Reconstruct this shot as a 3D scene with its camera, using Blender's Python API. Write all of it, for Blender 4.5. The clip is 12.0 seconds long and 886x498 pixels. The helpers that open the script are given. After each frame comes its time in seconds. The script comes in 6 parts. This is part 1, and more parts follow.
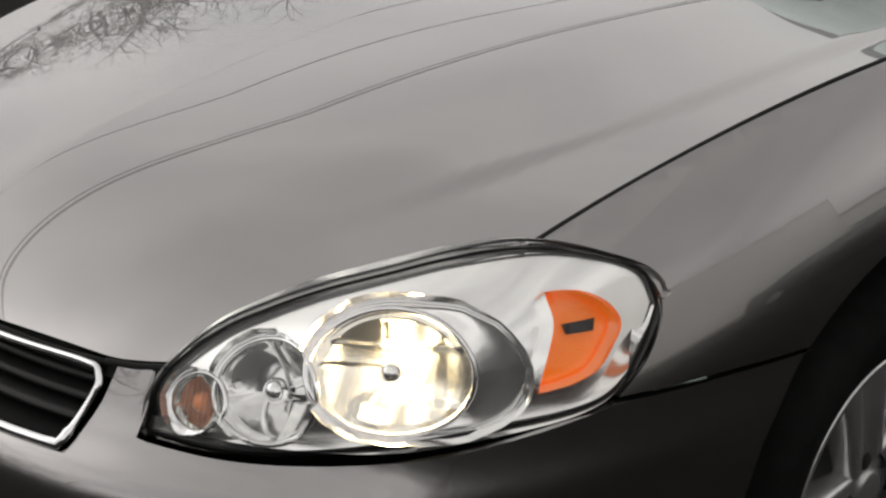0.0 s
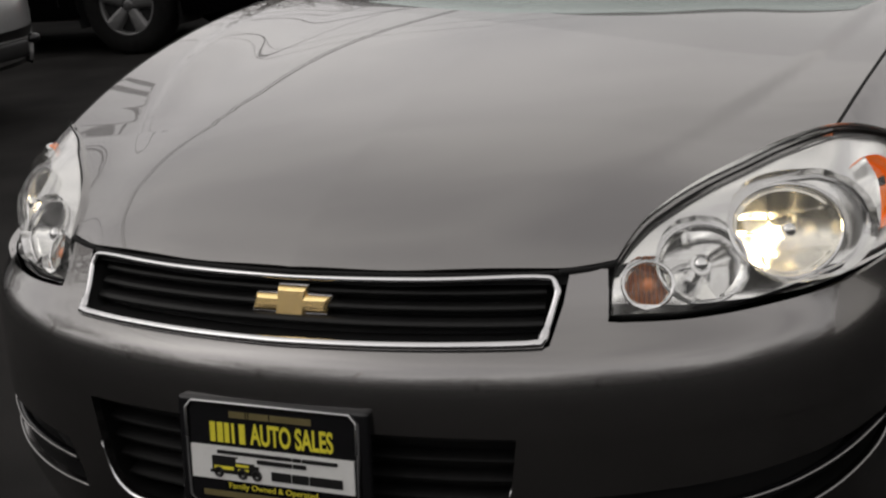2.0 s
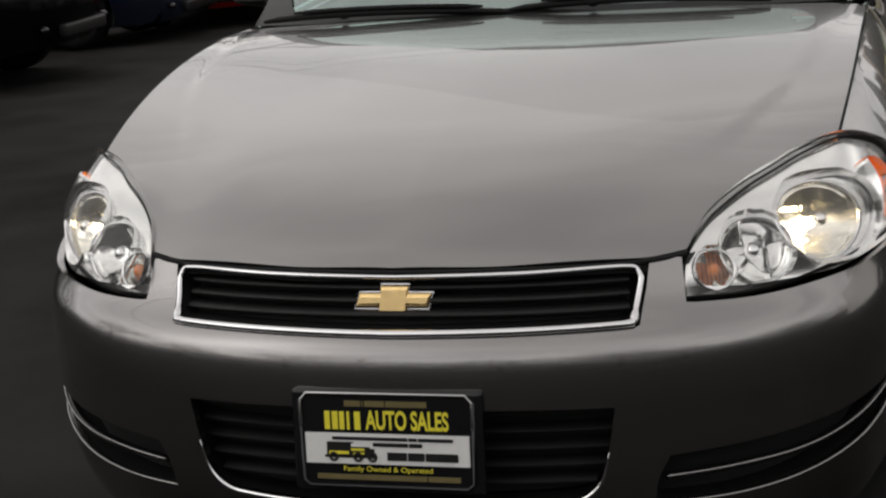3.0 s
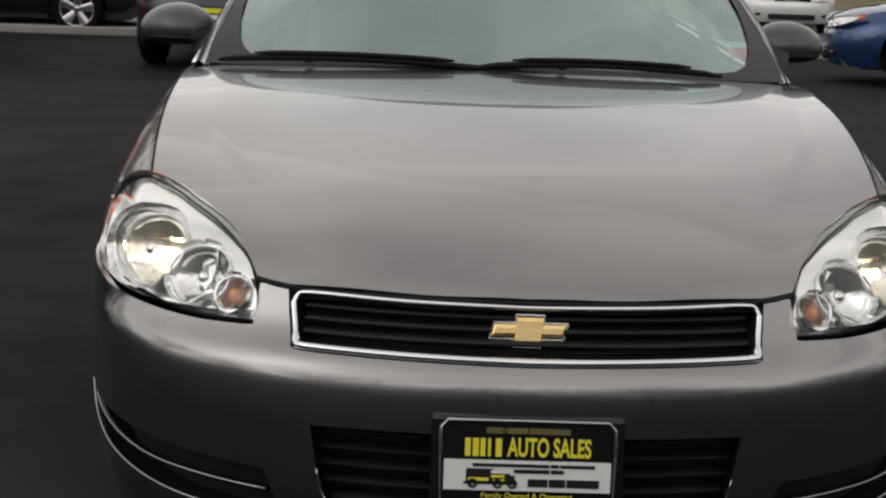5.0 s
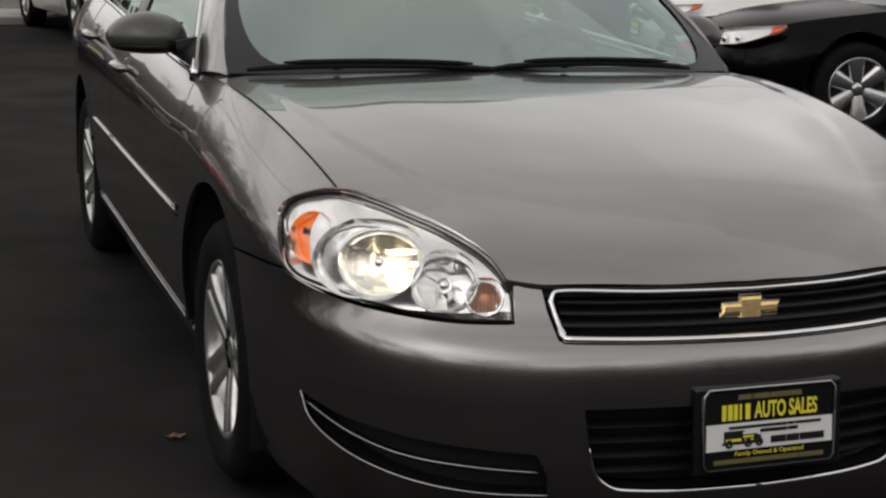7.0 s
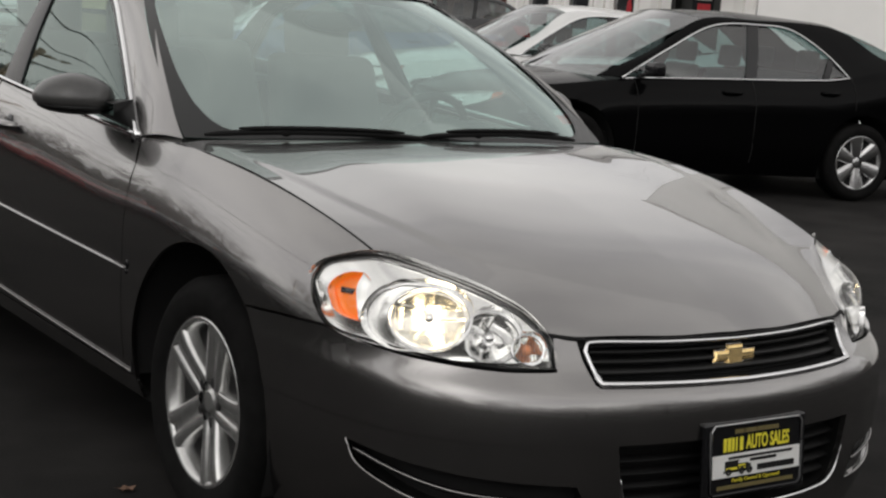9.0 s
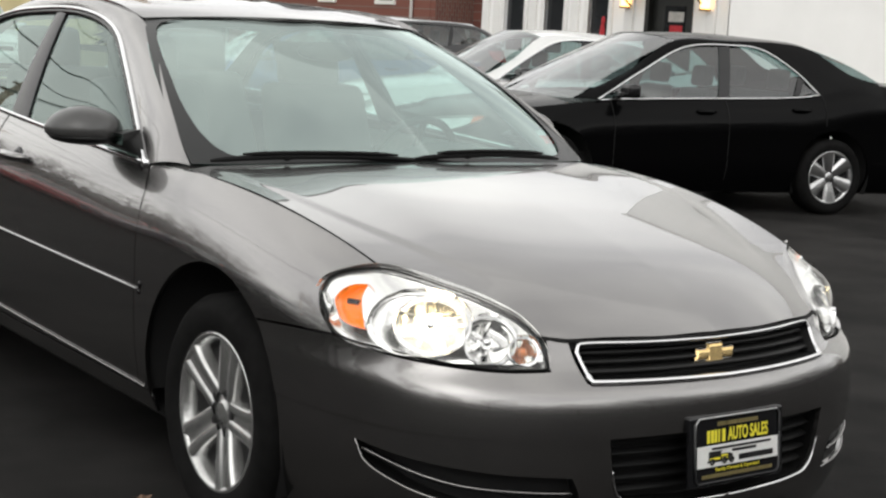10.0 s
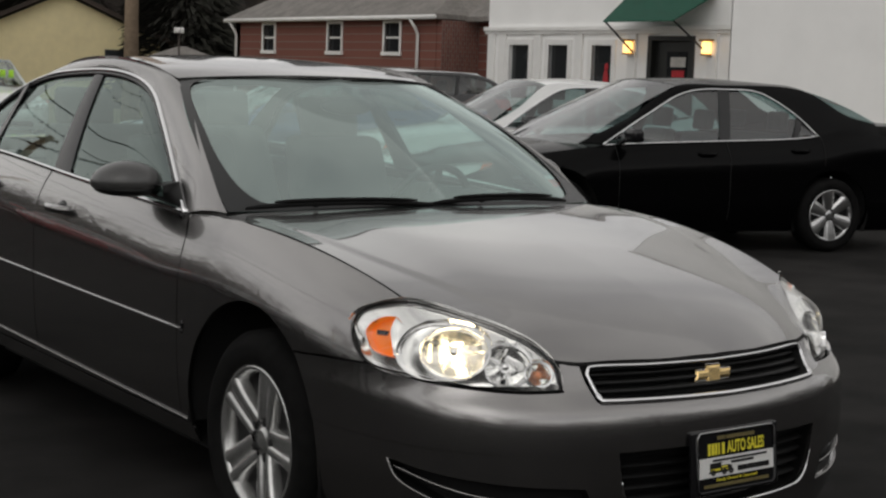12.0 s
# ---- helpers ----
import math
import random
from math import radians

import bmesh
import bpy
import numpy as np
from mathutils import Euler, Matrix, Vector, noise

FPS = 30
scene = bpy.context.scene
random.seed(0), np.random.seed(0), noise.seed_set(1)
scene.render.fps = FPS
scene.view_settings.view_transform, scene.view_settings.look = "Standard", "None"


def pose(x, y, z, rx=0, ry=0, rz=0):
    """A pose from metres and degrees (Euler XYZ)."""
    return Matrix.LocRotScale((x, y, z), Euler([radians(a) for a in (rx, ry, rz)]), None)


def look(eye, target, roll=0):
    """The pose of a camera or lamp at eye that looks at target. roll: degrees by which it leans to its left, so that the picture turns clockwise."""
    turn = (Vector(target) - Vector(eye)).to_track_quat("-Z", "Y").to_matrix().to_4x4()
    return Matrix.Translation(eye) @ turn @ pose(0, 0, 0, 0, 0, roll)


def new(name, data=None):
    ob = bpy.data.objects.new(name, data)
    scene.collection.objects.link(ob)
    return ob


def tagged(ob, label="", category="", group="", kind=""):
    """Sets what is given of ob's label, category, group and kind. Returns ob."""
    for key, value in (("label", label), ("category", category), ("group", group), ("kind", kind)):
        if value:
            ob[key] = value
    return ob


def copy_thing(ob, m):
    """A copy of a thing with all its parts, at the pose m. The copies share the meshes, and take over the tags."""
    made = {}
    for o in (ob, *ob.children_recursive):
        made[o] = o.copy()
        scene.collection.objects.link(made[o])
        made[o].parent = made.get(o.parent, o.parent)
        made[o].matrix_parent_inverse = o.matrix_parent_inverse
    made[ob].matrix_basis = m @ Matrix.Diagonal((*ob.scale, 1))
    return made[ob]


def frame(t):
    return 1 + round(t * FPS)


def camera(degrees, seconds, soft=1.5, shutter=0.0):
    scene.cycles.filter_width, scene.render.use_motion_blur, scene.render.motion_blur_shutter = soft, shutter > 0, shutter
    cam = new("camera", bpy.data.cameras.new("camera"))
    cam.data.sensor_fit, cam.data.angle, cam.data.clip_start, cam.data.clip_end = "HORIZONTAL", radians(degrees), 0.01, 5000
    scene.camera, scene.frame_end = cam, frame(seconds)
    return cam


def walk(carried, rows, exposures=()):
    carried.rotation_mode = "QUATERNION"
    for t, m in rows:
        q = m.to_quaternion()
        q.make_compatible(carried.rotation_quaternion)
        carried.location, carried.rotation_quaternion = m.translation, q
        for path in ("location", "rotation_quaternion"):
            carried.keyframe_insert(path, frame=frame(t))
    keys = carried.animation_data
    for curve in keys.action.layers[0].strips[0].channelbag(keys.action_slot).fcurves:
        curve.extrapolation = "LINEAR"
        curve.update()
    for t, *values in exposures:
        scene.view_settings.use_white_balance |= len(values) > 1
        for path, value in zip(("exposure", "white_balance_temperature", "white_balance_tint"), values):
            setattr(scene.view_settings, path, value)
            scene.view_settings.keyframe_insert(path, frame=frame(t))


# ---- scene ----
cam = camera(33.4, 12.0, soft=2.3)
PATH = [
    (0, (1.802, -0.676, 1.435), (0.428, 0.596, 0.734), -0.66),
    (0.5, (1.727, -1.105, 1.345), (0.477, 0.332, 0.735), -3.13),
    (1, (1.529, -1.381, 1.320), (0.424, 0.185, 0.749), -3.76),
    (1.5, (1.321, -1.615, 1.339), (0.363, 0.047, 0.775), -4.01),
    (2, (1.103, -1.837, 1.320), (0.281, -0.091, 0.795), -4.75),
    (2.5, (0.867, -2.045, 1.345), (0.204, -0.231, 0.823), -4.98),
    (2.7, (0.777, -2.166, 1.356), (0.191, -0.323, 0.845), -4.56),
    (4.3, (0.012, -2.512, 1.417), (-0.064, -0.571, 0.943), -1.18),
    (4.5, (-0.082, -2.498, 1.404), (-0.109, -0.553, 0.940), 0.16),
    (5, (-0.317, -2.495, 1.321), (-0.234, -0.537, 0.921), 2.08),
    (5.5, (-0.671, -2.501, 1.354), (-0.418, -0.561, 0.939), 3.64),
    (6, (-0.997, -2.488, 1.368), (-0.612, -0.570, 0.953), 3.29),
    (6.5, (-1.354, -2.497, 1.370), (-0.821, -0.614, 0.956), 2.50),
    (7, (-1.706, -2.458, 1.400), (-0.996, -0.637, 0.975), 1.70),
    (7.5, (-1.998, -2.361, 1.424), (-1.119, -0.611, 1.018), 2.44),
    (7.7, (-2.155, -2.358, 1.424), (-1.201, -0.645, 1.034), 2.65),
    (9.3, (-2.731, -2.295, 1.439), (-1.544, -0.720, 1.114), 4.41),
    (9.5, (-2.766, -2.345, 1.434), (-1.575, -0.769, 1.119), 3.91),
    (10, (-2.870, -2.478, 1.441), (-1.671, -0.905, 1.146), 3.27),
    (10.5, (-2.955, -2.602, 1.441), (-1.756, -1.024, 1.168), 2.58),
    (11, (-3.017, -2.679, 1.441), (-1.823, -1.095, 1.189), 2.16),
    (11.5, (-3.074, -2.712, 1.445), (-1.880, -1.126, 1.205), 2.10),
    (12, (-3.118, -2.755, 1.457), (-1.925, -1.166, 1.226), 2.02),
]
walk(cam, [(t, look(e, g, r)) for t, e, g, r in PATH],
     exposures=[(0, 0.3, 6500, 10), (0.5, -0.14, 6550, 11.5), (1.0, -0.28, 6550, 11.5), (1.5, -0.12, 6550, 11), (2.7, 0.24, 6500, 10.5), (4.3, 0.4, 6500, 9.5), (7.7, 0.27, 6500, 10), (9.3, 0.5, 6450, 8.5), (10.2, 1.02, 6400, 7), (10.8, 0.65, 6400, 7), (12, 0.06, 6450, 8.5)])

# ---- light: an overcast afternoon ----
world = bpy.data.worlds.new("overcast")
scene.world = world
world.use_nodes = True
wn, wl = world.node_tree.nodes, world.node_tree.links
wn.clear()
w_out = wn.new("ShaderNodeOutputWorld")
w_bg = wn.new("ShaderNodeBackground")
w_sky = wn.new("ShaderNodeTexSky")
w_sky.sky_type, w_sky.sun_disc = "NISHITA", False
w_sky.sun_elevation, w_sky.sun_rotation = radians(40), radians(229)
w_sky.air_density, w_sky.dust_density = 1.0, 4.0
w_grey = wn.new("ShaderNodeHueSaturation")
w_grey.inputs["Saturation"].default_value = 0.12
w_co = wn.new("ShaderNodeTexCoord")
w_map = wn.new("ShaderNodeMapping")
w_map.inputs["Scale"].default_value = (1.0, 1.0, 2.6)
w_noise = wn.new("ShaderNodeTexNoise")
w_noise.inputs["Scale"].default_value, w_noise.inputs["Detail"].default_value = 2.0, 4.0
w_noise.inputs["Distortion"].default_value = 0.6
w_ramp = wn.new("ShaderNodeValToRGB")
w_ramp.color_ramp.elements[0].position, w_ramp.color_ramp.elements[0].color = 0.32, (0.70, 0.69, 0.71, 1)
w_ramp.color_ramp.elements[1].position, w_ramp.color_ramp.elements[1].color = 0.70, (1.22, 1.20, 1.17, 1)
w_mul = wn.new("ShaderNodeMix")
w_mul.data_type, w_mul.blend_type = "RGBA", "MULTIPLY"
w_mul.inputs["Factor"].default_value = 1.0
w_flat = wn.new("ShaderNodeMix")
w_flat.data_type = "RGBA"
w_flat.inputs["Factor"].default_value = 0.72
w_flat.inputs["B"].default_value = (11.5, 11.3, 11.1, 1)
wl.new(w_sky.outputs["Color"], w_grey.inputs["Color"])
wl.new(w_grey.outputs["Color"], w_flat.inputs["A"])
wl.new(w_co.outputs["Generated"], w_map.inputs["Vector"])
wl.new(w_map.outputs["Vector"], w_noise.inputs["Vector"])
wl.new(w_noise.outputs["Fac"], w_ramp.inputs["Fac"])
wl.new(w_flat.outputs["Result"], w_mul.inputs["A"])
wl.new(w_ramp.outputs["Color"], w_mul.inputs["B"])
# the cloud is thicker overhead than over the rooftops
w_sep, w_dim = wn.new("ShaderNodeSeparateXYZ"), wn.new("ShaderNodeMapRange")
w_dim.interpolation_type = "SMOOTHSTEP"
w_dim.inputs["From Min"].default_value, w_dim.inputs["From Max"].default_value = 0.25, 1.0
w_dim.inputs["To Min"].default_value, w_dim.inputs["To Max"].default_value = 1.10, 0.62
w_lay = wn.new("ShaderNodeVectorMath")
w_lay.operation = "SCALE"
wl.new(w_co.outputs["Generated"], w_sep.inputs[0])
wl.new(w_sep.outputs["Z"], w_dim.inputs["Value"])
wl.new(w_mul.outputs["Result"], w_lay.inputs[0])
wl.new(w_dim.outputs["Result"], w_lay.inputs["Scale"])
wl.new(w_lay.outputs["Vector"], w_bg.inputs["Color"])
wl.new(w_bg.outputs["Background"], w_out.inputs["Surface"])
w_bg.inputs["Strength"].default_value = 0.077

sun_data = bpy.data.lights.new("sun", "SUN")
sun_data.energy, sun_data.angle, sun_data.color = 0.4, radians(178), (1.0, 0.96, 0.92)
sun_lamp = new("sun", sun_data)
sun_lamp.matrix_world = look((-40, -35, 45), (0, 0, 0))

# ---- materials ----
def material(name, color, rough=0.5, metal=0.0, coat=0.0, coat_rough=0.03, var=0.0, scale=8.0, bump=0.0, bump_scale=40.0,
             spec=0.5, color_b=None, detail=4.0, rough_var=0.0, emit=None, power=0.0):
    """A plain surface with two scales of variation in colour and relief."""
    m = bpy.data.materials.new(name)
    m.use_nodes = True
    n, l = m.node_tree.nodes, m.node_tree.links
    p = n["Principled BSDF"]
    p.inputs["Base Color"].default_value = (*color, 1)
    p.inputs["Roughness"].default_value, p.inputs["Metallic"].default_value = rough, metal
    p.inputs["Coat Weight"].default_value, p.inputs["Coat Roughness"].default_value = coat, coat_rough
    p.inputs["Specular IOR Level"].default_value = spec
    co = n.new("ShaderNodeTexCoord")
    if var or color_b:
        big, small = n.new("ShaderNodeTexNoise"), n.new("ShaderNodeTexNoise")
        big.inputs["Scale"].default_value, small.inputs["Scale"].default_value = scale * 0.18, scale
        small.inputs["Detail"].default_value = detail
        add = n.new("ShaderNodeMath")
        add.operation, add.use_clamp = "MULTIPLY_ADD", True
        add.inputs[1].default_value = 0.5
        half = n.new("ShaderNodeMath")
        half.operation = "MULTIPLY"
        half.inputs[1].default_value = 0.5
        ramp = n.new("ShaderNodeValToRGB")
        dark = color_b or tuple(c * (1 - var) for c in color)
        light = color if color_b else tuple(min(1, c * (1 + var)) for c in color)
        ramp.color_ramp.elements[0].position, ramp.color_ramp.elements[0].color = 0.36, (*dark, 1)
        ramp.color_ramp.elements[1].position, ramp.color_ramp.elements[1].color = 0.64, (*light, 1)
        for t in (big, small):
            l.new(co.outputs["Object"], t.inputs["Vector"])
        l.new(big.outputs["Fac"], half.inputs[0])
        l.new(small.outputs["Fac"], add.inputs[0])
        l.new(half.outputs[0], add.inputs[2])
        l.new(add.outputs[0], ramp.inputs["Fac"])
        l.new(ramp.outputs["Color"], p.inputs["Base Color"])
        if rough_var:
            mr = n.new("ShaderNodeMapRange")
            mr.inputs["To Min"].default_value, mr.inputs["To Max"].default_value = rough - rough_var, rough + rough_var
            l.new(add.outputs[0], mr.inputs["Value"])
            l.new(mr.outputs["Result"], p.inputs["Roughness"])
    if bump:
        t, b = n.new("ShaderNodeTexNoise"), n.new("ShaderNodeBump")
        t.inputs["Scale"].default_value, t.inputs["Detail"].default_value = bump_scale, 3.0
        b.inputs["Strength"].default_value, b.inputs["Distance"].default_value = bump, 0.01
        l.new(co.outputs["Object"], t.inputs["Vector"])
        l.new(t.outputs["Fac"], b.inputs["Height"])
        l.new(b.outputs["Normal"], p.inputs["Normal"])
    if emit:
        p.inputs["Emission Color"].default_value, p.inputs["Emission Strength"].default_value = (*emit, 1), power
    return m


def glass(name, tint, gloss=0.02, f0=0.04, sheen=(1, 1, 1)):
    """Thin glass: tinted see-through with a sheen that grows towards grazing angles, alike from both sides."""
    m = bpy.data.materials.new(name)
    m.use_nodes = True
    n, l = m.node_tree.nodes, m.node_tree.links
    n.clear()
    out, mix = n.new("ShaderNodeOutputMaterial"), n.new("ShaderNodeMixShader")
    tr, gl, lw = n.new("ShaderNodeBsdfTransparent"), n.new("ShaderNodeBsdfGlossy"), n.new("ShaderNodeLayerWeight")
    lw.inputs["Blend"].default_value = 0.5
    pw, mr = n.new("ShaderNodeMath"), n.new("ShaderNodeMapRange")
    pw.operation, pw.inputs[1].default_value = "POWER", 5.0
    mr.inputs["To Min"].default_value = f0
    gl.inputs["Color"].default_value = (*sheen, 1)
    tr.inputs["Color"].default_value = (*tint, 1)
    gl.inputs["Roughness"].default_value = gloss
    l.new(lw.outputs["Facing"], pw.inputs[0])
    l.new(pw.outputs[0], mr.inputs["Value"])
    l.new(mr.outputs["Result"], mix.inputs[0])
    l.new(tr.outputs[0], mix.inputs[1])
    l.new(gl.outputs[0], mix.inputs[2])
    l.new(mix.outputs[0], out.inputs["Surface"])
    return m


PAINT = material("grey_metallic_paint", (0.245, 0.237, 0.233), 0.26, 1.0, 1.0, 0.008, var=0.025, scale=1500, detail=1.0)
PAINT.node_tree.nodes["Principled BSDF"].inputs["Coat IOR"].default_value = 1.9
BLACK_PLASTIC = material("black_plastic", (0.009, 0.009, 0.009), 0.45, spec=0.28, var=0.25, scale=60, bump=0.08, bump_scale=500)
GLOSS_BLACK = material("gloss_black", (0.008, 0.008, 0.009), 0.18, var=0.2, scale=20)
RUBBER = material("tyre_rubber", (0.008, 0.0079, 0.0078), 0.85, spec=0.10, var=0.35, scale=26, bump=0.15, bump_scale=220)
CHROME = material("chrome", (0.86, 0.86, 0.87), 0.07, 1.0, var=0.03, scale=30)
SATIN = material("satin_aluminium", (0.62, 0.62, 0.62), 0.30, 1.0, var=0.06, scale=40, bump=0.02, bump_scale=300)
GOLD = material("gold_emblem", (0.90, 0.66, 0.30), 0.24, 1.0, 0.5, var=0.08, scale=60)
VOID = material("dark_inside", (0.006, 0.006, 0.006), 0.9, var=0.2, scale=10)
# weak emission in the lens colour keeps the amber bright; no bulb behind it
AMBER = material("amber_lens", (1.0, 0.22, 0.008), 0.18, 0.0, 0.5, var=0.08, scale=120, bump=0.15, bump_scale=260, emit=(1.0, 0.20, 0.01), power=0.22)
LENS = glass("clear_lens", (0.97, 0.97, 0.96), 0.015, 0.035)
WINDSHIELD = glass("windshield_glass", (0.66, 0.86, 0.81), 0.01, 0.38, (0.86, 1.0, 0.965))
SIDE_GLASS = glass("side_glass", (0.62, 0.74, 0.71), 0.01, 0.12, (0.88, 1.0, 0.965))
SEAT = material("grey_seat_cloth", (0.13, 0.13, 0.13), 0.9, var=0.1, scale=12)
DASH = material("dark_grey_dashboard", (0.075, 0.075, 0.075), 0.7, var=0.15, scale=10)
TRIM_LIGHT = material("light_grey_trim", (0.42, 0.42, 0.40), 0.8, var=0.08, scale=30)
MIRROR_SHELL = material("dark_grey_mirror_shell", (0.065, 0.064, 0.063), 0.32, 0.2, 0.4, var=0.08, scale=200)
RIM = material("silver_wheel_paint", (0.64, 0.64, 0.63), 0.27, 0.85, 0.4, var=0.06, scale=40, bump=0.02, bump_scale=300)
MATT_BLACK = material("matt_black_plastic", (0.005, 0.005, 0.005), 0.6, spec=0.2, var=0.3, scale=60)

# ---- shaping helpers ----
from mathutils.geometry import delaunay_2d_cdt


def part(name, bm, mat, parent=None, label="", smooth=True):
    """Links a bmesh as one mesh object, under a thing or a part."""
    me = bpy.data.meshes.new(name)
    bm.to_mesh(me)
    bm.free()
    me.materials.append(mat)
    if smooth:
        me.polygons.foreach_set("use_smooth", [True] * len(me.polygons))
    if "true_normal" in me.attributes:
        # panels carry the exact normals of their curved skin; turned-in edges stay flat
        k, f, q = len(me.vertices), len(me.polygons), len(me.loops)
        nv, fn, vi, sk = np.empty(k * 3, np.float32), np.empty(f * 3, np.float32), np.empty(q, np.int32), np.empty(f, np.int32)
        me.attributes["true_normal"].data.foreach_get("vector", nv)
        me.attributes["skin_face"].data.foreach_get("value", sk)
        me.polygon_normals.foreach_get("vector", fn)
        me.loops.foreach_get("vertex_index", vi)
        size = np.empty(f, np.int32)
        me.polygons.foreach_get("loop_total", size)
        per = np.repeat(np.arange(f), size)
        ln = np.where(sk[per][:, None] > 0, nv.reshape(-1, 3)[vi], fn.reshape(-1, 3)[per])
        me.normals_split_custom_set(ln)
    ob = new(name, me)
    if parent is not None:
        ob.parent = parent
    if label:
        ob["label"] = label
    return ob


def thing(name, label, category, m=None, group=""):
    ob = new(name)
    ob.empty_display_size = 0.1
    if m is not None:
        ob.matrix_world = m
    return tagged(ob, label, category, group)


def curve(xs, ys):
    """A smooth function through a few values."""
    xs, ys = np.array(xs, float), np.array(ys, float)
    h, d = np.diff(xs), np.diff(ys) / np.diff(xs)
    m = np.zeros(len(xs))
    m[0], m[-1] = d[0], d[-1]
    for i in range(1, len(xs) - 1):
        if d[i - 1] * d[i] > 0:
            a, b = 2 * h[i] + h[i - 1], h[i] + 2 * h[i - 1]
            m[i] = (a + b) / (a / d[i - 1] + b / d[i])

    def at(x):
        x = np.clip(np.asarray(x, float), xs[0], xs[-1])
        i = np.clip(np.searchsorted(xs, x) - 1, 0, len(xs) - 2)
        t = (x - xs[i]) / h[i]
        return ((2 * t ** 3 - 3 * t ** 2 + 1) * ys[i] + (t ** 3 - 2 * t ** 2 + t) * h[i] * m[i]
                + (3 * t ** 2 - 2 * t ** 3) * ys[i + 1] + (t ** 3 - t ** 2) * h[i] * m[i + 1])
    return at


def smooth(xs, ys):
    """A function through a few values with steady bending."""
    xs, ys = np.array(xs, float), np.array(ys, float)
    n, h = len(xs), np.diff(np.array(xs, float))
    A, r = np.eye(n), np.zeros(n)
    for i in range(1, n - 1):
        A[i, i - 1:i + 2] = h[i - 1], 2 * (h[i - 1] + h[i]), h[i]
        r[i] = 6 * ((ys[i + 1] - ys[i]) / h[i] - (ys[i] - ys[i - 1]) / h[i - 1])
    A[0, 1], A[-1, -2] = -1, -1
    m = np.linalg.solve(A, r)

    def at(x):
        x = np.clip(np.asarray(x, float), xs[0], xs[-1])
        i = np.clip(np.searchsorted(xs, x) - 1, 0, n - 2)
        a, b = (xs[i + 1] - x) / h[i], (x - xs[i]) / h[i]
        return a * ys[i] + b * ys[i + 1] + ((a ** 3 - a) * m[i] + (b ** 3 - b) * m[i + 1]) * h[i] ** 2 / 6
    return at


def spline(pts, n, closed=False):
    """n points along a smooth line through a few points."""
    p = np.array(pts, float)
    if closed:
        p = np.vstack([p[-1:], p, p[:2]])
    else:
        p = np.vstack([2 * p[0] - p[1], p, 2 * p[-1] - p[-2]])
    k = len(p) - 3
    seg = np.sqrt(np.linalg.norm(np.diff(p, axis=0), axis=1) + 1e-9)
    length = np.concatenate([[0], np.cumsum(np.linalg.norm(np.diff(p[1:k + 2], axis=0), axis=1))])
    out = []
    for d in np.linspace(0, length[-1], n, endpoint=not closed):
        i = min(k - 1, max(0, int(np.searchsorted(length, d) - 1)))
        u = (d - length[i]) / max(1e-9, length[i + 1] - length[i])
        t0, t1 = 0.0, seg[i]
        t2, t3 = t1 + seg[i + 1], t1 + seg[i + 1] + seg[i + 2]
        t = t1 + u * (t2 - t1)
        a, b, c, e = p[i], p[i + 1], p[i + 2], p[i + 3]
        a1, a2, a3 = ((t1 - t) * a + (t - t0) * b) / t1, ((t2 - t) * b + (t - t1) * c) / (t2 - t1), ((t3 - t) * c + (t - t2) * e) / (t3 - t2)
        b1, b2 = ((t2 - t) * a1 + (t - t0) * a2) / t2, ((t3 - t) * a2 + (t - t1) * a3) / (t3 - t1)
        out.append(((t2 - t) * b1 + (t - t1) * b2) / (t2 - t1))
    return np.array(out)


def polyline(pts, step):
    """Even steps along straight runs, keeping the corners."""
    out = []
    for a, b in zip(pts, pts[1:]):
        a, b = np.array(a, float), np.array(b, float)
        k = max(1, int(round(np.linalg.norm(b - a) / step)))
        out += [a + (b - a) * i / k for i in range(k)]
    return np.array(out + [np.array(pts[-1], float)])


def mirrored(half):
    """A closed outline from its half, which starts and ends on the centre line."""
    h = np.array(half, float)
    return np.vstack([h, h[-2:0:-1] * [-1, 1]])


def inside(poly, q):
    x, y, r = q[:, 0], q[:, 1], np.zeros(len(q), bool)
    px, py = poly[:, 0], poly[:, 1]
    j = len(poly) - 1
    for i in range(len(poly)):
        c = (py[i] > y) != (py[j] > y)
        r ^= c & (x < (px[j] - px[i]) * (y - py[i]) / (py[j] - py[i] + 1e-12) + px[i])
        j = i
    return r


def inset(poly, d):
    a, b = np.roll(poly, 1, 0), np.roll(poly, -1, 0)
    t = b - a
    t /= np.linalg.norm(t, axis=1)[:, None] + 1e-12
    area = np.sum(poly[:, 0] * np.roll(poly[:, 1], -1) - poly[:, 1] * np.roll(poly[:, 0], -1))
    return poly + np.stack([-t[:, 1], t[:, 0]], 1) * d * np.sign(area)


def closed_steps(line, step):
    return polyline(np.vstack([line, line[:1]]), step)[:-1]


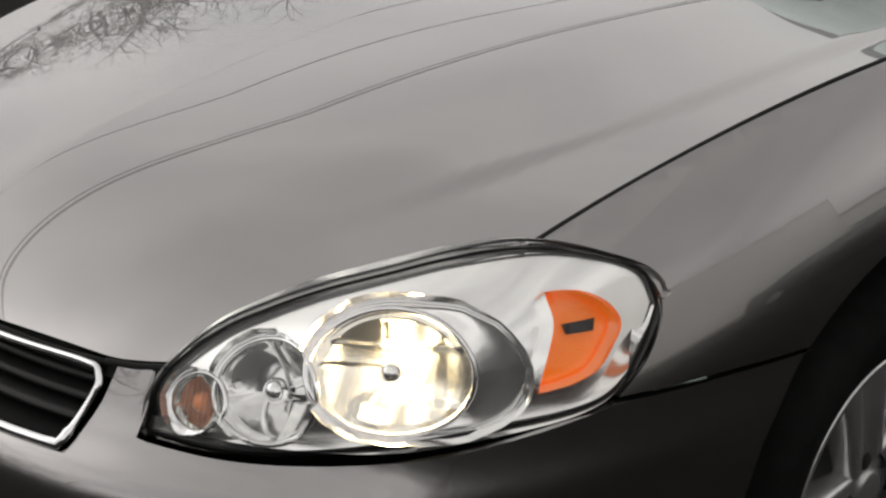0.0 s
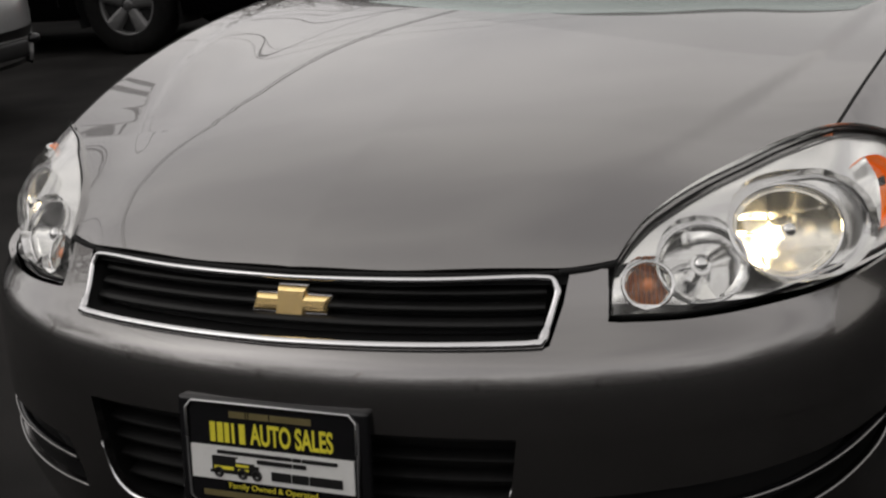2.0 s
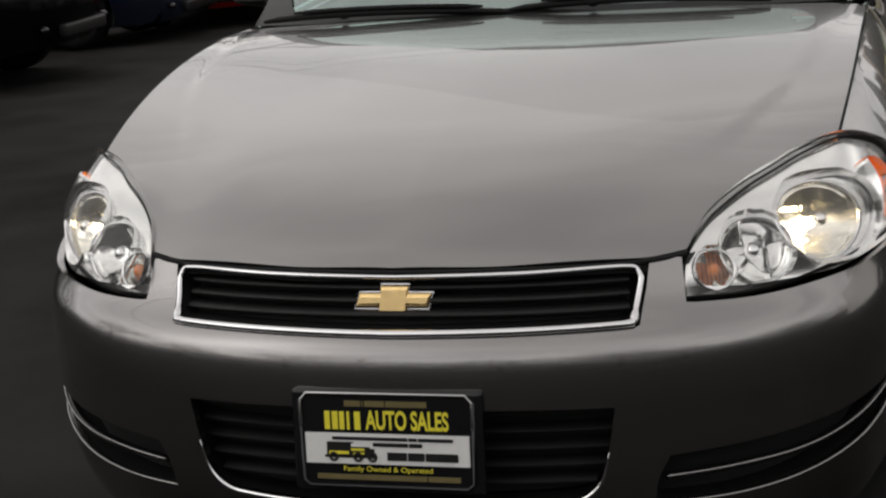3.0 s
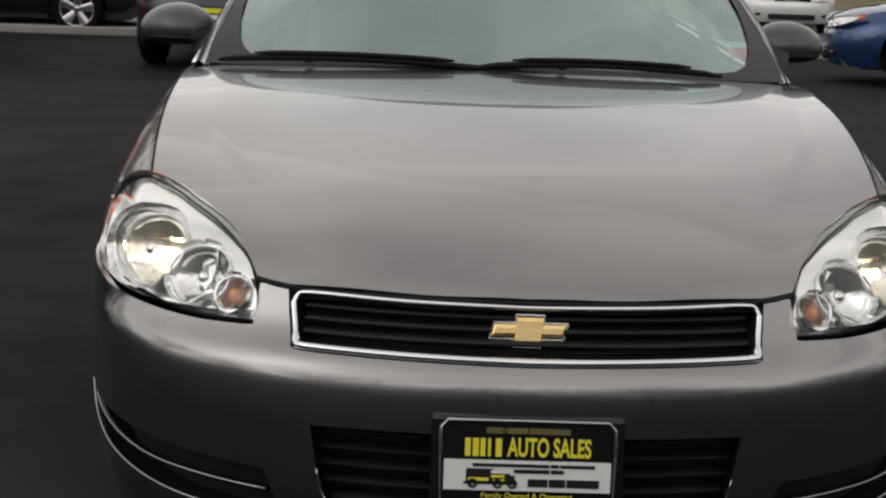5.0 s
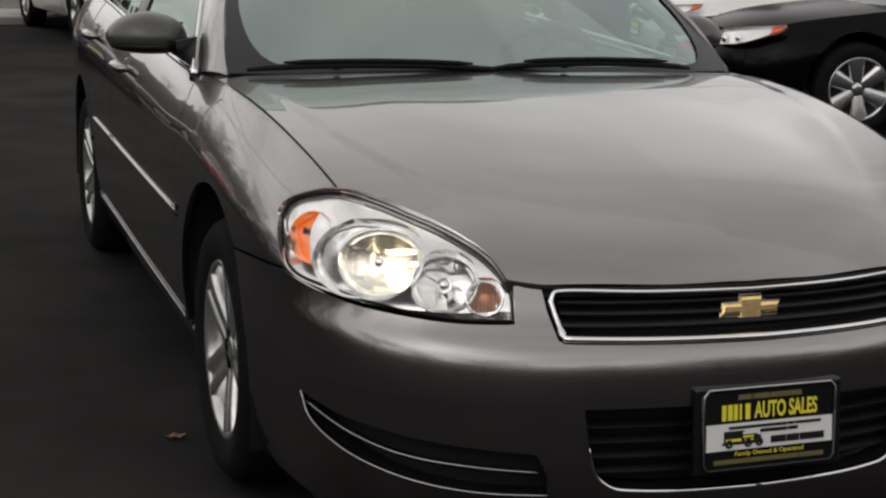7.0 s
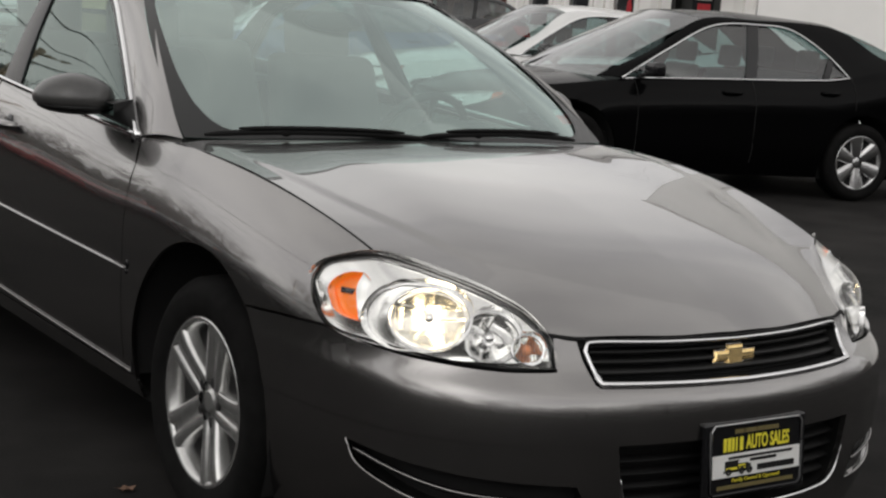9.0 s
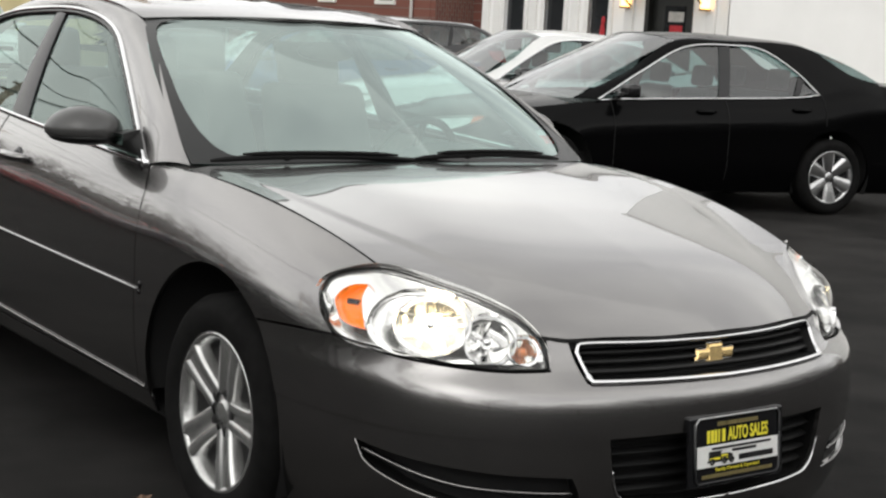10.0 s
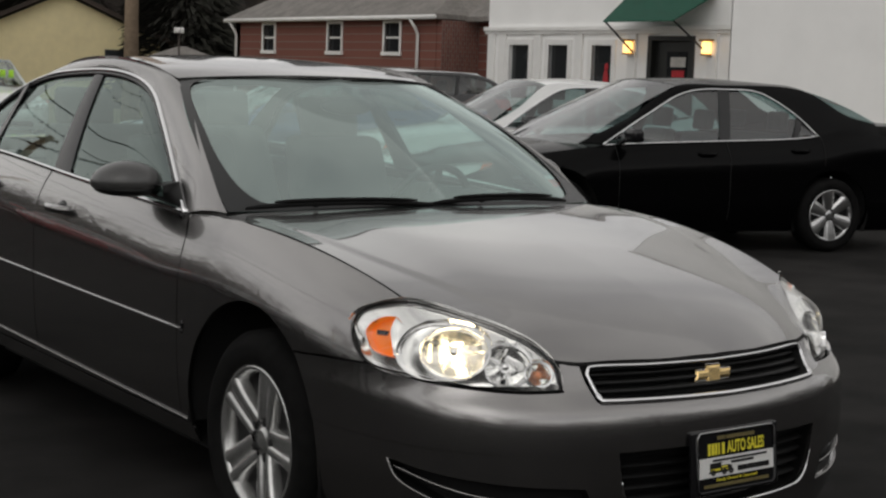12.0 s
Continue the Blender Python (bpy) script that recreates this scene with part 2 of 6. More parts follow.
def panel(f, outline, cell, thick=0.012, holes=(), gap=0.002, flip=False, exact=False):
    """A bmesh sheet over f(a, b) inside an outline, with holes and with its edges turned inwards."""
    sc = 1 / np.array(cell if isinstance(cell, tuple) else (cell, cell))
    lines = [closed_steps(inset(np.array(outline, float), gap) * sc, 1.0)] + [closed_steps(np.array(h, float) * sc, 1.0) for h in holes]
    lo, hi = lines[0].min(0), lines[0].max(0)
    ga, gb = np.meshgrid(np.arange(lo[0] + 0.5, hi[0], 1.0), np.arange(lo[1] + 0.5, hi[1], 1.0), indexing="ij")
    g = np.stack([ga.ravel(), gb.ravel()], 1)
    keep = inside(lines[0], g)
    for h in lines[1:]:
        keep &= ~inside(h, g)
    g = g[keep]
    rim = np.vstack(lines)
    far = np.ones(len(g), bool)
    for i in range(0, len(g), 2000):
        d = ((g[i:i + 2000, None] - rim[None]) ** 2).sum(2).min(1)
        far[i:i + 2000] = d > 0.36
    g = g[far]
    pts = np.vstack([rim, g])
    edges, k = [], 0
    for ln in lines:
        edges += [(k + i, k + (i + 1) % len(ln)) for i in range(len(ln))]
        k += len(ln)
    out = delaunay_2d_cdt([Vector(p) for p in pts], edges, [], 0, 1e-6)
    to = np.array([tuple(v) for v in out[0]])
    tri = np.array(out[2])
    cen = to[tri].mean(1)
    ok = inside(lines[0], cen)
    for h in lines[1:]:
        ok &= ~inside(h, cen)
    co = np.array(f(to[:, 0] / sc[0], to[:, 1] / sc[1])).T
    bm = bmesh.new()
    if exact:
        nl, fl = bm.verts.layers.float_vector.new("true_normal"), bm.faces.layers.int.new("skin_face")
    vs = [bm.verts.new(c) for c in co]
    if exact:
        h, g = 0.006, 0.003
        a, b = to[:, 0] / sc[0], to[:, 1] / sc[1]
        nor = np.cross((np.array(f(a + h, b)) - np.array(f(a - h, b))).T, (np.array(f(a, b + g)) - np.array(f(a, b - g))).T)
        nor /= np.linalg.norm(nor, axis=1)[:, None] + 1e-12
        for v, n in zip(vs, -nor if flip else nor):
            v[nl] = n
    for q in tri[ok]:
        w = [vs[k] for k in q]
        face = bm.faces.new(w[::-1] if flip else w)
        if exact:
            face[fl] = 1
    bmesh.ops.delete(bm, geom=[v for v in vs if not v.link_faces], context="VERTS")
    bmesh.ops.remove_doubles(bm, verts=bm.verts, dist=0.0001)
    return turn_edges(bm, thick)


def turn_edges(bm, thick):
    bm.normal_update()
    if thick:
        rim = [e for e in bm.edges if e.is_boundary]
        nor = {v: v.normal.copy() for e in rim for v in e.verts}
        got = bmesh.ops.extrude_edge_only(bm, edges=rim)["geom"]
        fresh = [v for v in got if isinstance(v, bmesh.types.BMVert)]
        for v in fresh:
            src = min((e.other_vert(v) for e in v.link_edges if e.other_vert(v) in nor), key=lambda o: (o.co - v.co).length)
            v.co -= nor[src] * thick
        fl = bm.faces.layers.int.get("skin_face")
        if fl is not None:
            new_verts = set(fresh)
            for fc in bm.faces:
                if any(v in new_verts for v in fc.verts):
                    fc[fl] = 0
        for e in rim:
            e.smooth = False
        bm.normal_update()
    return bm


def sheet(rows, thick=0.0, flip=False, closed=False):
    """A bmesh skin over rows of points."""
    bm = bmesh.new()
    vs = [[bm.verts.new(p) for p in r] for r in rows]
    for a, b in zip(vs, vs[1:]):
        k = len(a)
        for i in range(k if closed else k - 1):
            q = (a[i], a[(i + 1) % k], b[(i + 1) % k], b[i])
            bm.faces.new(q[::-1] if flip else q)
    return turn_edges(bm, thick)


def between(a, b, n, bulge=(0, 0, 0), power=1.0):
    """Rows from line a to line b, pushed out in the middle."""
    a, b, out = np.array(a), np.array(b), np.array(bulge)
    return [a + (b - a) * t + out * (4 * t * (1 - t)) ** power for t in np.linspace(0, 1, n)]


def tube(pts, r, sides=8, closed=False, flat=1.0, up=(0, 0, 1), cap=True):
    """A rod along a line; r may be a list. flat squeezes it along up."""
    p = np.array(pts, float)
    k = len(p)
    rr = np.broadcast_to(np.array(r, float), (k,))
    bm = bmesh.new()
    rings = []
    for i in range(k):
        t = (p[(i + 1) % k] - p[i - 1]) if closed else p[min(k - 1, i + 1)] - p[max(0, i - 1)]
        t = Vector(t).normalized()
        a = t.cross(Vector(up))
        a = a.normalized() if a.length > 1e-4 else t.orthogonal().normalized()
        b = a.cross(t)
        rings.append([bm.verts.new(Vector(p[i]) + (a * math.cos(s) + b * math.sin(s) * flat) * rr[i])
                      for s in (2 * math.pi * j / sides for j in range(sides))])
    for i in range(k if closed else k - 1):
        a, b = rings[i], rings[(i + 1) % k]
        for j in range(sides):
            bm.faces.new((a[j], b[j], b[(j + 1) % sides], a[(j + 1) % sides]))
    if cap and not closed:
        bm.faces.new(rings[0])
        bm.faces.new(rings[-1][::-1])
    bmesh.ops.recalc_face_normals(bm, faces=bm.faces)
    return bm


def lathe(profile, steps=40, axis="x", centre=(0, 0, 0), sign=1):
    """A turned shape: profile of (radius, along the axis)."""
    rows = []
    for j in range(steps):
        a = 2 * math.pi * j / steps
        row = []
        for r, h in profile:
            u, v = r * math.cos(a), r * math.sin(a)
            q = {"x": (h * sign, u, v), "y": (u, h * sign, v), "z": (u, v, h * sign)}[axis]
            row.append(tuple(c + d for c, d in zip(centre, q)))
        rows.append(row)
    bm = bmesh.new()
    vs = [[bm.verts.new(p) for p in r] for r in rows]
    for j in range(steps):
        a, b = vs[j], vs[(j + 1) % steps]
        for i in range(len(a) - 1):
            bm.faces.new((a[i], a[i + 1], b[i + 1], b[i]))
    bmesh.ops.remove_doubles(bm, verts=bm.verts, dist=1e-5)
    bmesh.ops.recalc_face_normals(bm, faces=bm.faces)
    return bm


def block(x0, x1, y0, y1, z0, z1, bevel=0.0, segs=2, m=None):
    bm = bmesh.new()
    bmesh.ops.create_cube(bm, size=1)
    for v in bm.verts:
        v.co = ((x0 + x1) / 2 + v.co.x * (x1 - x0), (y0 + y1) / 2 + v.co.y * (y1 - y0), (z0 + z1) / 2 + v.co.z * (z1 - z0))
    if bevel:
        bmesh.ops.bevel(bm, geom=bm.edges[:], offset=bevel, segments=segs, affect="EDGES", profile=0.6)
    if m is not None:
        bm.transform(m)
    return bm


def merged(*bms):
    out = bmesh.new()
    for b in bms:
        me = bpy.data.meshes.new("joined")
        b.to_mesh(me)
        b.free()
        out.from_mesh(me)
        bpy.data.meshes.remove(me)
    return out


def ellipsoid(c, r, m=None, seg=24):
    bm = bmesh.new()
    bmesh.ops.create_uvsphere(bm, u_segments=seg, v_segments=seg // 2, radius=1)
    for v in bm.verts:
        v.co = (v.co.x * r[0], v.co.y * r[1], v.co.z * r[2])
    if m is not None:
        bm.transform(m)
    bm.transform(Matrix.Translation(c))
    return bm

# ---- the grey sedan ----
CAR_AT = pose(-0.052, -0.013, 0, 0, 0, -1.1) @ Matrix.Diagonal((0.99, 0.99, 1.007, 1))
car = thing("sedan", "dark grey metallic four-door sedan with its headlights on, parked on asphalt", "car", CAR_AT)

# plan of the front end, half
PLAN = spline([(-0.2, -0.022), (0, -0.032), (0.2, -0.022), (0.387, 0.013), (0.55, 0.072), (0.70, 0.164), (0.803, 0.282),
               (0.862, 0.425), (0.898, 0.60), (0.914, 0.75), (0.922, 0.95)], 400)
PLAN = PLAN[PLAN[:, 0] >= 0]
PLAN[0] = (0, -0.032)
ARC = np.concatenate([[0], np.cumsum(np.linalg.norm(np.diff(PLAN, axis=0), axis=1))])
P_TAN = np.gradient(PLAN, axis=0)
P_TAN /= np.linalg.norm(P_TAN, axis=1)[:, None]
set_back = curve([0.14, 0.20, 0.30, 0.40, 0.48], [0.09, 0.045, 0.012, 0.003, 0.0015])
brow = np.array([0.48, 0.52, 0.545, 0.57, 0.588, 0.603, 0.618, 0.64, 0.67, 0.70, 0.75])
brow_back = smooth(brow, [0.0015, 0.0026, 0.0048, 0.0098, 0.0178, 0.0300, 0.0468, 0.0680, 0.0880, 0.1040, 0.1300])
back_share = curve([0, 0.45, 0.55, 0.66, 0.76, 0.84, 0.90, 1.0], [1, 1, 0.93, 0.80, 0.57, 0.27, 0.10, 0.03])


def nose(s, z, out=0.0):
    """The front surface: s along the plan from the middle, z up."""
    s, z = np.asarray(s, float), np.asarray(z, float)
    a = np.abs(s)
    px, py = np.interp(a, ARC, PLAN[:, 0]), np.interp(a, ARC, PLAN[:, 1])
    tx, ty = np.interp(a, ARC, P_TAN[:, 0]), np.interp(a, ARC, P_TAN[:, 1])
    share = np.where(z > 0.48, back_share(px), 1.0)
    d = np.where(z > 0.48, brow_back(np.maximum(z, 0.48)), set_back(np.minimum(z, 0.48))) * share - out
    return np.sign(s + 1e-12) * (px - ty * d), py + tx * d, z


def arc_of(x, y):
    return float(ARC[np.argmin((PLAN[:, 0] - x) ** 2 + (PLAN[:, 1] - y) ** 2)])


S_ALL = np.linspace(0, ARC[-1], 900)


def on_nose(pts):
    """(s, z) of points given as (x, y, z)."""
    out = []
    for x, y, z in pts:
        px, py, _ = nose(S_ALL, np.full(900, z))
        out.append((float(S_ALL[np.argmin((px - x) ** 2 + (py - y) ** 2)]), z))
    return out


def s_x(x, z):
    """s at which the skin at height z has this x."""
    px, _, _ = nose(S_ALL, np.full(900, z))
    return float(np.interp(x, px, S_ALL))


def s_of(x, y, z):
    return on_nose([(x, y, z)])[0][0]


# the sides
top_z = smooth([0.4, 0.5, 0.65, 0.88, 1.14, 1.42, 1.66, 2.0, 2.74, 3.37, 4.2, 5.1], [0.794, 0.837, 0.883, 0.929, 0.961, 0.979, 0.970, 0.981, 1.018, 1.052, 1.07, 1.04])
top_x = smooth([0.4, 0.65, 0.88, 1.14, 1.5, 2.0, 2.7, 3.4, 4.3, 5.1], [0.740, 0.772, 0.793, 0.81, 0.829, 0.842, 0.845, 0.835, 0.80, 0.70])
max_x = smooth([0.4, 0.5, 0.62, 0.75, 0.95, 1.2, 1.6, 2.5, 3.5, 4.0, 4.5, 4.8, 5.1], [0.83, 0.862, 0.889, 0.906, 0.917, 0.9215, 0.924, 0.926, 0.924, 0.92, 0.89, 0.845, 0.74])
tuck = curve([0.10, 0.18, 0.25, 0.33, 0.45, 0.60, 1.2], [0.11, 0.075, 0.042, 0.022, 0.006, 0, 0])


def flank(side, out=0.0):
    def f(y, z):
        zt, xt, xm = top_z(y), top_x(y), max_x(y)
        t = np.clip((zt - z) / 0.24, 0, 1)
        # the front fender falls away more evenly than the doors
        w = np.clip((y - 0.52) / 0.4, 0, 1) * (1 - np.clip((y - 1.25) / 0.45, 0, 1))
        w = w * w * (3 - 2 * w)
        bend = 1 - (1 - t) ** (2.3 - 0.2 * w)
        return side * (xt + (xm - xt) * bend - tuck(z) + out), y, z
    return f


nose_y = smooth([0, 0.2, 0.425, 0.53, 0.65, 0.9], [0.062, 0.078, 0.128, 0.167, 0.187, 0.19])
hood_z = smooth([-0.02, 0.02, 0.07, 0.16, 0.29, 0.5, 0.9, 1.3, 1.6], [0.684, 0.719, 0.752, 0.797, 0.844, 0.894, 0.961, 1.002, 1.02])
crease_x = smooth([0.2, 0.36, 0.47, 0.58, 0.68, 0.83, 1.02, 1.2, 1.5], [0.41, 0.488, 0.548, 0.595, 0.635, 0.683, 0.718, 0.742, 0.765])


def dome(x, y):
    a = np.abs(x)
    t = np.clip((a - crease_x(y) + 0.025) / 0.05, 0, 1)
    return hood_z(y - nose_y(a)) - 0.0036 * t * t * (3 - 2 * t) * np.clip((y - 0.32) / 0.25, 0, 1)


gap_fit = np.polyfit([0.5, 0.7, 0.9, 1.1, 1.3, 1.5], [float(top_z(q) - dome(top_x(q), q)) for q in (0.5, 0.7, 0.9, 1.1, 1.3, 1.5)], 3)


def edge_gap(y):
    return np.polyval(gap_fit, np.clip(y, 0.45, 1.55))


def bonnet(x, y, out=0.0):
    """The hood's skin, which meets the fenders along its sides."""
    return x, y, dome(x, y) + edge_gap(y) * np.minimum(1, np.abs(x) / top_x(y)) ** 3 * np.clip((y - 0.25) / 0.25, 0, 1) + out


WHEEL_Y = (1.112, 3.934)
HOOD_EDGE = [(0.502, 0.168), (0.527, 0.222), (0.561, 0.275), (0.598, 0.324), (0.647, 0.382), (0.692, 0.441), (0.756, 0.50)]
edge_y = np.linspace(0.53, 1.47, 30)
hood_half = np.vstack([spline([(0, 0.066), (0.2, 0.081), (0.425, 0.131), (0.468, 0.150), (0.502, 0.168)], 40),
                       spline(HOOD_EDGE, 40)[1:], np.stack([top_x(edge_y), edge_y], 1),
                       spline([(0.80, 1.49), (0.6, 1.445), (0.3, 1.385), (0, 1.365)], 30)])
part("hood", panel(bonnet, mirrored(hood_half), 0.014, 0.016, gap=0.0025, exact=True), PAINT, car)
part("under_hood", panel(lambda x, y: bonnet(x, y, -0.018), mirrored(hood_half), 0.05, 0.0, gap=-0.004), VOID, car, "dark gap under the hood edge")

def hood_seam(pts, r=0.0032):
    return tube([(x, y, float(bonnet(x, y)[2]) - 0.0015) for x, y in pts], r, 6)


for side in (-1, 1):
    part("hood_gap", hood_seam([(side * float(top_x(y)), y) for y in np.linspace(0.508, 1.48, 40)], 0.0032), VOID, car, "dark gap between hood and fender")
    part("hood_gap", hood_seam([(side * x, y - 0.002) for x, y in spline([(0.425, 0.131), (0.468, 0.150), (0.502, 0.168)], 14)], 0.0042), VOID, car, "dark gap under the hood edge")
part("hood_gap", hood_seam([(x, float(nose_y(abs(x))) + 0.0005) for x in np.linspace(-0.425, 0.425, 40)], 0.0035), VOID, car, "dark gap over the grille")

# bumper cover
LIGHT_LOW = [(0.498, 0.134, 0.636), (0.60, 0.178, 0.634), (0.70, 0.262, 0.641), (0.79, 0.385, 0.655), (0.856, 0.538, 0.674)]
arch_a = np.linspace(math.asin((0.652 - 0.345) / 0.411), -0.36, 24)
seam = on_nose([(0.856, 0.538, 0.674), (0.89, 0.70, 0.665), (0.912, 0.866, 0.652)])
arch_front = [(arc_of(max_x(1.127 - 0.411 * math.cos(a)), 1.127 - 0.411 * math.cos(a)), 0.345 + 0.411 * math.sin(a)) for a in arch_a]
bump_half = np.vstack([polyline([(0, 0.606), (s_of(0.412, 0.08, 0.609), 0.609)], 0.02), polyline([(s_x(0.427, 0.612), 0.612), (s_x(0.434, 0.66), 0.66), (s_x(0.438, 0.704), 0.704),
                       (s_x(0.470, 0.708), 0.708), (s_x(0.494, 0.704), 0.704), (s_of(0.497, 0.145, 0.665), 0.665)], 0.01),
                       spline(on_nose(LIGHT_LOW), 40), polyline(seam, 0.02)[1:], np.array(arch_front),
                       polyline([(arch_front[-1][0] - 0.01, 0.185), (0.3, 0.175), (0, 0.175)], 0.03)])
low_grille = mirrored(np.vstack([polyline([(0, 0.487), (0.392, 0.482)], 0.02), spline([(0.392, 0.482), (0.378, 0.40), (0.362, 0.345), (0.33, 0.318), (0.27, 0.309), (0, 0.302)], 40)[1:]]))
fog_shape = np.vstack([spline(on_nose([(0.845, 0.43, 0.435), (0.78, 0.28, 0.416), (0.63, 0.12, 0.397), (0.475, 0.042, 0.388)]), 30),
                       spline(on_nose([(0.475, 0.042, 0.388), (0.455, 0.036, 0.345), (0.45, 0.034, 0.300)]), 8)[1:],
                       spline(on_nose([(0.45, 0.034, 0.300), (0.60, 0.10, 0.300), (0.72, 0.205, 0.318), (0.80, 0.315, 0.35), (0.838, 0.405, 0.39), (0.845, 0.43, 0.435)]), 30)[1:-1]])
fog_other = (fog_shape * [-1, 1])[::-1]
bumper = part("bumper", panel(nose, mirrored(bump_half), (0.010, 0.0045), 0.014, (low_grille, fog_shape, fog_other), gap=0.002, exact=True), PAINT, car)
part("lower_lip", sheet([[nose(s, z, 0.0) for s in np.linspace(-1.12, 1.12, 70)] for z in (0.19, 0.165, 0.15)] +
                        [[(x, y + 0.25, 0.15) for x, y, z in [nose(s, 0.15) for s in np.linspace(-1.12, 1.12, 70)]]], flip=True), BLACK_PLASTIC, car, "black plastic air dam")


def on_line(f, pts, out=0.0):
    return [tuple(float(c) for c in f(a, b, out)) for a, b in pts]


# lower grille: dark slats, a chrome lip along its foot and sides
lg_box = part("lower_grille", sheet([[(x * k, float(nose(x, 0.4)[1]) + dy, z) for x, z in low_grille] for k, dy in ((1.0, 0.004), (0.99, 0.07))], closed=True), BLACK_PLASTIC, car, "black lower grille insert")
part("backing", panel(lambda x, z: (x, nose(x, z)[1] + 0.07, z), low_grille, 0.06, 0), VOID, lg_box)
for i in range(5):
    z = 0.338 + 0.031 * i
    half = float(np.interp(z, [0.30, 0.345, 0.40, 0.482], [0.30, 0.357, 0.374, 0.388]))
    row = [[(x, float(nose(x, 0.4)[1]) + dy, z + dz) for x in np.linspace(-half, half, 30)] for dy, dz in ((0.06, 0.012), (0.034, 0.006), (0.032, 0.0), (0.06, -0.009))]
    part("slat", sheet(row, flip=True), MATT_BLACK, lg_box)
lip = [q for q in low_grille if q[1] < 0.415]
lip_right = sorted([q for q in lip if q[0] >= 0], key=lambda q: (q[1] > 0.345, q[0] if q[1] <= 0.345 else 10 + q[1]))
lip_line = [(-a, b) for a, b in lip_right[::-1]] + [tuple(q) for q in lip_right]
part("chrome_lip", tube(on_line(nose, lip_line, 0.002), np.interp(np.linspace(-1, 1, len(lip_line)), [-1, -0.8, 0.8, 1], [0.0006, 0.0055, 0.0055, 0.0006]), 8), CHROME, lg_box, "chrome lip along the foot of the lower grille")

# side slots in the bumper
for side in (-1, 1):
    shape = fog_shape * [side, 1]
    slot = part("side_slot", sheet([[tuple(float(c) for c in nose(s, z, o)) for s, z in shape] for o in (-0.002, -0.06)], closed=True, flip=side < 0), BLACK_PLASTIC, car, "black slot in the bumper")
    part("backing", panel(lambda s, z: nose(s, z, -0.058), shape, 0.06, 0, gap=0.0), VOID, slot)
    bar = [(a * 0.5 + b * 0.5) for a, b in zip(spline(on_nose([(0.836, 0.41, 0.412), (0.72, 0.205, 0.362), (0.6, 0.1, 0.350), (0.47, 0.04, 0.345)]), 30), spline(on_nose([(0.836, 0.41, 0.412), (0.72, 0.205, 0.362), (0.6, 0.1, 0.350), (0.47, 0.04, 0.345)]), 30))]
    part("slat", tube(on_line(nose, [(s * side, z) for s, z in bar], -0.012), 0.010, 8, flat=0.6), GLOSS_BLACK, slot)
    part("slat_edge", tube(on_line(nose, [(s * side, z + 0.004) for s, z in bar], -0.003), 0.0028, 6), PAINT, slot, "thin grey edge of the slat")
    low = spline(on_nose([(0.845, 0.43, 0.435), (0.838, 0.405, 0.39), (0.80, 0.315, 0.35), (0.72, 0.205, 0.318), (0.60, 0.10, 0.300), (0.45, 0.034, 0.300)]), 40)
    part("slot_lip", tube(on_line(nose, [(s * side, z) for s, z in low], -0.001), 0.0032, 8), PAINT, slot, "body-colour lip round the slot")

# upper grille
gx_t, gx_b = s_of(0.429, 0.12, 0.69), s_of(0.417, 0.08, 0.612)
gr_half = np.vstack([spline([(0, 0.694), (gx_t * 0.5, 0.6955), (gx_t - 0.03, 0.697), (gx_t - 0.010, 0.6935), (s_x(0.4255, 0.678), 0.678)], 110),
                     np.array([(s_x(0.4255 - 0.0105 * (0.678 - z) / 0.063, z), z) for z in np.linspace(0.678, 0.615, 12)])[1:], polyline([(s_x(0.415, 0.615), 0.615), (0, 0.611)], 0.02)[1:]])
gr_line = mirrored(gr_half)
grille = part("grille", sheet([[tuple(float(c) for c in nose(s, z, o)) for s, z in gr_line] for o in (0.0, -0.05)], closed=True), BLACK_PLASTIC, car, "black grille insert in a chrome frame")
part("backing", panel(lambda s, z: nose(s, z, -0.05), gr_line, 0.03, 0, gap=-0.01), VOID, grille)
fr = np.array([nose(s, z, 0.006) for s, z in gr_line])
fr_lo = np.array([w > 0 for w in (0.63 - gr_line[:, 1])])
part("chrome_frame", tube(fr, np.where(fr_lo, 0.0086, 0.0058), 8, closed=True, flat=0.8), CHROME, grille, "polished chrome frame round the grille")
for z in (0.632, 0.652, 0.672):
    w = gx_b - 0.006 + (z - 0.613) * 0.14
    sl = np.linspace(-w, w, 50)
    rows = [[tuple(float(c) for c in nose(s, z + dz, o)) for s in sl] for o, dz in ((-0.045, 0.004), (-0.017, 0.0045), (-0.013, 0.0), (-0.017, -0.0045), (-0.045, -0.006))]
    part("slat", sheet(rows, flip=True), BLACK_PLASTIC, grille)

# emblem: a slanted cross
sl, hw, hh, cw = 0.30, 0.066, 0.0125, 0.0255
cross = [(-hw, -hh), (-cw, -hh), (-cw, -0.026), (cw, -0.026), (cw, -hh), (hw, -hh), (hw, hh), (cw, hh), (cw, 0.026), (-cw, 0.026), (-cw, hh), (-hw, hh)]
EM = Matrix.Translation((0.0, 0.054, 0.654)) @ Matrix.Rotation(radians(-14), 4, "X")


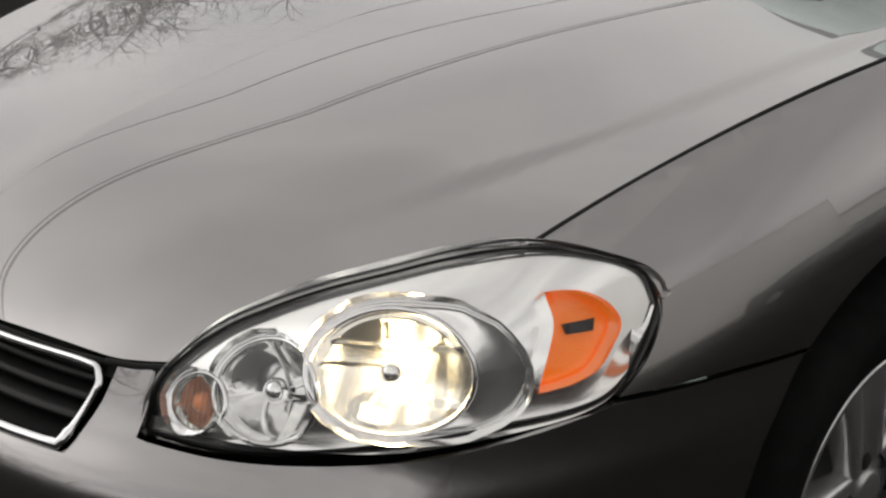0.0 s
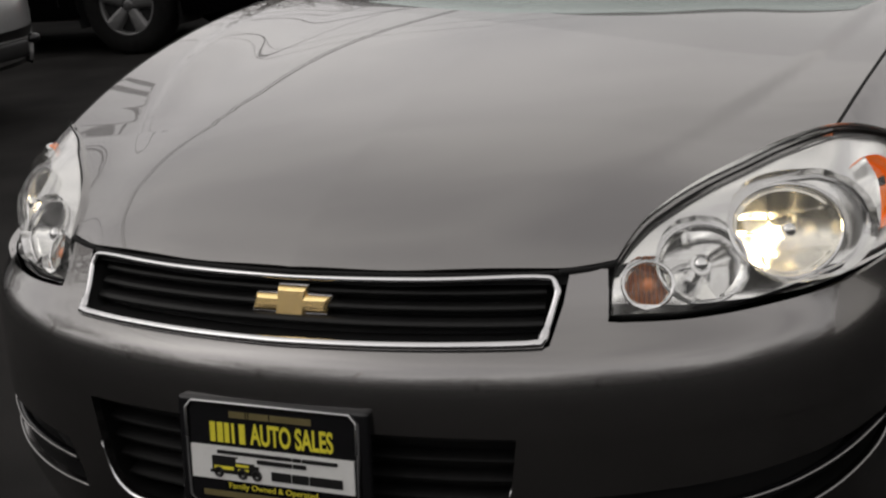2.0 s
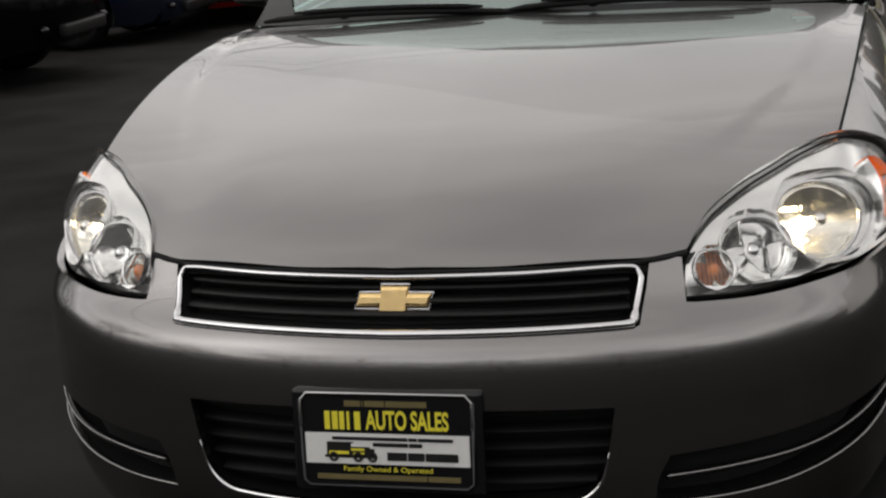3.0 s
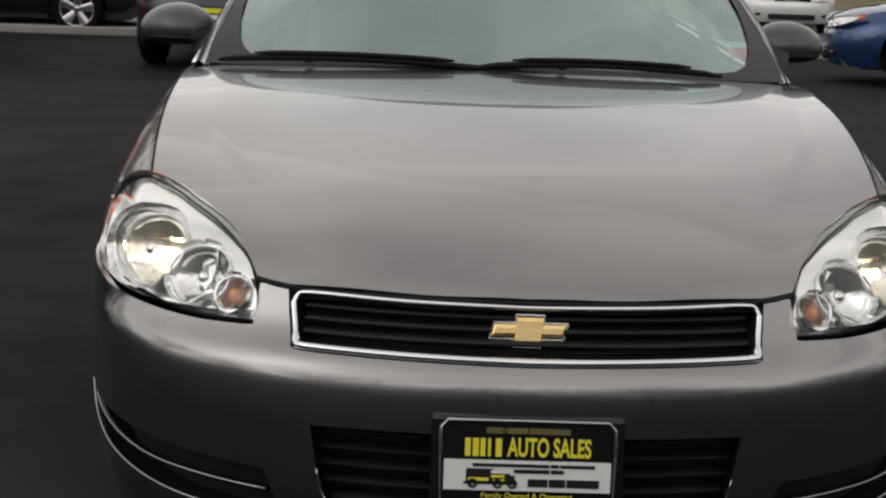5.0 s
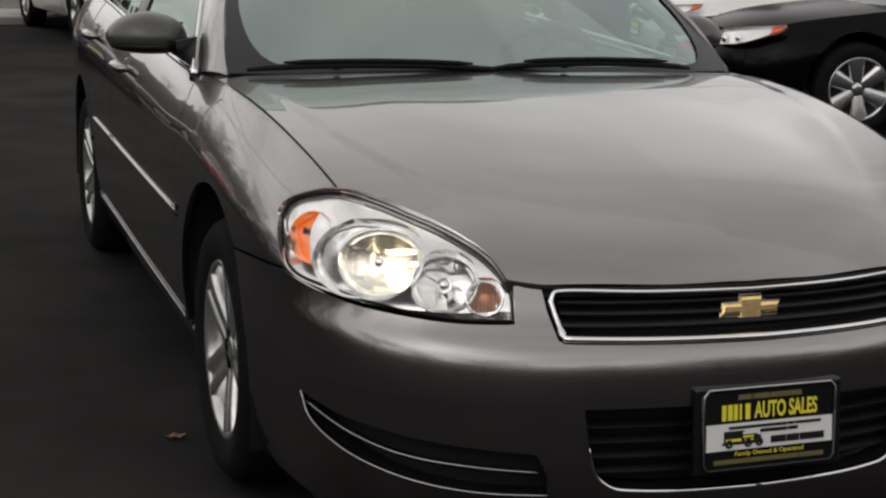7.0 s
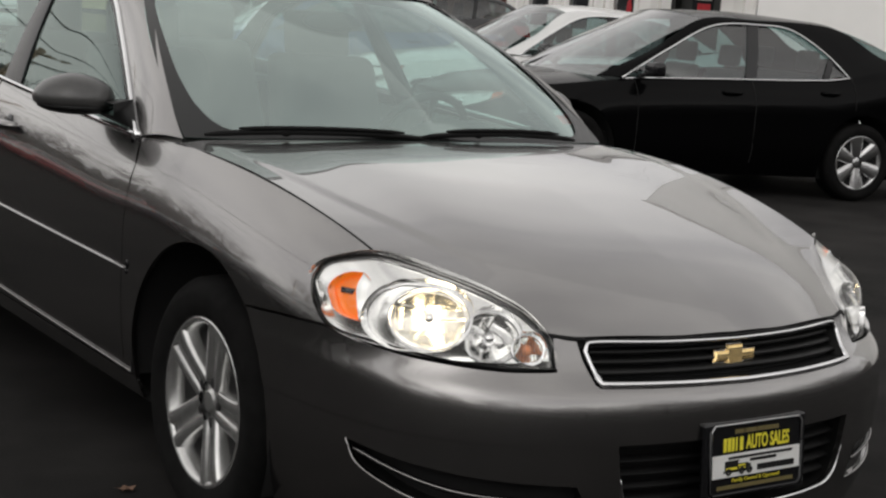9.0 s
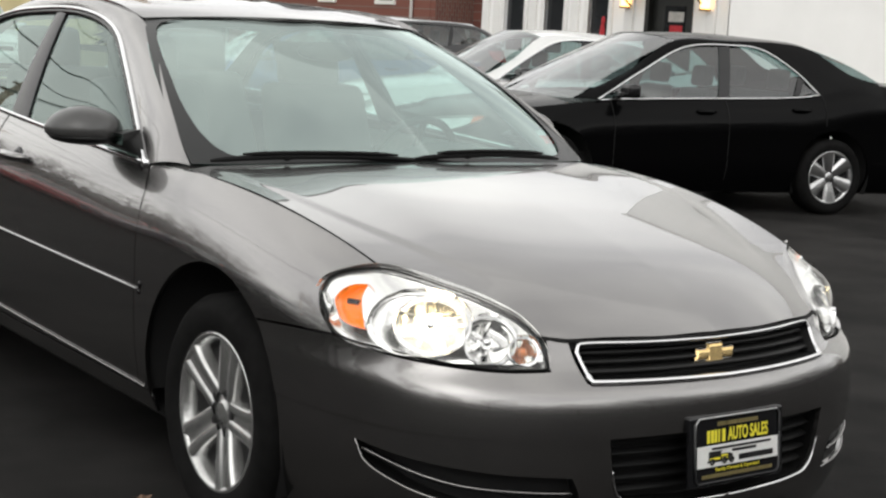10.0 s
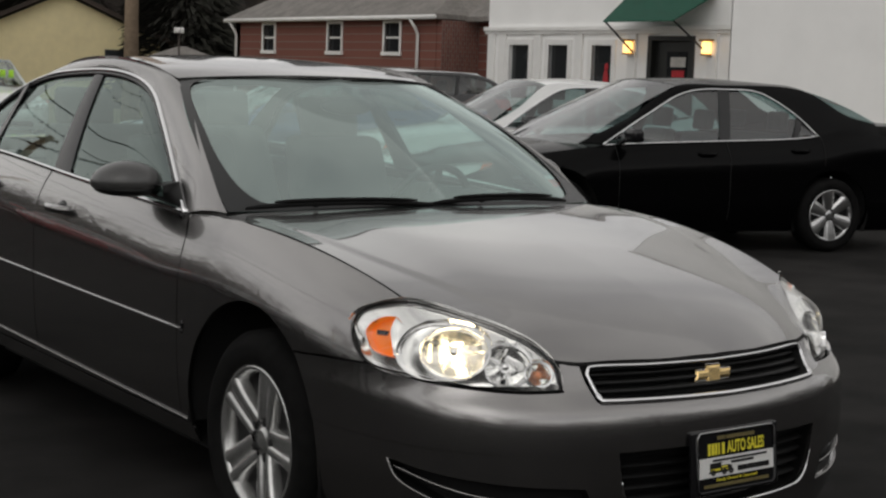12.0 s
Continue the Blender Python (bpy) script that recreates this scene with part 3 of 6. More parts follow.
def prism(shape, y0, y1, grow=0.0):
    bm = bmesh.new()
    pts = inset(np.array(shape, float), -grow)
    a = [bm.verts.new((x + z * sl * (1 if abs(x) > 0.03 else 0.35), y0, z)) for x, z in pts]
    b = [bm.verts.new((x + z * sl * (1 if abs(x) > 0.03 else 0.35), y1, z)) for x, z in pts]
    bm.faces.new(a)
    bm.faces.new(b[::-1])
    k = len(a)
    for i in range(k):
        bm.faces.new((a[i], b[i], b[(i + 1) % k], a[(i + 1) % k]))
    bmesh.ops.recalc_face_normals(bm, faces=bm.faces)
    bm.transform(EM)
    return bm


emblem = part("emblem", prism(cross, 0.0085, 0.026, 0.0034), CHROME, grille, "chrome-edged gold cross emblem", smooth=False)
bm = bmesh.new()
rings = []
for grow, y in ((-0.0012, 0.012), (-0.0012, 0.0066), (0.0004, 0.0050), (0.0034, 0.0032), (0.0085, 0.0018)):
    rings.append([bm.verts.new((x + z * sl * (1 if abs(x) > 0.03 else 0.35), y, z)) for x, z in inset(np.array(cross, float), grow)])
for ra, rb in zip(rings, rings[1:]):
    for i in range(len(ra)):
        bm.faces.new((ra[i], ra[(i + 1) % len(ra)], rb[(i + 1) % len(ra)], rb[i]))
bm.faces.new(rings[-1])
bmesh.ops.recalc_face_normals(bm, faces=bm.faces)
bm.transform(EM)
part("emblem_face", bm, GOLD, emblem, "bevelled gold face", smooth=False)

# plate with its holder
PL = Matrix.Translation((0, -0.045, 0.4395)) @ Matrix.Rotation(radians(-6), 4, "X")
YELLOW = material("yellow_print", (0.85, 0.76, 0.05), 0.5, var=0.05, scale=200)
DARK_GOLD = material("dull_gold_print", (0.16, 0.13, 0.05), 0.5, var=0.1, scale=200)
WHITE_PRINT = material("white_print", (0.80, 0.80, 0.78), 0.5, var=0.03, scale=120)
BLACK_PRINT = material("black_print", (0.01, 0.01, 0.01), 0.4, var=0.2, scale=200)
plate = part("plate_holder", block(-0.171, 0.171, 0.0, 0.018, -0.094, 0.084, 0.008, 4, PL), GLOSS_BLACK, car, "black plate holder with a dealer sign")
part("bracket", block(-0.12, 0.12, 0.012, 0.05, -0.09, 0.07, 0.004, 2, PL), BLACK_PLASTIC, plate)
ring = [(-0.154 + 0.012, 0.077), (0.154 - 0.012, 0.077), (0.154, 0.077 - 0.012), (0.154, -0.086 + 0.012), (0.142, -0.086), (-0.142, -0.086), (-0.154, -0.074), (-0.154, 0.065)]
part("holder_rim", tube([PL @ Vector((x, -0.001, z)) for x, z in ring], [0.004] * 8, 8, closed=True), GLOSS_BLACK, plate)
# highlight on the black rim, laid on as a thin bright metal line
part("rim_shine", tube([PL @ Vector((x, -0.003, z)) for x, z in ((-0.153, 0.02), (-0.153, 0.066), (-0.142, 0.078), (0.142, 0.078), (0.153, 0.066), (0.153, 0.02))], 0.0022, 8), SATIN, plate, "bright line standing in for shine on the holder's upper rim")
part("white_panel", block(-0.147, 0.147, -0.0035, 0.001, -0.045, 0.008, 0, 2, PL), WHITE_PRINT, plate, "white printed band", smooth=False)


def wording(body, size, x, z, mat, parent, label, width=None, depth=-0.0045, thick=0.0, bold=0.0, m=PL):
    cu = bpy.data.curves.new("wording", "FONT")
    cu.body, cu.size, cu.align_x, cu.align_y, cu.extrude, cu.offset = body, size, "CENTER", "CENTER", 0.0004, bold
    tmp = bpy.data.objects.new("wording", cu)
    me = bpy.data.meshes.new_from_object(tmp)
    bpy.data.objects.remove(tmp)
    w = max(v.co.x for v in me.vertices) - min(v.co.x for v in me.vertices)
    sx = (width / w) if width else 1.0
    me.transform(m @ Matrix.Translation((x, depth, z)) @ Matrix.Rotation(radians(90), 4, "X") @ Matrix.Diagonal((sx, 1, 1, 1)))
    me.materials.append(mat)
    ob = new("wording", me)
    ob.parent = parent
    ob["label"] = label
    return ob


def bars(x0, x1, z, h, mat, parent, n, label, y=-0.0055, m=PL):
    """Writing as plain bars."""
    rng = random.Random(int(abs(x0 * 1e4)) + n)
    cut = sorted(rng.uniform(0.1, 0.9) for _ in range(n - 1))
    xs = [x0] + [x0 + (x1 - x0) * c for c in cut] + [x1]
    bms = [block(a + 0.0012, b - 0.0012, y, y + 0.002, z - h / 2, z + h / 2, 0, 2, m) for a, b in zip(xs, xs[1:]) if b - a > 0.004]
    return part("printed_bar", merged(*bms), mat, parent, label, smooth=False)


wording("AUTO SALES", 0.045, 0.038, 0.030, YELLOW, plate, "bold yellow lettering", 0.148, depth=-0.001, bold=0.0012)
part("printed_bar", merged(*[block(-0.111 + 0.0135 * i, -0.111 + 0.0135 * i + w, -0.0014, 0.0005, 0.014, 0.046, 0.001, 2, PL) for i, w in enumerate((0.010, 0.011, 0.009, 0.005, 0.011))]), YELLOW, plate, "name drawn as plain yellow bars", smooth=False)
bars(-0.075, 0.075, 0.060, 0.010, DARK_GOLD, plate, 4, "dull gold line of print", y=-0.0012)
bars(-0.098, 0.120, 0.000, 0.0055, BLACK_PRINT, plate, 3, "small dark line of print")
bars(-0.025, 0.065, -0.010, 0.0065, BLACK_PRINT, plate, 2, "small dark line of print")
bars(0.000, 0.128, -0.030, 0.014, BLACK_PRINT, plate, 3, "dark line of print")
wording("Family Owned & Operated", 0.0125, 0.0, -0.0545, YELLOW, plate, "small yellow lettering", 0.160, depth=-0.0012)
bars(-0.130, 0.130, -0.069, 0.009, DARK_GOLD, plate, 2, "dull gold line of print", y=-0.0012)
# a small old-time car printed on the sign
icon = [block(-0.104, -0.068, -0.0050, -0.004, -0.028, -0.0225, 0, 2, PL),
        block(-0.064, -0.040, -0.0050, -0.004, -0.0215, -0.0175, 0, 2, PL), block(-0.060, -0.040, -0.0050, -0.004, -0.0275, -0.0245, 0, 2, PL)]
part("printed_picture", merged(*icon), YELLOW, plate, "yellow and black drawing of an old car", smooth=False)
ink = [tube([PL @ Vector((cx + 0.0062 * math.cos(a), -0.0046, -0.0325 + 0.0062 * math.sin(a))) for a in np.linspace(0, 6.283, 16, endpoint=False)], 0.0030, 5, closed=True) for cx in (-0.096, -0.052, -0.026)]
ink += [block(-0.108, -0.064, -0.0045, -0.0034, -0.030, -0.0075, 0.0, 2, PL), block(-0.064, -0.030, -0.0045, -0.0034, -0.030, -0.0150, 0, 2, PL), block(-0.112, -0.020, -0.0045, -0.0034, -0.0345, -0.0295, 0, 2, PL), block(-0.030, -0.022, -0.0045, -0.0034, -0.029, -0.018, 0, 2, PL), block(-0.106, -0.060, -0.0046, -0.0034, -0.0085, -0.0066, 0, 2, PL)]
part("printed_outline", merged(*ink), BLACK_PRINT, plate, smooth=False)

# headlights
LIGHT_TOP = [(0.498, 0.134, 0.636), (0.499, 0.155, 0.69)] + [(x, y, 0.0) for x, y in HOOD_EDGE[1:]] + [(0.80, 0.562, 0.825), (0.837, 0.616, 0.797), (0.853, 0.622, 0.763)]
LIGHT_BOTTOM = LIGHT_LOW + [(0.858, 0.592, 0.72), (0.853, 0.622, 0.763)]
LIGHT_TOP = [(x, y, float(bonnet(x, y)[2]) - 0.001) if 0.5 < x < 0.76 else (x, y, z) for x, y, z in LIGHT_TOP]
L_TOP, L_BOT = spline(LIGHT_TOP, 81), spline(LIGHT_BOTTOM, 81)
L_OUT = np.array([0.42, -0.86, 0.28])
L_SIDE = np.array([0.485, -0.813, 0.321])


def lamp_face(u, v, out=0.0):
    """The headlight's face: u from the inner tip outwards, v from the top down."""
    u, v = np.clip(u, 0, 1), np.clip(v, 0, 1)
    k = np.linspace(0, 1, 81)
    # the lower line reaches the outer corner sooner
    a = np.stack([np.interp(u, k, L_TOP[:, i]) for i in range(3)])
    b = np.stack([np.interp(u ** 0.92, k, L_BOT[:, i]) for i in range(3)])
    swell = 0.012 * 4 * v * (1 - v) * np.sin(np.pi * np.clip(u, 0, 1) ** 1.2) ** 0.7
    side_swell = 0.054 * 4 * v ** 0.95 * (1 - v) * np.maximum(0, np.sin(np.pi * np.minimum(u / 0.9, 1) ** 1.26)) ** 2
    if np.ndim(u):
        return a + (b - a) * v + L_OUT[:, None] * (swell + out).reshape(1, -1) + L_SIDE[:, None] * np.reshape(side_swell, (1, -1))
    return a + (b - a) * v + L_OUT * (swell + out) + L_SIDE * side_swell


LU, LV = np.meshgrid(np.linspace(0, 1, 240), np.linspace(0, 1, 120), indexing="ij")
L_GRID = lamp_face(LU.ravel(), LV.ravel()).T


def lamp_uv(p, way):
    """(u, v) of the face point in line with p along way."""
    d = L_GRID - np.array(p)
    d -= np.outer(d @ way, way)
    i = int(np.argmin(np.sum(d * d, 1)))
    return LU.ravel()[i], LV.ravel()[i]


BULB = material("lit_bulb", (1.0, 0.9, 0.7), 0.4, emit=(1.0, 0.80, 0.46), power=24.0)
REFLECTOR = material("lamp_reflector", (0.93, 0.93, 0.92), 0.08, 1.0, var=0.04, scale=60)
# low-beam bowl: some of the bulb's warm light is tinted into the metal
LIT_REFLECTOR = material("lit_lamp_reflector", (0.97, 0.94, 0.86), 0.22, 1.0, var=0.04, scale=40)
BEZEL = material("lamp_bezel", (0.98, 0.98, 0.975), 0.16, 0.92, var=0.02, scale=30)
RED_BULB = material("orange_bulb", (0.85, 0.30, 0.12), 0.2, var=0.1, scale=60)
FROSTED = glass("ribbed_lens", (0.90, 0.90, 0.88), 0.2, 0.06)
AIM = np.array([0.10, -0.985, 0.06])
AIM /= np.linalg.norm(AIM)
# lamps: place on the face (u, v), radius, squash, depth
LAMPS = [("turn_lamp", 0.128, 0.46, 0.037, 0.92, 0.03), ("high_beam", 0.253, 0.53, 0.066, 0.90, 0.05), ("low_beam", 0.472, 0.565, 0.094, 0.75, 0.060)]


def well_reach(a):
    """How far the well round the low beam reaches beyond its bowl: it widens outwards."""
    return 1.05 + 0.50 * max(0.0, math.cos(a - math.pi + 0.10)) ** 2.0


for side in (-1, 1):
    flip = Matrix.Diagonal((side, 1, 1, 1))
    rim = np.vstack([np.stack([np.linspace(0.0, 1, 90), np.zeros(90)], 1), np.stack([np.linspace(1, 0.0, 90), np.ones(90)], 1)])
    holes, bowls = [], []
    for name, u, v, r, sq, depth in LAMPS:
        c = lamp_face(np.array([u]), np.array([v]), np.array([-0.011]))[:, 0]
        du = (lamp_face(np.array([u + 0.06]), np.array([v])) - lamp_face(np.array([u - 0.06]), np.array([v])))[:, 0]
        dv = (lamp_face(np.array([u]), np.array([v + 0.15])) - lamp_face(np.array([u]), np.array([v - 0.15])))[:, 0]
        aim = np.cross(du, dv)
        aim *= -np.sign(aim[1]) / np.linalg.norm(aim)
        aim = 0.8 * aim + 0.2 * AIM
        aim /= np.linalg.norm(aim)
        e1 = np.cross(aim, (0, 0, 1.0))
        e1 /= np.linalg.norm(e1)
        e2 = np.cross(e1, aim)
        ang = np.linspace(0, 2 * math.pi, 40, endpoint=False)
        edge = np.array([c + e1 * r * math.cos(a) + e2 * r * sq * math.sin(a) for a in ang])
        holes.append(np.array([lamp_uv(p, aim) for p in edge]))
        if name == "low_beam":
            well = np.array([lamp_uv(c + (p - c) * well_reach(a), aim) for p, a in zip(edge, ang)])
        # the bowl's rim follows the curve of the lens
        sag = np.array([(lamp_face(np.array([h[0]]), np.array([h[1]]), np.array([-0.011]))[:, 0] - p) @ aim for h, p in zip(holes[-1], edge)])
        wave = np.fft.rfft(np.clip(sag, -0.06, 0.004)) / len(ang)
        bowls.append((name, c, r, sq, depth, ang, aim, e1, e2, wave))
    # amber marker region on the face
    amber_uv = np.array([(0.736, 0.30), (0.780, 0.295), (0.815, 0.345), (0.84, 0.47), (0.841, 0.575), (0.82, 0.66), (0.768, 0.78), (0.72, 0.805), (0.672, 0.805), (0.712, 0.615), (0.735, 0.47)])
    amber_uv = np.vstack([spline(amber_uv[:8], 26), spline(np.vstack([amber_uv[8:], amber_uv[:1]]), 14)[:-1]])

    def bezel_face(u, v):
        lip = np.clip((v - 0.86) / 0.14, 0, 1)
        return lamp_face(u, v, -0.011 + 0.008 * lip * lip)
    bz = panel(bezel_face, rim, (0.011, 0.03), 0.02, [holes[0], holes[1], well, amber_uv], gap=0.0)
    bz.transform(flip)
    if side > 0:
        bmesh.ops.reverse_faces(bz, faces=bz.faces)
    headlight = part("headlight", bz, BEZEL, car, "clear headlight with chrome bezels and an amber marker, lit")
    for name, c, r, sq, depth, ang, aim, e1, e2, wave in bowls:
        def rim_sag(a):
            return float(wave[0].real + 2 * sum((wave[k] * complex(math.cos(k * a), math.sin(k * a))).real for k in (1, 2, 3)))
        rows = []
        fan = np.linspace(0, 2 * math.pi, 108, endpoint=False)
        for t in (1.0, 0.97, 0.93, 0.88, 0.83, 0.78, 0.72, 0.66, 0.60, 0.54, 0.48, 0.42, 0.36, 0.30, 0.24, 0.18, 0.12, 0.06, 0.0):
            row_ = []
            for a in fan:
                p_, q_ = math.cos(a) * t, math.sin(a) * t
                if name == "low_beam":
                    # broad smooth lobes towards the nose, upright flutes on the outer half, a stepped band across the top
                    k_ = (p_ + 1) * (2.6 if p_ < -0.2 else 1.2)
                    flute = (0.0020 if p_ < -0.2 else 0.0034) * (1 - (2 * (k_ % 1.0) - 1) ** 2)
                    flute += 0.005 * (q_ > 0.40) + 0.0035 * (q_ < -0.45) * (p_ < 0.45) + 0.003 * (q_ > 0.05) * (p_ > 0.15)
                else:
                    flute = 0.004 * abs(math.sin(a * 2.0 + 0.6)) * t
                ca, sa = p_ * r, q_ * r
                row_.append(tuple(c + (e1 * ca + e2 * sq * sa) * 1.005 - aim * (0.002 - rim_sag(a) * t * t + depth * (1 - t * t) - flute * (1 if t < 0.92 else 0))))
            rows.append(row_)
        bm = sheet(rows, closed=True)
        bm.transform(flip)
        part("reflector", bm, LIT_REFLECTOR if name == "low_beam" else REFLECTOR, headlight, "faceted mirror bowl")
        bm = tube([c + e1 * r * math.cos(a) + e2 * r * sq * math.sin(a) + aim * (0.002 + rim_sag(a)) for a in ang], 0.0036, 8, closed=True)
        bm.transform(flip)
        part("lamp_ring", bm, CHROME, headlight)
        tip = c - aim * depth * 0.50
        bm = tube([c - aim * depth, tip], [0.010, 0.008], 12)
        bm.transform(flip)
        part("bulb", bm, {"turn_lamp": RED_BULB, "high_beam": CHROME, "low_beam": BULB}[name], headlight, {"turn_lamp": "orange bulb", "high_beam": "unlit bulb with a metal cap", "low_beam": "lit warm-white bulb"}[name])
        if name == "low_beam":
            bm = tube([tip + aim * 0.001, tip + aim * 0.016, tip + aim * 0.021], [0.0115, 0.0115, 0.006], 14)
            bm.transform(flip)
            part("bulb_shield", bm, REFLECTOR, headlight, "round metal cap over the lit bulb")
            outer = [lamp_face(np.array([h[0]]), np.array([h[1]]), np.array([-0.0105]))[:, 0] for h in well]
            inner = [c + (e1 * r * math.cos(a) + e2 * r * sq * math.sin(a)) * 1.01 + aim * (rim_sag(a) - 0.003 - 0.022 * (well_reach(a) - 1.05)) for a in ang]
            middle = [o * 0.5 + i * 0.5 - aim * 0.010 * (well_reach(a) - 1.05) for o, i, a in zip(outer, inner, ang)]
            bm = sheet([outer, middle, inner], closed=True)
            bm.transform(flip)
            part("well_wall", bm, BEZEL, headlight, "chrome wall of the well round the low beam")
            bm = tube([o + aim * 0.003 for o in outer], 0.0030, 8, closed=True)
            bm.transform(flip)
            part("bezel_arc", bm, CHROME, headlight, "bright arc round the low beam")
        if name == "high_beam":
            bm = ellipsoid(tip, (0.016, 0.016, 0.016), seg=14)
            bm.transform(flip)
            part("bulb_shield", bm, CHROME, headlight, "round metal shield")
        if name == "turn_lamp":
            bm = ellipsoid(c - aim * depth * 0.3, (0.013, 0.013, 0.013), seg=14)
            bm.transform(flip)
            part("turn_bulb", bm, RED_BULB, headlight, "orange bulb glass")
            for j in range(-4, 5):
                w = r * 0.9 * math.sqrt(max(0.05, 1 - (j / 4.6) ** 2))
                bm = tube([c + e1 * r * 0.2 * j + e2 * w * k + aim * (0.003 + 0.6 * min(0.0, rim_sag(0), rim_sag(math.pi))) for k in (-1, 0, 1)], 0.0022, 5)
                bm.transform(flip)
                part("lens_rib", bm, FROSTED, headlight)
    # the amber sheet glows faintly by its own material
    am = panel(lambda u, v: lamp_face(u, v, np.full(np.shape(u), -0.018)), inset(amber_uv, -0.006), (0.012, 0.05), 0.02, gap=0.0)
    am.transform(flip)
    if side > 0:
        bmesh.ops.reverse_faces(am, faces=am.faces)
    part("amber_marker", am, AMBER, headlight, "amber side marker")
    mk = panel(lambda u, v: lamp_face(u, v, np.full(np.shape(u), -0.0155)), np.array([(0.757, 0.478), (0.816, 0.473), (0.808, 0.552), (0.759, 0.545)]), (0.012, 0.03), 0.004, gap=0.0)
    mk.transform(flip)
    part("marker_window", mk, GLOSS_BLACK, headlight, "small dark window in the marker")
    ln = panel(lambda u, v: lamp_face(u, v, np.full(np.shape(u), 0.0)), rim, (0.0125, 0.05), 0.010, gap=0.0)
    ln.transform(flip)
    if side > 0:
        bmesh.ops.reverse_faces(ln, faces=ln.faces)
    lens = part("lens", ln, LENS, headlight, "clear plastic lens")
    lens.visible_shadow = False
    # dark seal round the lens
    seal = np.vstack([L_TOP, L_BOT[-2:0:-1]]) * [side, 1, 1]
    part("seal", tube(seal - L_OUT * [side, 1, 1] * 0.001 + [0, 0, 0.0015], 0.0021, 6, closed=True), MATT_BLACK, headlight, "black seal")
    part("surround", tube(seal - L_OUT * [side, 1, 1] * 0.009, 0.0040, 6, closed=True), MATT_BLACK, headlight, "dark gap round the headlight")
    bm = sheet([[tuple(lamp_face(u, v) - L_OUT * 0.085) for u in np.linspace(0, 1, 40)] for v in np.linspace(0, 1, 8)])
    bm.transform(flip)
    part("housing", bm, VOID, headlight)
    glow = bpy.data.lights.new("low_beam_light", "POINT")
    glow.energy, glow.color, glow.shadow_soft_size = 0.080, (1.0, 0.80, 0.50), 0.012
    c = bowls[2][1] - bowls[2][6] * 0.012
    lamp_ob = new("low_beam_light", glow)
    lamp_ob.matrix_world = CAR_AT @ look((side * c[0], c[1], c[2]), (side * (c[0] + AIM[0]), c[1] + AIM[1], c[2] + AIM[2]))

# fenders
for side in (-1, 1):
    arch = [(1.127 - 0.411 * math.cos(a), 0.345 + 0.411 * math.sin(a)) for a in np.linspace(math.asin((0.655 - 0.345) / 0.411), math.pi + 0.11, 60)]
    yy = np.linspace(0.53, 1.50, 57)
    line = np.vstack([polyline([(0.542, 0.674), (0.70, 0.668), (0.862, 0.655)], 0.02), np.array(arch),
                      polyline([(1.535, 0.300), (1.606, 0.300), (1.606, 0.70)], 0.03), spline([(1.606, 0.70), (1.605, 0.82), (1.628, 0.90), (1.69, 0.964)], 14)[1:],
                      polyline([(1.69, 0.970), (1.58, 0.977)], 0.02), np.stack([yy[::-1], top_z(yy[::-1])], 1),
                      spline([(0.508, 0.842), (0.565, 0.831), (0.612, 0.805), (0.624, 0.77), (0.59, 0.715), (0.542, 0.674)], 24)[1:-1]])
    part("fender", panel(flank(side), line, 0.0127, 0.014, gap=0.0011, flip=side < 0, exact=True), PAINT, car)
    # wheel arch lining
    ar = np.linspace(-0.35, math.pi + 0.10, 30)
    part("arch_lining", sheet([[(side * x, 1.127 - 0.425 * math.cos(a), 0.345 + 0.425 * math.sin(a)) for a in ar] for x in (0.905, 0.62)] +
                              [[(side * 0.62, 1.127 - 0.1 * math.cos(a), 0.345 + 0.1 * math.sin(a)) for a in ar]]), VOID, car)
    # doors
    for name, y0, y1 in (("front_door", 1.606, 2.93), ("rear_door", 2.93, 3.72)):
        yy = np.linspace(y0 + 0.01 if y0 > 2 else 1.695, y1, 20)
        lo = [(y0, 0.30), (y1, 0.30)] if y0 < 2 else [(y0, 0.30), (3.45, 0.30), (3.50, 0.55), (3.62, 0.72)]
        line = np.vstack([polyline(lo, 0.04), np.stack([yy[::-1], top_z(yy[::-1]) - 0.002], 1), polyline([(yy[0], float(top_z(yy[0])) - 0.004), (y0 + (0.024 if y0 < 2 else 0), 0.90), (y0, 0.82), (y0, 0.30)], 0.04)[1:-1]])
        door = part(name, panel(flank(side), line, 0.028, 0.014, gap=0.003, flip=side < 0, exact=True), PAINT, car)
        hy = 2.67 if y0 < 2 else 3.52
        hz = float(top_z(hy)) - 0.118
        hx = float(flank(1)(hy, hz)[0])
        part("handle_cup", ellipsoid((side * (hx - 0.012), hy + 0.01, hz), (0.016, 0.052, 0.034)), GLOSS_BLACK, door, "dark hollow behind the handle")
        part("handle", tube([(side * (hx + o), hy + d, hz + 0.004) for d, o in ((-0.10, 0.004), (-0.085, 0.022), (-0.03, 0.034), (0.04, 0.036), (0.095, 0.024), (0.11, 0.004))], [0.010, 0.015, 0.017, 0.017, 0.015, 0.010], 10, flat=1.0), PAINT, door, "body-colour pull handle")
        # side moulding with a bright insert
        mz = [(y, 0.607 + 0.012 * (y - 1.57)) for y in np.linspace(1.585 if y0 < 2 else y0 + 0.01, min(y1 - 0.012, 3.44), 16)]
        part("moulding", tube([tuple(float(c) for c in flank(side, 0.0005)(y, z)) for y, z in mz], [0.003] + [0.0055] * 14 + [0.005], 8), PAINT, door, "body-colour side moulding")
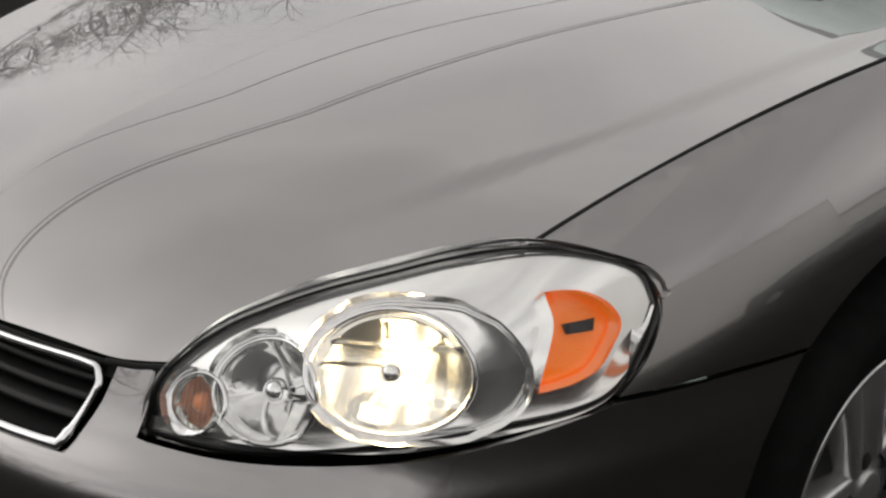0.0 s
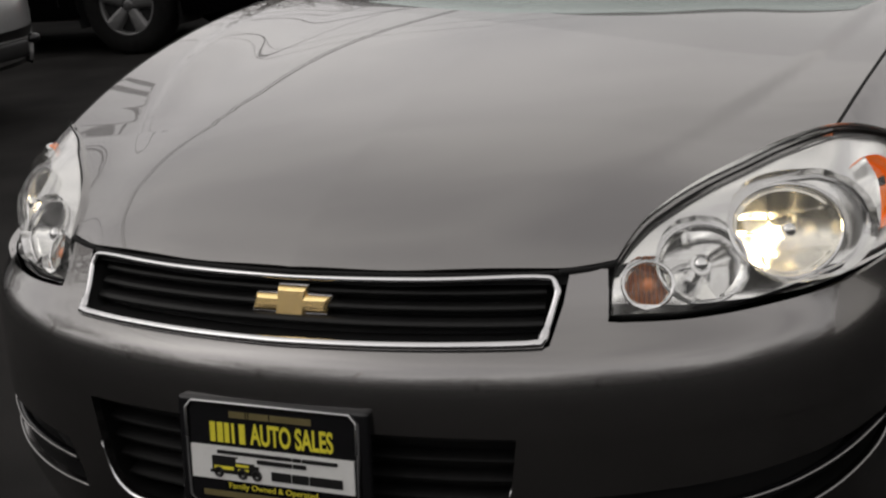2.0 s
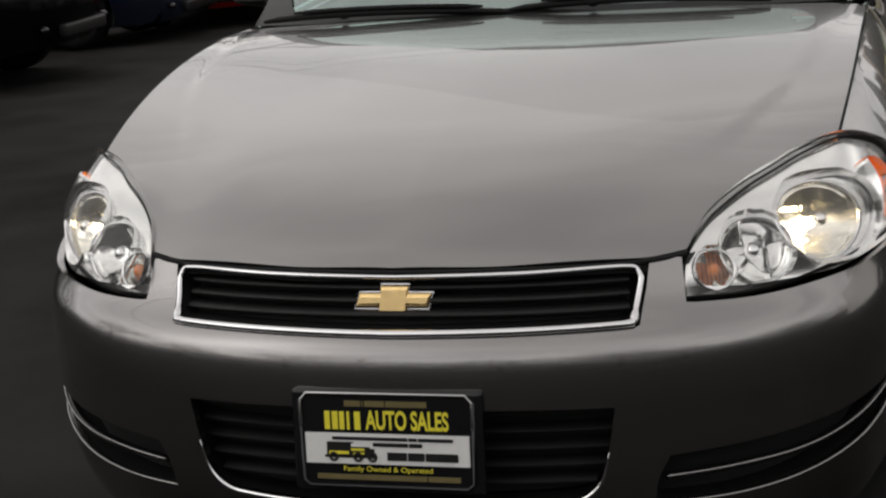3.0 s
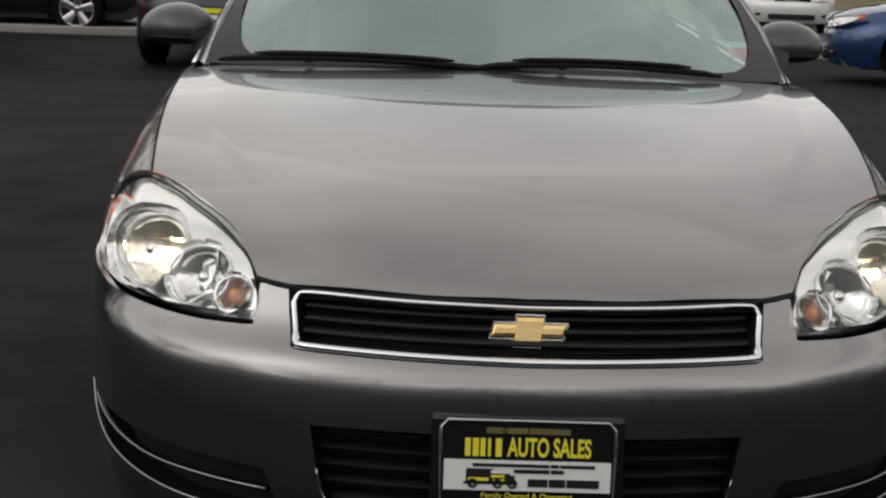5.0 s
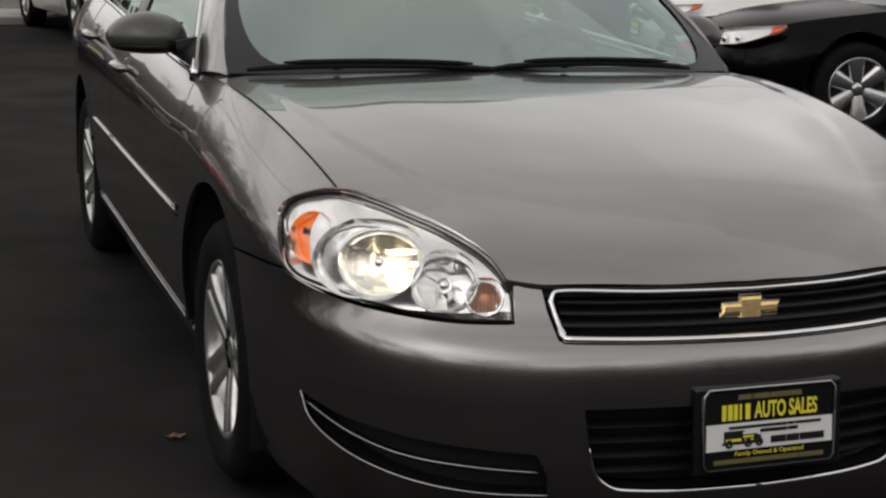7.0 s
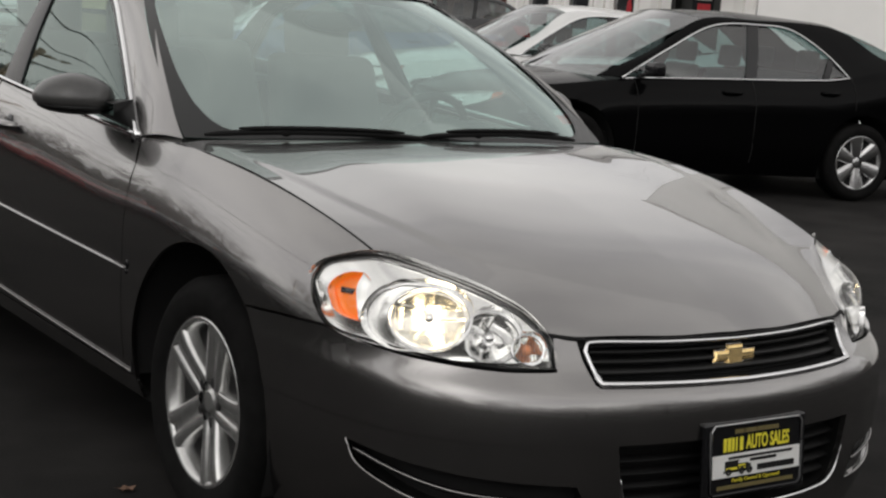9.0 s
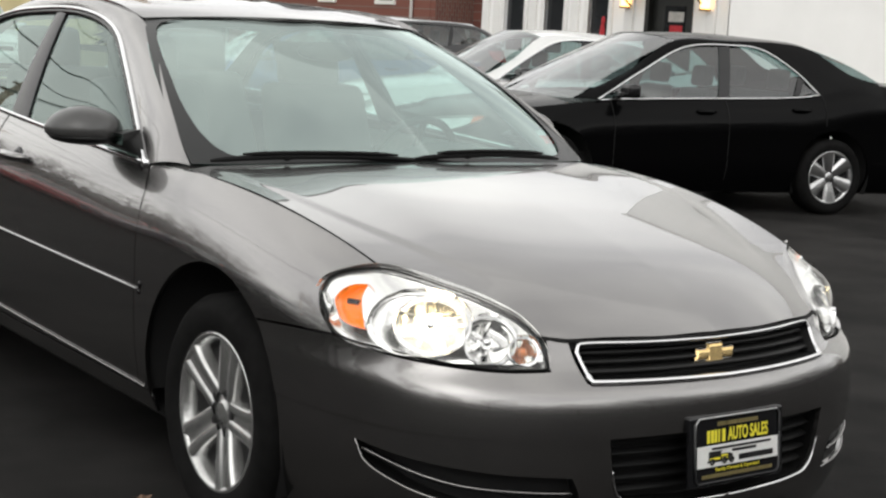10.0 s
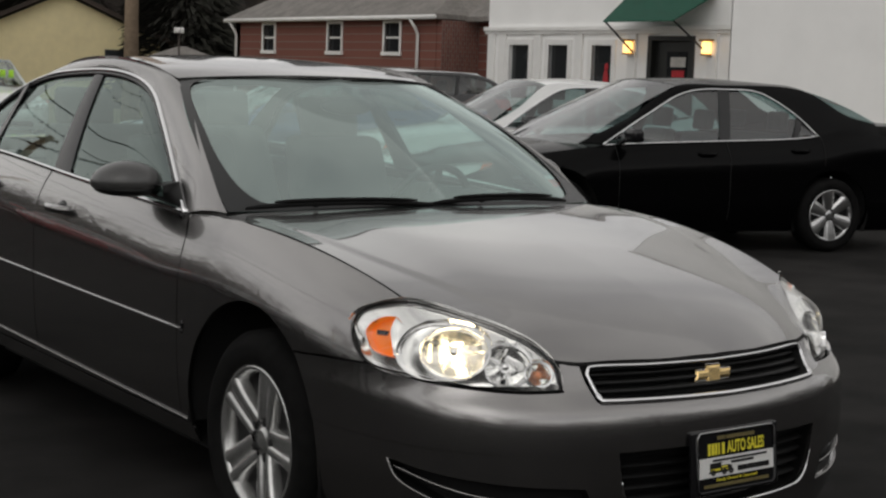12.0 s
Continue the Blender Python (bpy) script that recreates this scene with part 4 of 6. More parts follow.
        part("moulding_strip", tube([tuple(float(c) for c in flank(side, 0.006)(y, z + 0.002)) for y, z in mz], 0.0014, 6), SATIN, door, "bright strip on the moulding")
    # sill with a bright strip
    line = polyline([(1.52, 0.235), (3.48, 0.235), (3.52, 0.297), (1.55, 0.297), (1.52, 0.235)], 0.05)[:-1]
    sill = part("sill", panel(flank(side, -0.004), line, 0.05, 0.01, flip=side < 0), PAINT, car)
    part("sill_strip", tube([tuple(float(c) for c in flank(side, 0.004)(y, 0.309 + 0.014 * (y - 1.57))) for y in np.linspace(1.56, 3.45, 24)], 0.0032, 6), PAINT, sill, "body-colour bead along the sill")
    # rear quarter
    arch = [(3.934 - 0.40 * math.cos(a), 0.345 + 0.40 * math.sin(a)) for a in np.linspace(0.38, math.pi + 0.4, 44)]
    yy = np.linspace(3.74, 5.02, 24)
    line = np.vstack([[(3.62, 0.72)], [q for q in arch if q[1] > 0.2], polyline([(4.36, 0.20), (4.95, 0.26), (5.05, 0.45), (5.06, 0.90), (5.02, 1.02)], 0.04), np.stack([yy[::-1], top_z(yy[::-1]) - 0.002], 1)])
    line = line[np.concatenate([[True], np.linalg.norm(np.diff(line, axis=0), axis=1) > 1e-4])]
    part("rear_quarter", panel(flank(side), line, 0.03, 0.014, gap=0.003, flip=side < 0, exact=True), PAINT, car)
    part("arch_lining", sheet([[(side * x, 3.934 - 0.425 * math.cos(a), 0.345 + 0.425 * math.sin(a)) for a in np.linspace(-0.12, math.pi + 0.2, 30)] for x in (0.90, 0.60)]), VOID, car)

# glass, pillars and roof
WS_LOW = [(0, 1.385, 0.996), (0.4, 1.42, 0.992), (0.62, 1.462, 0.988), (0.785, 1.525, 0.984)]
WS_TOP = [(0, 2.13, 1.424), (0.3, 2.16, 1.418), (0.48, 2.225, 1.408), (0.59, 2.32, 1.398)]


def full(half, n):
    h = spline(half, n)
    return np.vstack([h[:0:-1] * [-1, 1, 1], h])


ws_rows = between(full(WS_LOW, 24), full(WS_TOP, 24), 24, (0, -0.012, 0.022))
ws_rows = [[(p[0] * (1 + 0.055 * 4 * t * (1 - t)), p[1], p[2]) for p in r] for r, t in zip(ws_rows, np.linspace(0, 1, len(ws_rows)))]
ws = part("windshield", sheet(ws_rows), WINDSHIELD, car, "grey-green tinted windshield")
ws.visible_shadow = False
FRIT = material("black_glass_edge", (0.015, 0.016, 0.016), 0.25, var=0.1, scale=30)
wa = np.array(ws_rows)
nr, nc = wa.shape[:2]
GW = spline([(-0.86, 0.985), (0.86, 0.985), (0.93, 0.94), (0.935, 0.5), (0.925, 0.30), (0.895, 0.14), (0.84, 0.055), (0.70, 0.032), (0, 0.03), (-0.70, 0.032), (-0.84, 0.055), (-0.895, 0.14), (-0.925, 0.30), (-0.935, 0.5), (-0.93, 0.94)], 120, True)


def ws_at(u, v, lift=0.006):
    a, b = (np.clip(u, -1, 1) + 1) / 2 * (nc - 1), np.clip(v, 0, 1) * (nr - 1)
    i, j = np.minimum(a.astype(int), nc - 2), np.minimum(b.astype(int), nr - 2)
    p, q = (a - i)[:, None], (b - j)[:, None]
    r = (wa[j, i] * (1 - p) + wa[j, i + 1] * p) * (1 - q) + (wa[j + 1, i] * (1 - p) + wa[j + 1, i + 1] * p) * q
    return (r + np.array([0, -0.4, 0.9]) * lift).T


frit = [panel(ws_at, np.array([(-1, 0), (1, 0), (1, 1), (-1, 1)]), (0.05, 0.05), 0.0, [GW], gap=0.0)]
part("glass_edge", merged(*frit), FRIT, ws, "black ceramic border of the glass")
part("cowl", sheet([full([(0, 1.30, 0.975), (0.6, 1.40, 0.965), (0.82, 1.47, 0.955)], 20), full([(x, y + 0.012, z + 0.002) for x, y, z in WS_LOW], 20)], 0.0, flip=True), BLACK_PLASTIC, car, "black cowl panel")

R_SIDE = [(0.59, 2.322, 1.399), (0.600, 2.5, 1.440), (0.604, 2.9, 1.474), (0.60, 3.3, 1.454), (0.585, 3.58, 1.395)]
roof_c = smooth([2.13, 2.3, 2.6, 2.95, 3.3, 3.5], [1.424, 1.458, 1.491, 1.505, 1.490, 1.452])
rows = []
for e in spline(R_SIDE, 60):
    t = np.linspace(-1, 1, 61)
    yc = np.interp(e[1], [2.322, 2.62, 3.2, 3.58], [2.13, 2.54, 3.2, 3.50])
    rows.append([(e[0] * k, yc + (e[1] - yc) * abs(k) ** 2.5, float(roof_c(yc)) + (e[2] - float(roof_c(yc))) * abs(k) ** 2.4) for k in t])
part("roof", sheet(rows, 0.012, flip=True), PAINT, car)
P_IN = [(0.79, 1.52, 0.985), (0.781, 1.60, 1.04), (0.763, 1.70, 1.115), (0.722, 1.855, 1.20), (0.67, 2.025, 1.283), (0.615, 2.21, 1.361), (0.598, 2.34, 1.412), (0.602, 2.6, 1.455), (0.606, 2.9, 1.475), (0.602, 3.3, 1.455), (0.60, 3.58, 1.39), (0.66, 3.95, 1.24), (0.72, 4.3, 1.075)]
P_OUT = [(0.845, 1.715, 0.968), (0.777, 1.955, 1.127), (0.716, 2.17, 1.253), (0.664, 2.364, 1.352), (0.640, 2.54, 1.398), (0.632, 2.79, 1.426), (0.640, 3.11, 1.424), (0.662, 3.48, 1.392), (0.70, 3.78, 1.31), (0.765, 4.02, 1.18), (0.815, 4.22, 1.075)]
rear_glass = [full([(0, 3.50, 1.445), (0.35, 3.53, 1.43), (0.588, 3.585, 1.388)], 14), full([(0, 4.28, 1.07), (0.4, 4.29, 1.07), (0.715, 4.31, 1.072)], 14)]
rg = part("rear_window", sheet(between(*rear_glass, 12, (0, 0.02, 0.03)), flip=True), SIDE_GLASS, car, "tinted rear window")
rg.visible_shadow = False
for side in (-1, 1):
    a, b = spline(P_IN, 70), spline(P_OUT, 70)
    rows = [(r * [side, 1, 1]) for r in between(a, b, 9, (0.006, -0.002, 0.010))]
    part("pillar", sheet(rows, 0.010, flip=side > 0), PAINT, car)
    top = b[b[:, 1] < 4.2]
    part("window_seal", tube((top + [0.0, 0.012, -0.016]) * [side, 1, 1], 0.0125, 8), GLOSS_BLACK, car, "black seal inside the chrome strip")
    part("window_frame", tube(top * [side, 1, 1] + [side * 0.003, 0, 0.0], 0.0085, 8), CHROME, car, "chrome strip round the side windows")
    yy = np.linspace(1.708, 4.2, 30)
    belt = np.array([(side * (float(top_x(y)) + 0.004), y, float(top_z(y)) + 0.004) for y in yy])
    part("belt_strip", tube(belt, 0.0085, 8), CHROME, car, "chrome strip under the side windows")
    low = np.array([(float(top_x(y)) - 0.012, y, float(top_z(y)) + 0.002) for y in np.interp(np.linspace(0, 1, 40), [0, 1], [1.725, 4.19])])
    up = np.array([(np.interp(y, top[:, 1], top[:, 0]) - 0.012, y, np.interp(y, top[:, 1], top[:, 2])) for y in low[:, 1]])
    # the upper line is shorter than the lower one at both ends
    sg = between(low * [side, 1, 1], up * [side, 1, 1], 12, (side * 0.012, 0, 0))
    g = part("side_window", sheet(sg, flip=side < 0), SIDE_GLASS, car, "tinted side window")
    g.visible_shadow = False
    # black centre pillar
    bl = [(float(top_x(2.8)) - 0.004, 2.765, float(top_z(2.75))), (float(top_x(2.65)) - 0.004, 2.935, float(top_z(2.9)))]
    bt = [(0.632, 2.915, 1.424), (0.635, 2.995, 1.424)]
    rows = [[tuple((np.array(p) + (np.array(q) - p) * t + [0.012 * 4 * t * (1 - t), 0, 0]) * [side, 1, 1]) for t in np.linspace(0, 1, 12)]
            for p, q in ((bl[0], bt[0]), ((np.array(bl[0]) + bl[1]) / 2 + [0.004, 0, 0], (np.array(bt[0]) + bt[1]) / 2 + [0.004, 0, 0]), (bl[1], bt[1]))]
    part("centre_pillar", sheet(rows, 0.02, flip=side > 0), GLOSS_BLACK, car, "gloss black pillar between the side windows")
    rows = [[tuple((np.array(p) + (np.array(q) - p) * t) * [side, 1, 1]) for t in np.linspace(0, 1, 8)] for p, q in (((0.832, 3.70, 1.06), (0.688, 3.62, 1.365)), ((0.83, 3.76, 1.06), (0.69, 3.67, 1.352)))]
    part("window_bar", sheet(rows, 0.02, flip=side > 0), GLOSS_BLACK, car, "black bar in the rear side window")
    # mirror
    mc = Vector((-0.935, 2.00, 1.052)) if side < 0 else Vector((0.90, 1.985, 1.06))
    mm = Matrix.Rotation(radians(36 * side), 4, "Z")
    bm = ellipsoid((0, 0, 0), (0.126, 0.105, 0.074), seg=32)
    for v in bm.verts:
        v.co.z = max(-0.022, v.co.z) - 0.10 * max(0, v.co.x * side) * (0.5 if v.co.z > 0 else 0)
        v.co.y = min(0.035, v.co.y)
    bm.transform(Matrix.Translation(mc) @ mm)
    mirror = part("door_mirror", bm, MIRROR_SHELL, car, "dark grey door mirror with a black base")
    bm = ellipsoid((0, 0, 0), (0.118, 0.10, 0.026), seg=24)
    bm.transform(Matrix.Translation(mc + Vector((-side * 0.004, -0.004, -0.024))) @ mm)
    part("mirror_foot", bm, BLACK_PLASTIC, mirror, "black underside")
    part("mirror_base", sheet([[tuple(Vector((side * x, y, z))) for x, y, z in ring_] for ring_ in (
        [(0.842, 1.725, 0.985), (0.842, 1.96, 0.995), (0.815, 1.95, 1.055), (0.812, 1.835, 1.065)], [(0.875, 1.83, 1.015), (0.885, 1.95, 1.015), (0.885, 1.95, 1.050), (0.875, 1.83, 1.050)])], closed=True, flip=side > 0), BLACK_PLASTIC, mirror)
    bm = ellipsoid((0, 0, 0), (0.10, 0.004, 0.045), seg=24)
    bm.transform(Matrix.Translation(mc + Vector((0, 0.036, 0.012))) @ mm)
    part("mirror_glass", bm, CHROME, mirror, "mirror glass")

# wipers
for x0, x1, y0, y1, z0, z1 in ((-0.745, -0.02, 1.475, 1.395, 1.003, 1.004), (-0.05, 0.60, 1.395, 1.44, 1.012, 1.005)):
    t = np.linspace(0, 1, 16)
    line = [(x0 + (x1 - x0) * k, y0 + (y1 - y0) * k - 0.018 * math.sin(math.pi * k), z0 + (z1 - z0) * k + 0.016 * math.sin(math.pi * k) ** 0.7) for k in t]
    wiper = part("wiper", tube(line, [0.005] + [0.0085] * 14 + [0.005], 8), MATT_BLACK, car, "black wiper arm and blade")
    part("wiper_blade", tube([(x, y - 0.006, z + 0.013) for x, y, z in line[2:-2]], [0.003] + [0.006] * 10 + [0.003], 8), MATT_BLACK, wiper)
    part("wiper_joint", ellipsoid(line[5], (0.018, 0.009, 0.013)), MATT_BLACK, wiper)

# stern
part("trunk_lid", sheet([full([(0, y, z + 0.02), (0.4, y, z + 0.018), (float(top_x(y)) - 0.002, y, z)], 12) for y, z in ((4.22, 1.066), (4.5, 1.062), (4.8, 1.058), (5.0, 1.045))] + [full([(0, 5.06, 0.98), (0.4, 5.05, 0.98), (0.70, 5.02, 0.97)], 12), full([(0, 5.09, 0.6), (0.4, 5.08, 0.6), (0.72, 5.04, 0.6)], 12), full([(0, 5.02, 0.25), (0.4, 5.02, 0.25), (0.70, 4.98, 0.25)], 12)], 0.01, flip=True), PAINT, car)
part("underbody", block(-0.80, 0.80, 0.75, 4.9, 0.18, 0.30, 0.02), VOID, car)
part("engine_bay", block(-0.60, 0.60, 0.30, 1.45, 0.28, 0.62, 0.05), VOID, car)


def road_wheel(parent, x, y, side, label, r=0.335, rim_r=0.225, width=0.215, spokes=5, metal=RIM, style="twin"):
    """A tyre on a five-spoke alloy rim; x is the outer face."""
    m = Matrix.Translation((x, y, r)) @ Matrix.Diagonal((side, 1, 1, 1))
    # barrel
    bm = lathe([(rim_r + 0.004, -0.012), (rim_r + 0.004, -0.004), (rim_r - 0.006, -0.002), (rim_r - 0.016, -0.012), (rim_r - 0.022, -0.05), (rim_r - 0.03, -0.16), (rim_r + 0.0, -width)], 48)
    bm.transform(m)
    wheel = part("wheel", bm, metal, parent, label)
    prof = [(rim_r, -0.006), (rim_r + 0.02, 0.006), (rim_r + 0.06, 0.012), (r - 0.035, 0.008), (r - 0.014, -0.008), (r - 0.002, -0.028), (r, -0.06), (r, -width + 0.06), (r - 0.004, -width + 0.02), (r - 0.04, -width), (rim_r, -width + 0.02)]
    bm = lathe(prof, 64)
    bm.transform(m)
    part("tyre", bm, RUBBER, wheel, "black tyre")
    # flat black disc added behind the spokes; its colour gives the gaps their shade
    bm = lathe([(0.0, -0.050), (rim_r - 0.021, -0.052)], 32)
    bm.transform(m)
    part("spoke_gap_shade", bm, VOID, wheel)
    hub = lathe([(0, -0.0245), (0.024, -0.025), (0.029, -0.0265), (0.032, -0.030), (0.046, -0.0315), (0.064, -0.036), (0.070, -0.05), (0.070, -0.07)], 40)
    hub.transform(m)
    part("hub_cap", hub, metal, wheel)
    for i in range(spokes):
        a = 2 * math.pi * i / spokes + (math.pi if style == "twin" else math.pi / 2 + 0.12)
        if style == "twin":
            section = [(-0.054, -0.046), (-0.051, -0.018), (-0.048, -0.008), (-0.043, -0.004), (-0.019, -0.004), (-0.014, -0.008), (-0.009, -0.011), (0.009, -0.011), (0.014, -0.008), (0.019, -0.004), (0.043, -0.004), (0.048, -0.008), (0.051, -0.018), (0.054, -0.046)]
        else:
            section = [(-0.045, -0.030), (-0.036, -0.008), (-0.018, -0.003), (0.018, -0.003), (0.036, -0.008), (0.045, -0.030)]
        rows = []
        for t in np.linspace(0, 1, 7):
            rad = 0.048 + (rim_r - 0.055) * t
            w = (0.86 + 0.12 * t + 0.22 * t ** 5) if style == "twin" else (1.0 + 0.55 * t)
            dip = -0.020 * (1 - t) ** 1.5
            rows.append([(h + dip, rad * math.cos(a) - q * w * math.sin(a), rad * math.sin(a) + q * w * math.cos(a)) for q, h in section])
        bm = sheet(rows, 0.0)
        bmesh.ops.recalc_face_normals(bm, faces=bm.faces)
        bm.transform(m)
        part("spoke", bm, metal, wheel)
        b = a if style == "twin" else a + math.pi / spokes
        bm = tube([(-0.050, 0.057 * math.cos(b), 0.057 * math.sin(b)), (-0.0265, 0.057 * math.cos(b), 0.057 * math.sin(b))], 0.0142, 12, up=(0, 0.3, 1))
        bm.transform(m)
        part("lug_hole", bm, VOID, wheel, "dark round lug hole")
    return wheel


for side in (-1, 1):
    for y in WHEEL_Y:
        road_wheel(car, side * 0.895, y, side, "five-spoke alloy wheel with a black tyre")

# cabin
def cushion(w, d, h, lean=0.0, r=0.05):
    bm = block(-w / 2, w / 2, -d / 2, d / 2, 0, h, r, 4)
    for v in bm.verts:
        v.co.y += v.co.z * lean
        v.co.x *= 1 - 0.12 * max(0, v.co.z / h) * (1 if h > 0.3 else 0)
    return bm


for name, cx, cy, w in (("front_seat", -0.37, 2.45, 0.50), ("front_seat", 0.37, 2.45, 0.50), ("rear_seat", 0.0, 3.45, 1.25)):
    bm = cushion(w, 0.50, 0.18)
    bm.transform(Matrix.Translation((cx, cy - 0.10, 0.42)))
    seat = part(name, bm, SEAT, car, "grey cloth seat")
    bm = cushion(w, 0.15, 0.62, 0.32, 0.06)
    bm.transform(Matrix.Translation((cx, cy + 0.12, 0.56)))
    part("backrest", bm, SEAT, seat)
    for hx in ((cx,) if w < 1 else (-0.36, 0.36)):
        bm = cushion(0.27, 0.10, 0.18, 0.15, 0.045)
        bm.transform(Matrix.Translation((hx, cy + 0.345, 1.165)))
        part("headrest", bm, SEAT, seat)
dash = part("dashboard", sheet([full([(0, y, z), (0.45, y + o, z), (0.74, y + 2 * o, z - 0.01)], 16) for y, z, o in ((1.44, 0.945, 0.03), (1.62, 0.985, 0.02), (1.80, 0.975, 0.0), (1.88, 0.93, 0.0), (1.90, 0.72, 0.0), (1.86, 0.45, 0.0))], 0, flip=True), DASH, car, "dark grey dashboard")
part("gauge_hood", ellipsoid((0.37, 1.80, 0.965), (0.20, 0.12, 0.065)), DASH, dash)
WM = Matrix.Translation((0.37, 2.02, 0.93)) @ Matrix.Rotation(radians(-65), 4, "X")
wheel_ring = tube([WM @ Vector((0.185 * math.cos(a), 0.185 * math.sin(a), 0)) for a in np.linspace(0, 6.2832, 40, endpoint=False)], 0.015, 10, closed=True)
steer = part("steering_wheel", wheel_ring, DASH, car, "dark steering wheel")
bm = ellipsoid((0, 0, 0), (0.075, 0.06, 0.03))
bm.transform(WM)
part("wheel_pad", bm, DASH, steer)
for a in (0.1, math.pi - 0.1, -math.pi / 2):
    part("wheel_spoke", tube([WM @ Vector((0, 0, 0)), WM @ Vector((0.18 * math.cos(a), 0.18 * math.sin(a), 0))], 0.014, 8), DASH, steer)
bm = ellipsoid((0, 0, 0), (0.12, 0.025, 0.035))
bm.transform(Matrix.Translation((0, 2.06, 1.325)))
part("inner_mirror", bm, BLACK_PLASTIC, car, "inside mirror")
STICK_RED, STICK_WHITE = material("red_sticker", (0.62, 0.03, 0.03), 0.5, var=0.1, scale=90), material("white_sticker", (0.62, 0.62, 0.6), 0.5, var=0.08, scale=90)
i0 = np.array(ws_rows)


def on_glass(u, v):
    a, b = u * (i0.shape[1] - 1), v * (i0.shape[0] - 1)
    return i0[int(b), int(a)] + np.array([0, 0.003, -0.006])


part("cabin_floor", block(-0.72, 0.72, 1.55, 4.2, 0.30, 0.42, 0.02), DASH, car)
part("headliner", sheet([[(e[0] * k * 0.97, e[1], e[2] - 0.03 + 0.03 * (1 - k * k)) for k in np.linspace(-1, 1, 13)] for e in spline(R_SIDE, 12)]), TRIM_LIGHT, car, "light grey headliner")
part("parcel_shelf", block(-0.68, 0.68, 3.72, 4.27, 1.0, 1.03, 0.01), DASH, car)
for side in (-1, 1):
    part("door_card", sheet([[(side * (float(top_x(y)) - k), y, z) for y in np.linspace(1.66, 3.7, 12)] for k, z in ((0.03, 0.98), (0.07, 0.80), (0.06, 0.45))]), TRIM_LIGHT, car, "light grey door lining")
    part("pillar_trim", sheet([[tuple((q - [0.03, 0.0, 0.02]) * [side, 1, 1]) for q in r] for r in between(spline(P_IN, 40), spline(P_OUT, 40), 3)], flip=side < 0), TRIM_LIGHT, car)
p0, p1, q0 = on_glass(0.925, 0.17), on_glass(0.965, 0.17), on_glass(0.925, 0.255)
for lo, hi, mt, lb in ((0.0, 0.62, STICK_RED, "red half of the inspection sticker"), (0.64, 1.0, STICK_WHITE, "white half of the inspection sticker")):
    part("sticker", sheet([[tuple(p0 + (q0 - p0) * k), tuple(p1 + (q0 - p0) * k)] for k in (lo, hi)]), mt, ws, lb, smooth=False)

bm = merged(ellipsoid(tuple(float(q) for q in flank(-1, 0.002)(1.565, 0.622)), (0.004, 0.007, 0.014), seg=10), ellipsoid(tuple(float(q) for q in flank(-1, 0.002)(1.57, 0.60)), (0.004, 0.006, 0.008), seg=10))
part("fender_badge", bm, GLOSS_BLACK, car, "small dark badge on the fender")

# ---- ground ----
ASPHALT = material("dark_sealed_asphalt", (0.0198, 0.0189, 0.0182), 0.9, spec=0.10, var=0.60, scale=2.0, bump=0.35, bump_scale=160, rough_var=0.12)
bm = bmesh.new()
bmesh.ops.create_grid(bm, x_segments=8, y_segments=8, size=400)
tagged(part("ground", bm, ASPHALT, None, "dark sealed asphalt of a car lot", smooth=False), kind="structure")

# ---- parked cars ----
def rect(a0, a1, b0, b1):
    return np.array([(a0, b0), (a1, b0), (a1, b1), (a0, b1)], float)


def paint(name, color, metal=0.6, rough=0.3):
    return material(name, color, rough, metal, 1.0, 0.03, var=0.08, scale=700, detail=1.0)


CAR_GLASS = glass("car_glass", (0.40, 0.53, 0.52), 0.01, 0.10)
CAR_SCREEN = glass("car_windshield", (0.74, 0.84, 0.82), 0.02, 0.22)
DARK_SEAT = material("dark_seat_cloth", (0.05, 0.05, 0.05), 0.9, var=0.2, scale=60)
LAMP_CHROME = material("lamp_chrome", (0.88, 0.88, 0.87), 0.2, 0.7, var=0.05, scale=40)
RED_LENS = material("red_lens", (0.45, 0.01, 0.012), 0.2, 0, 0.5, var=0.1, scale=60)
AMBER_LENS = material("orange_lens", (0.75, 0.13, 0.02), 0.2, 0, 0.5, var=0.1, scale=60)


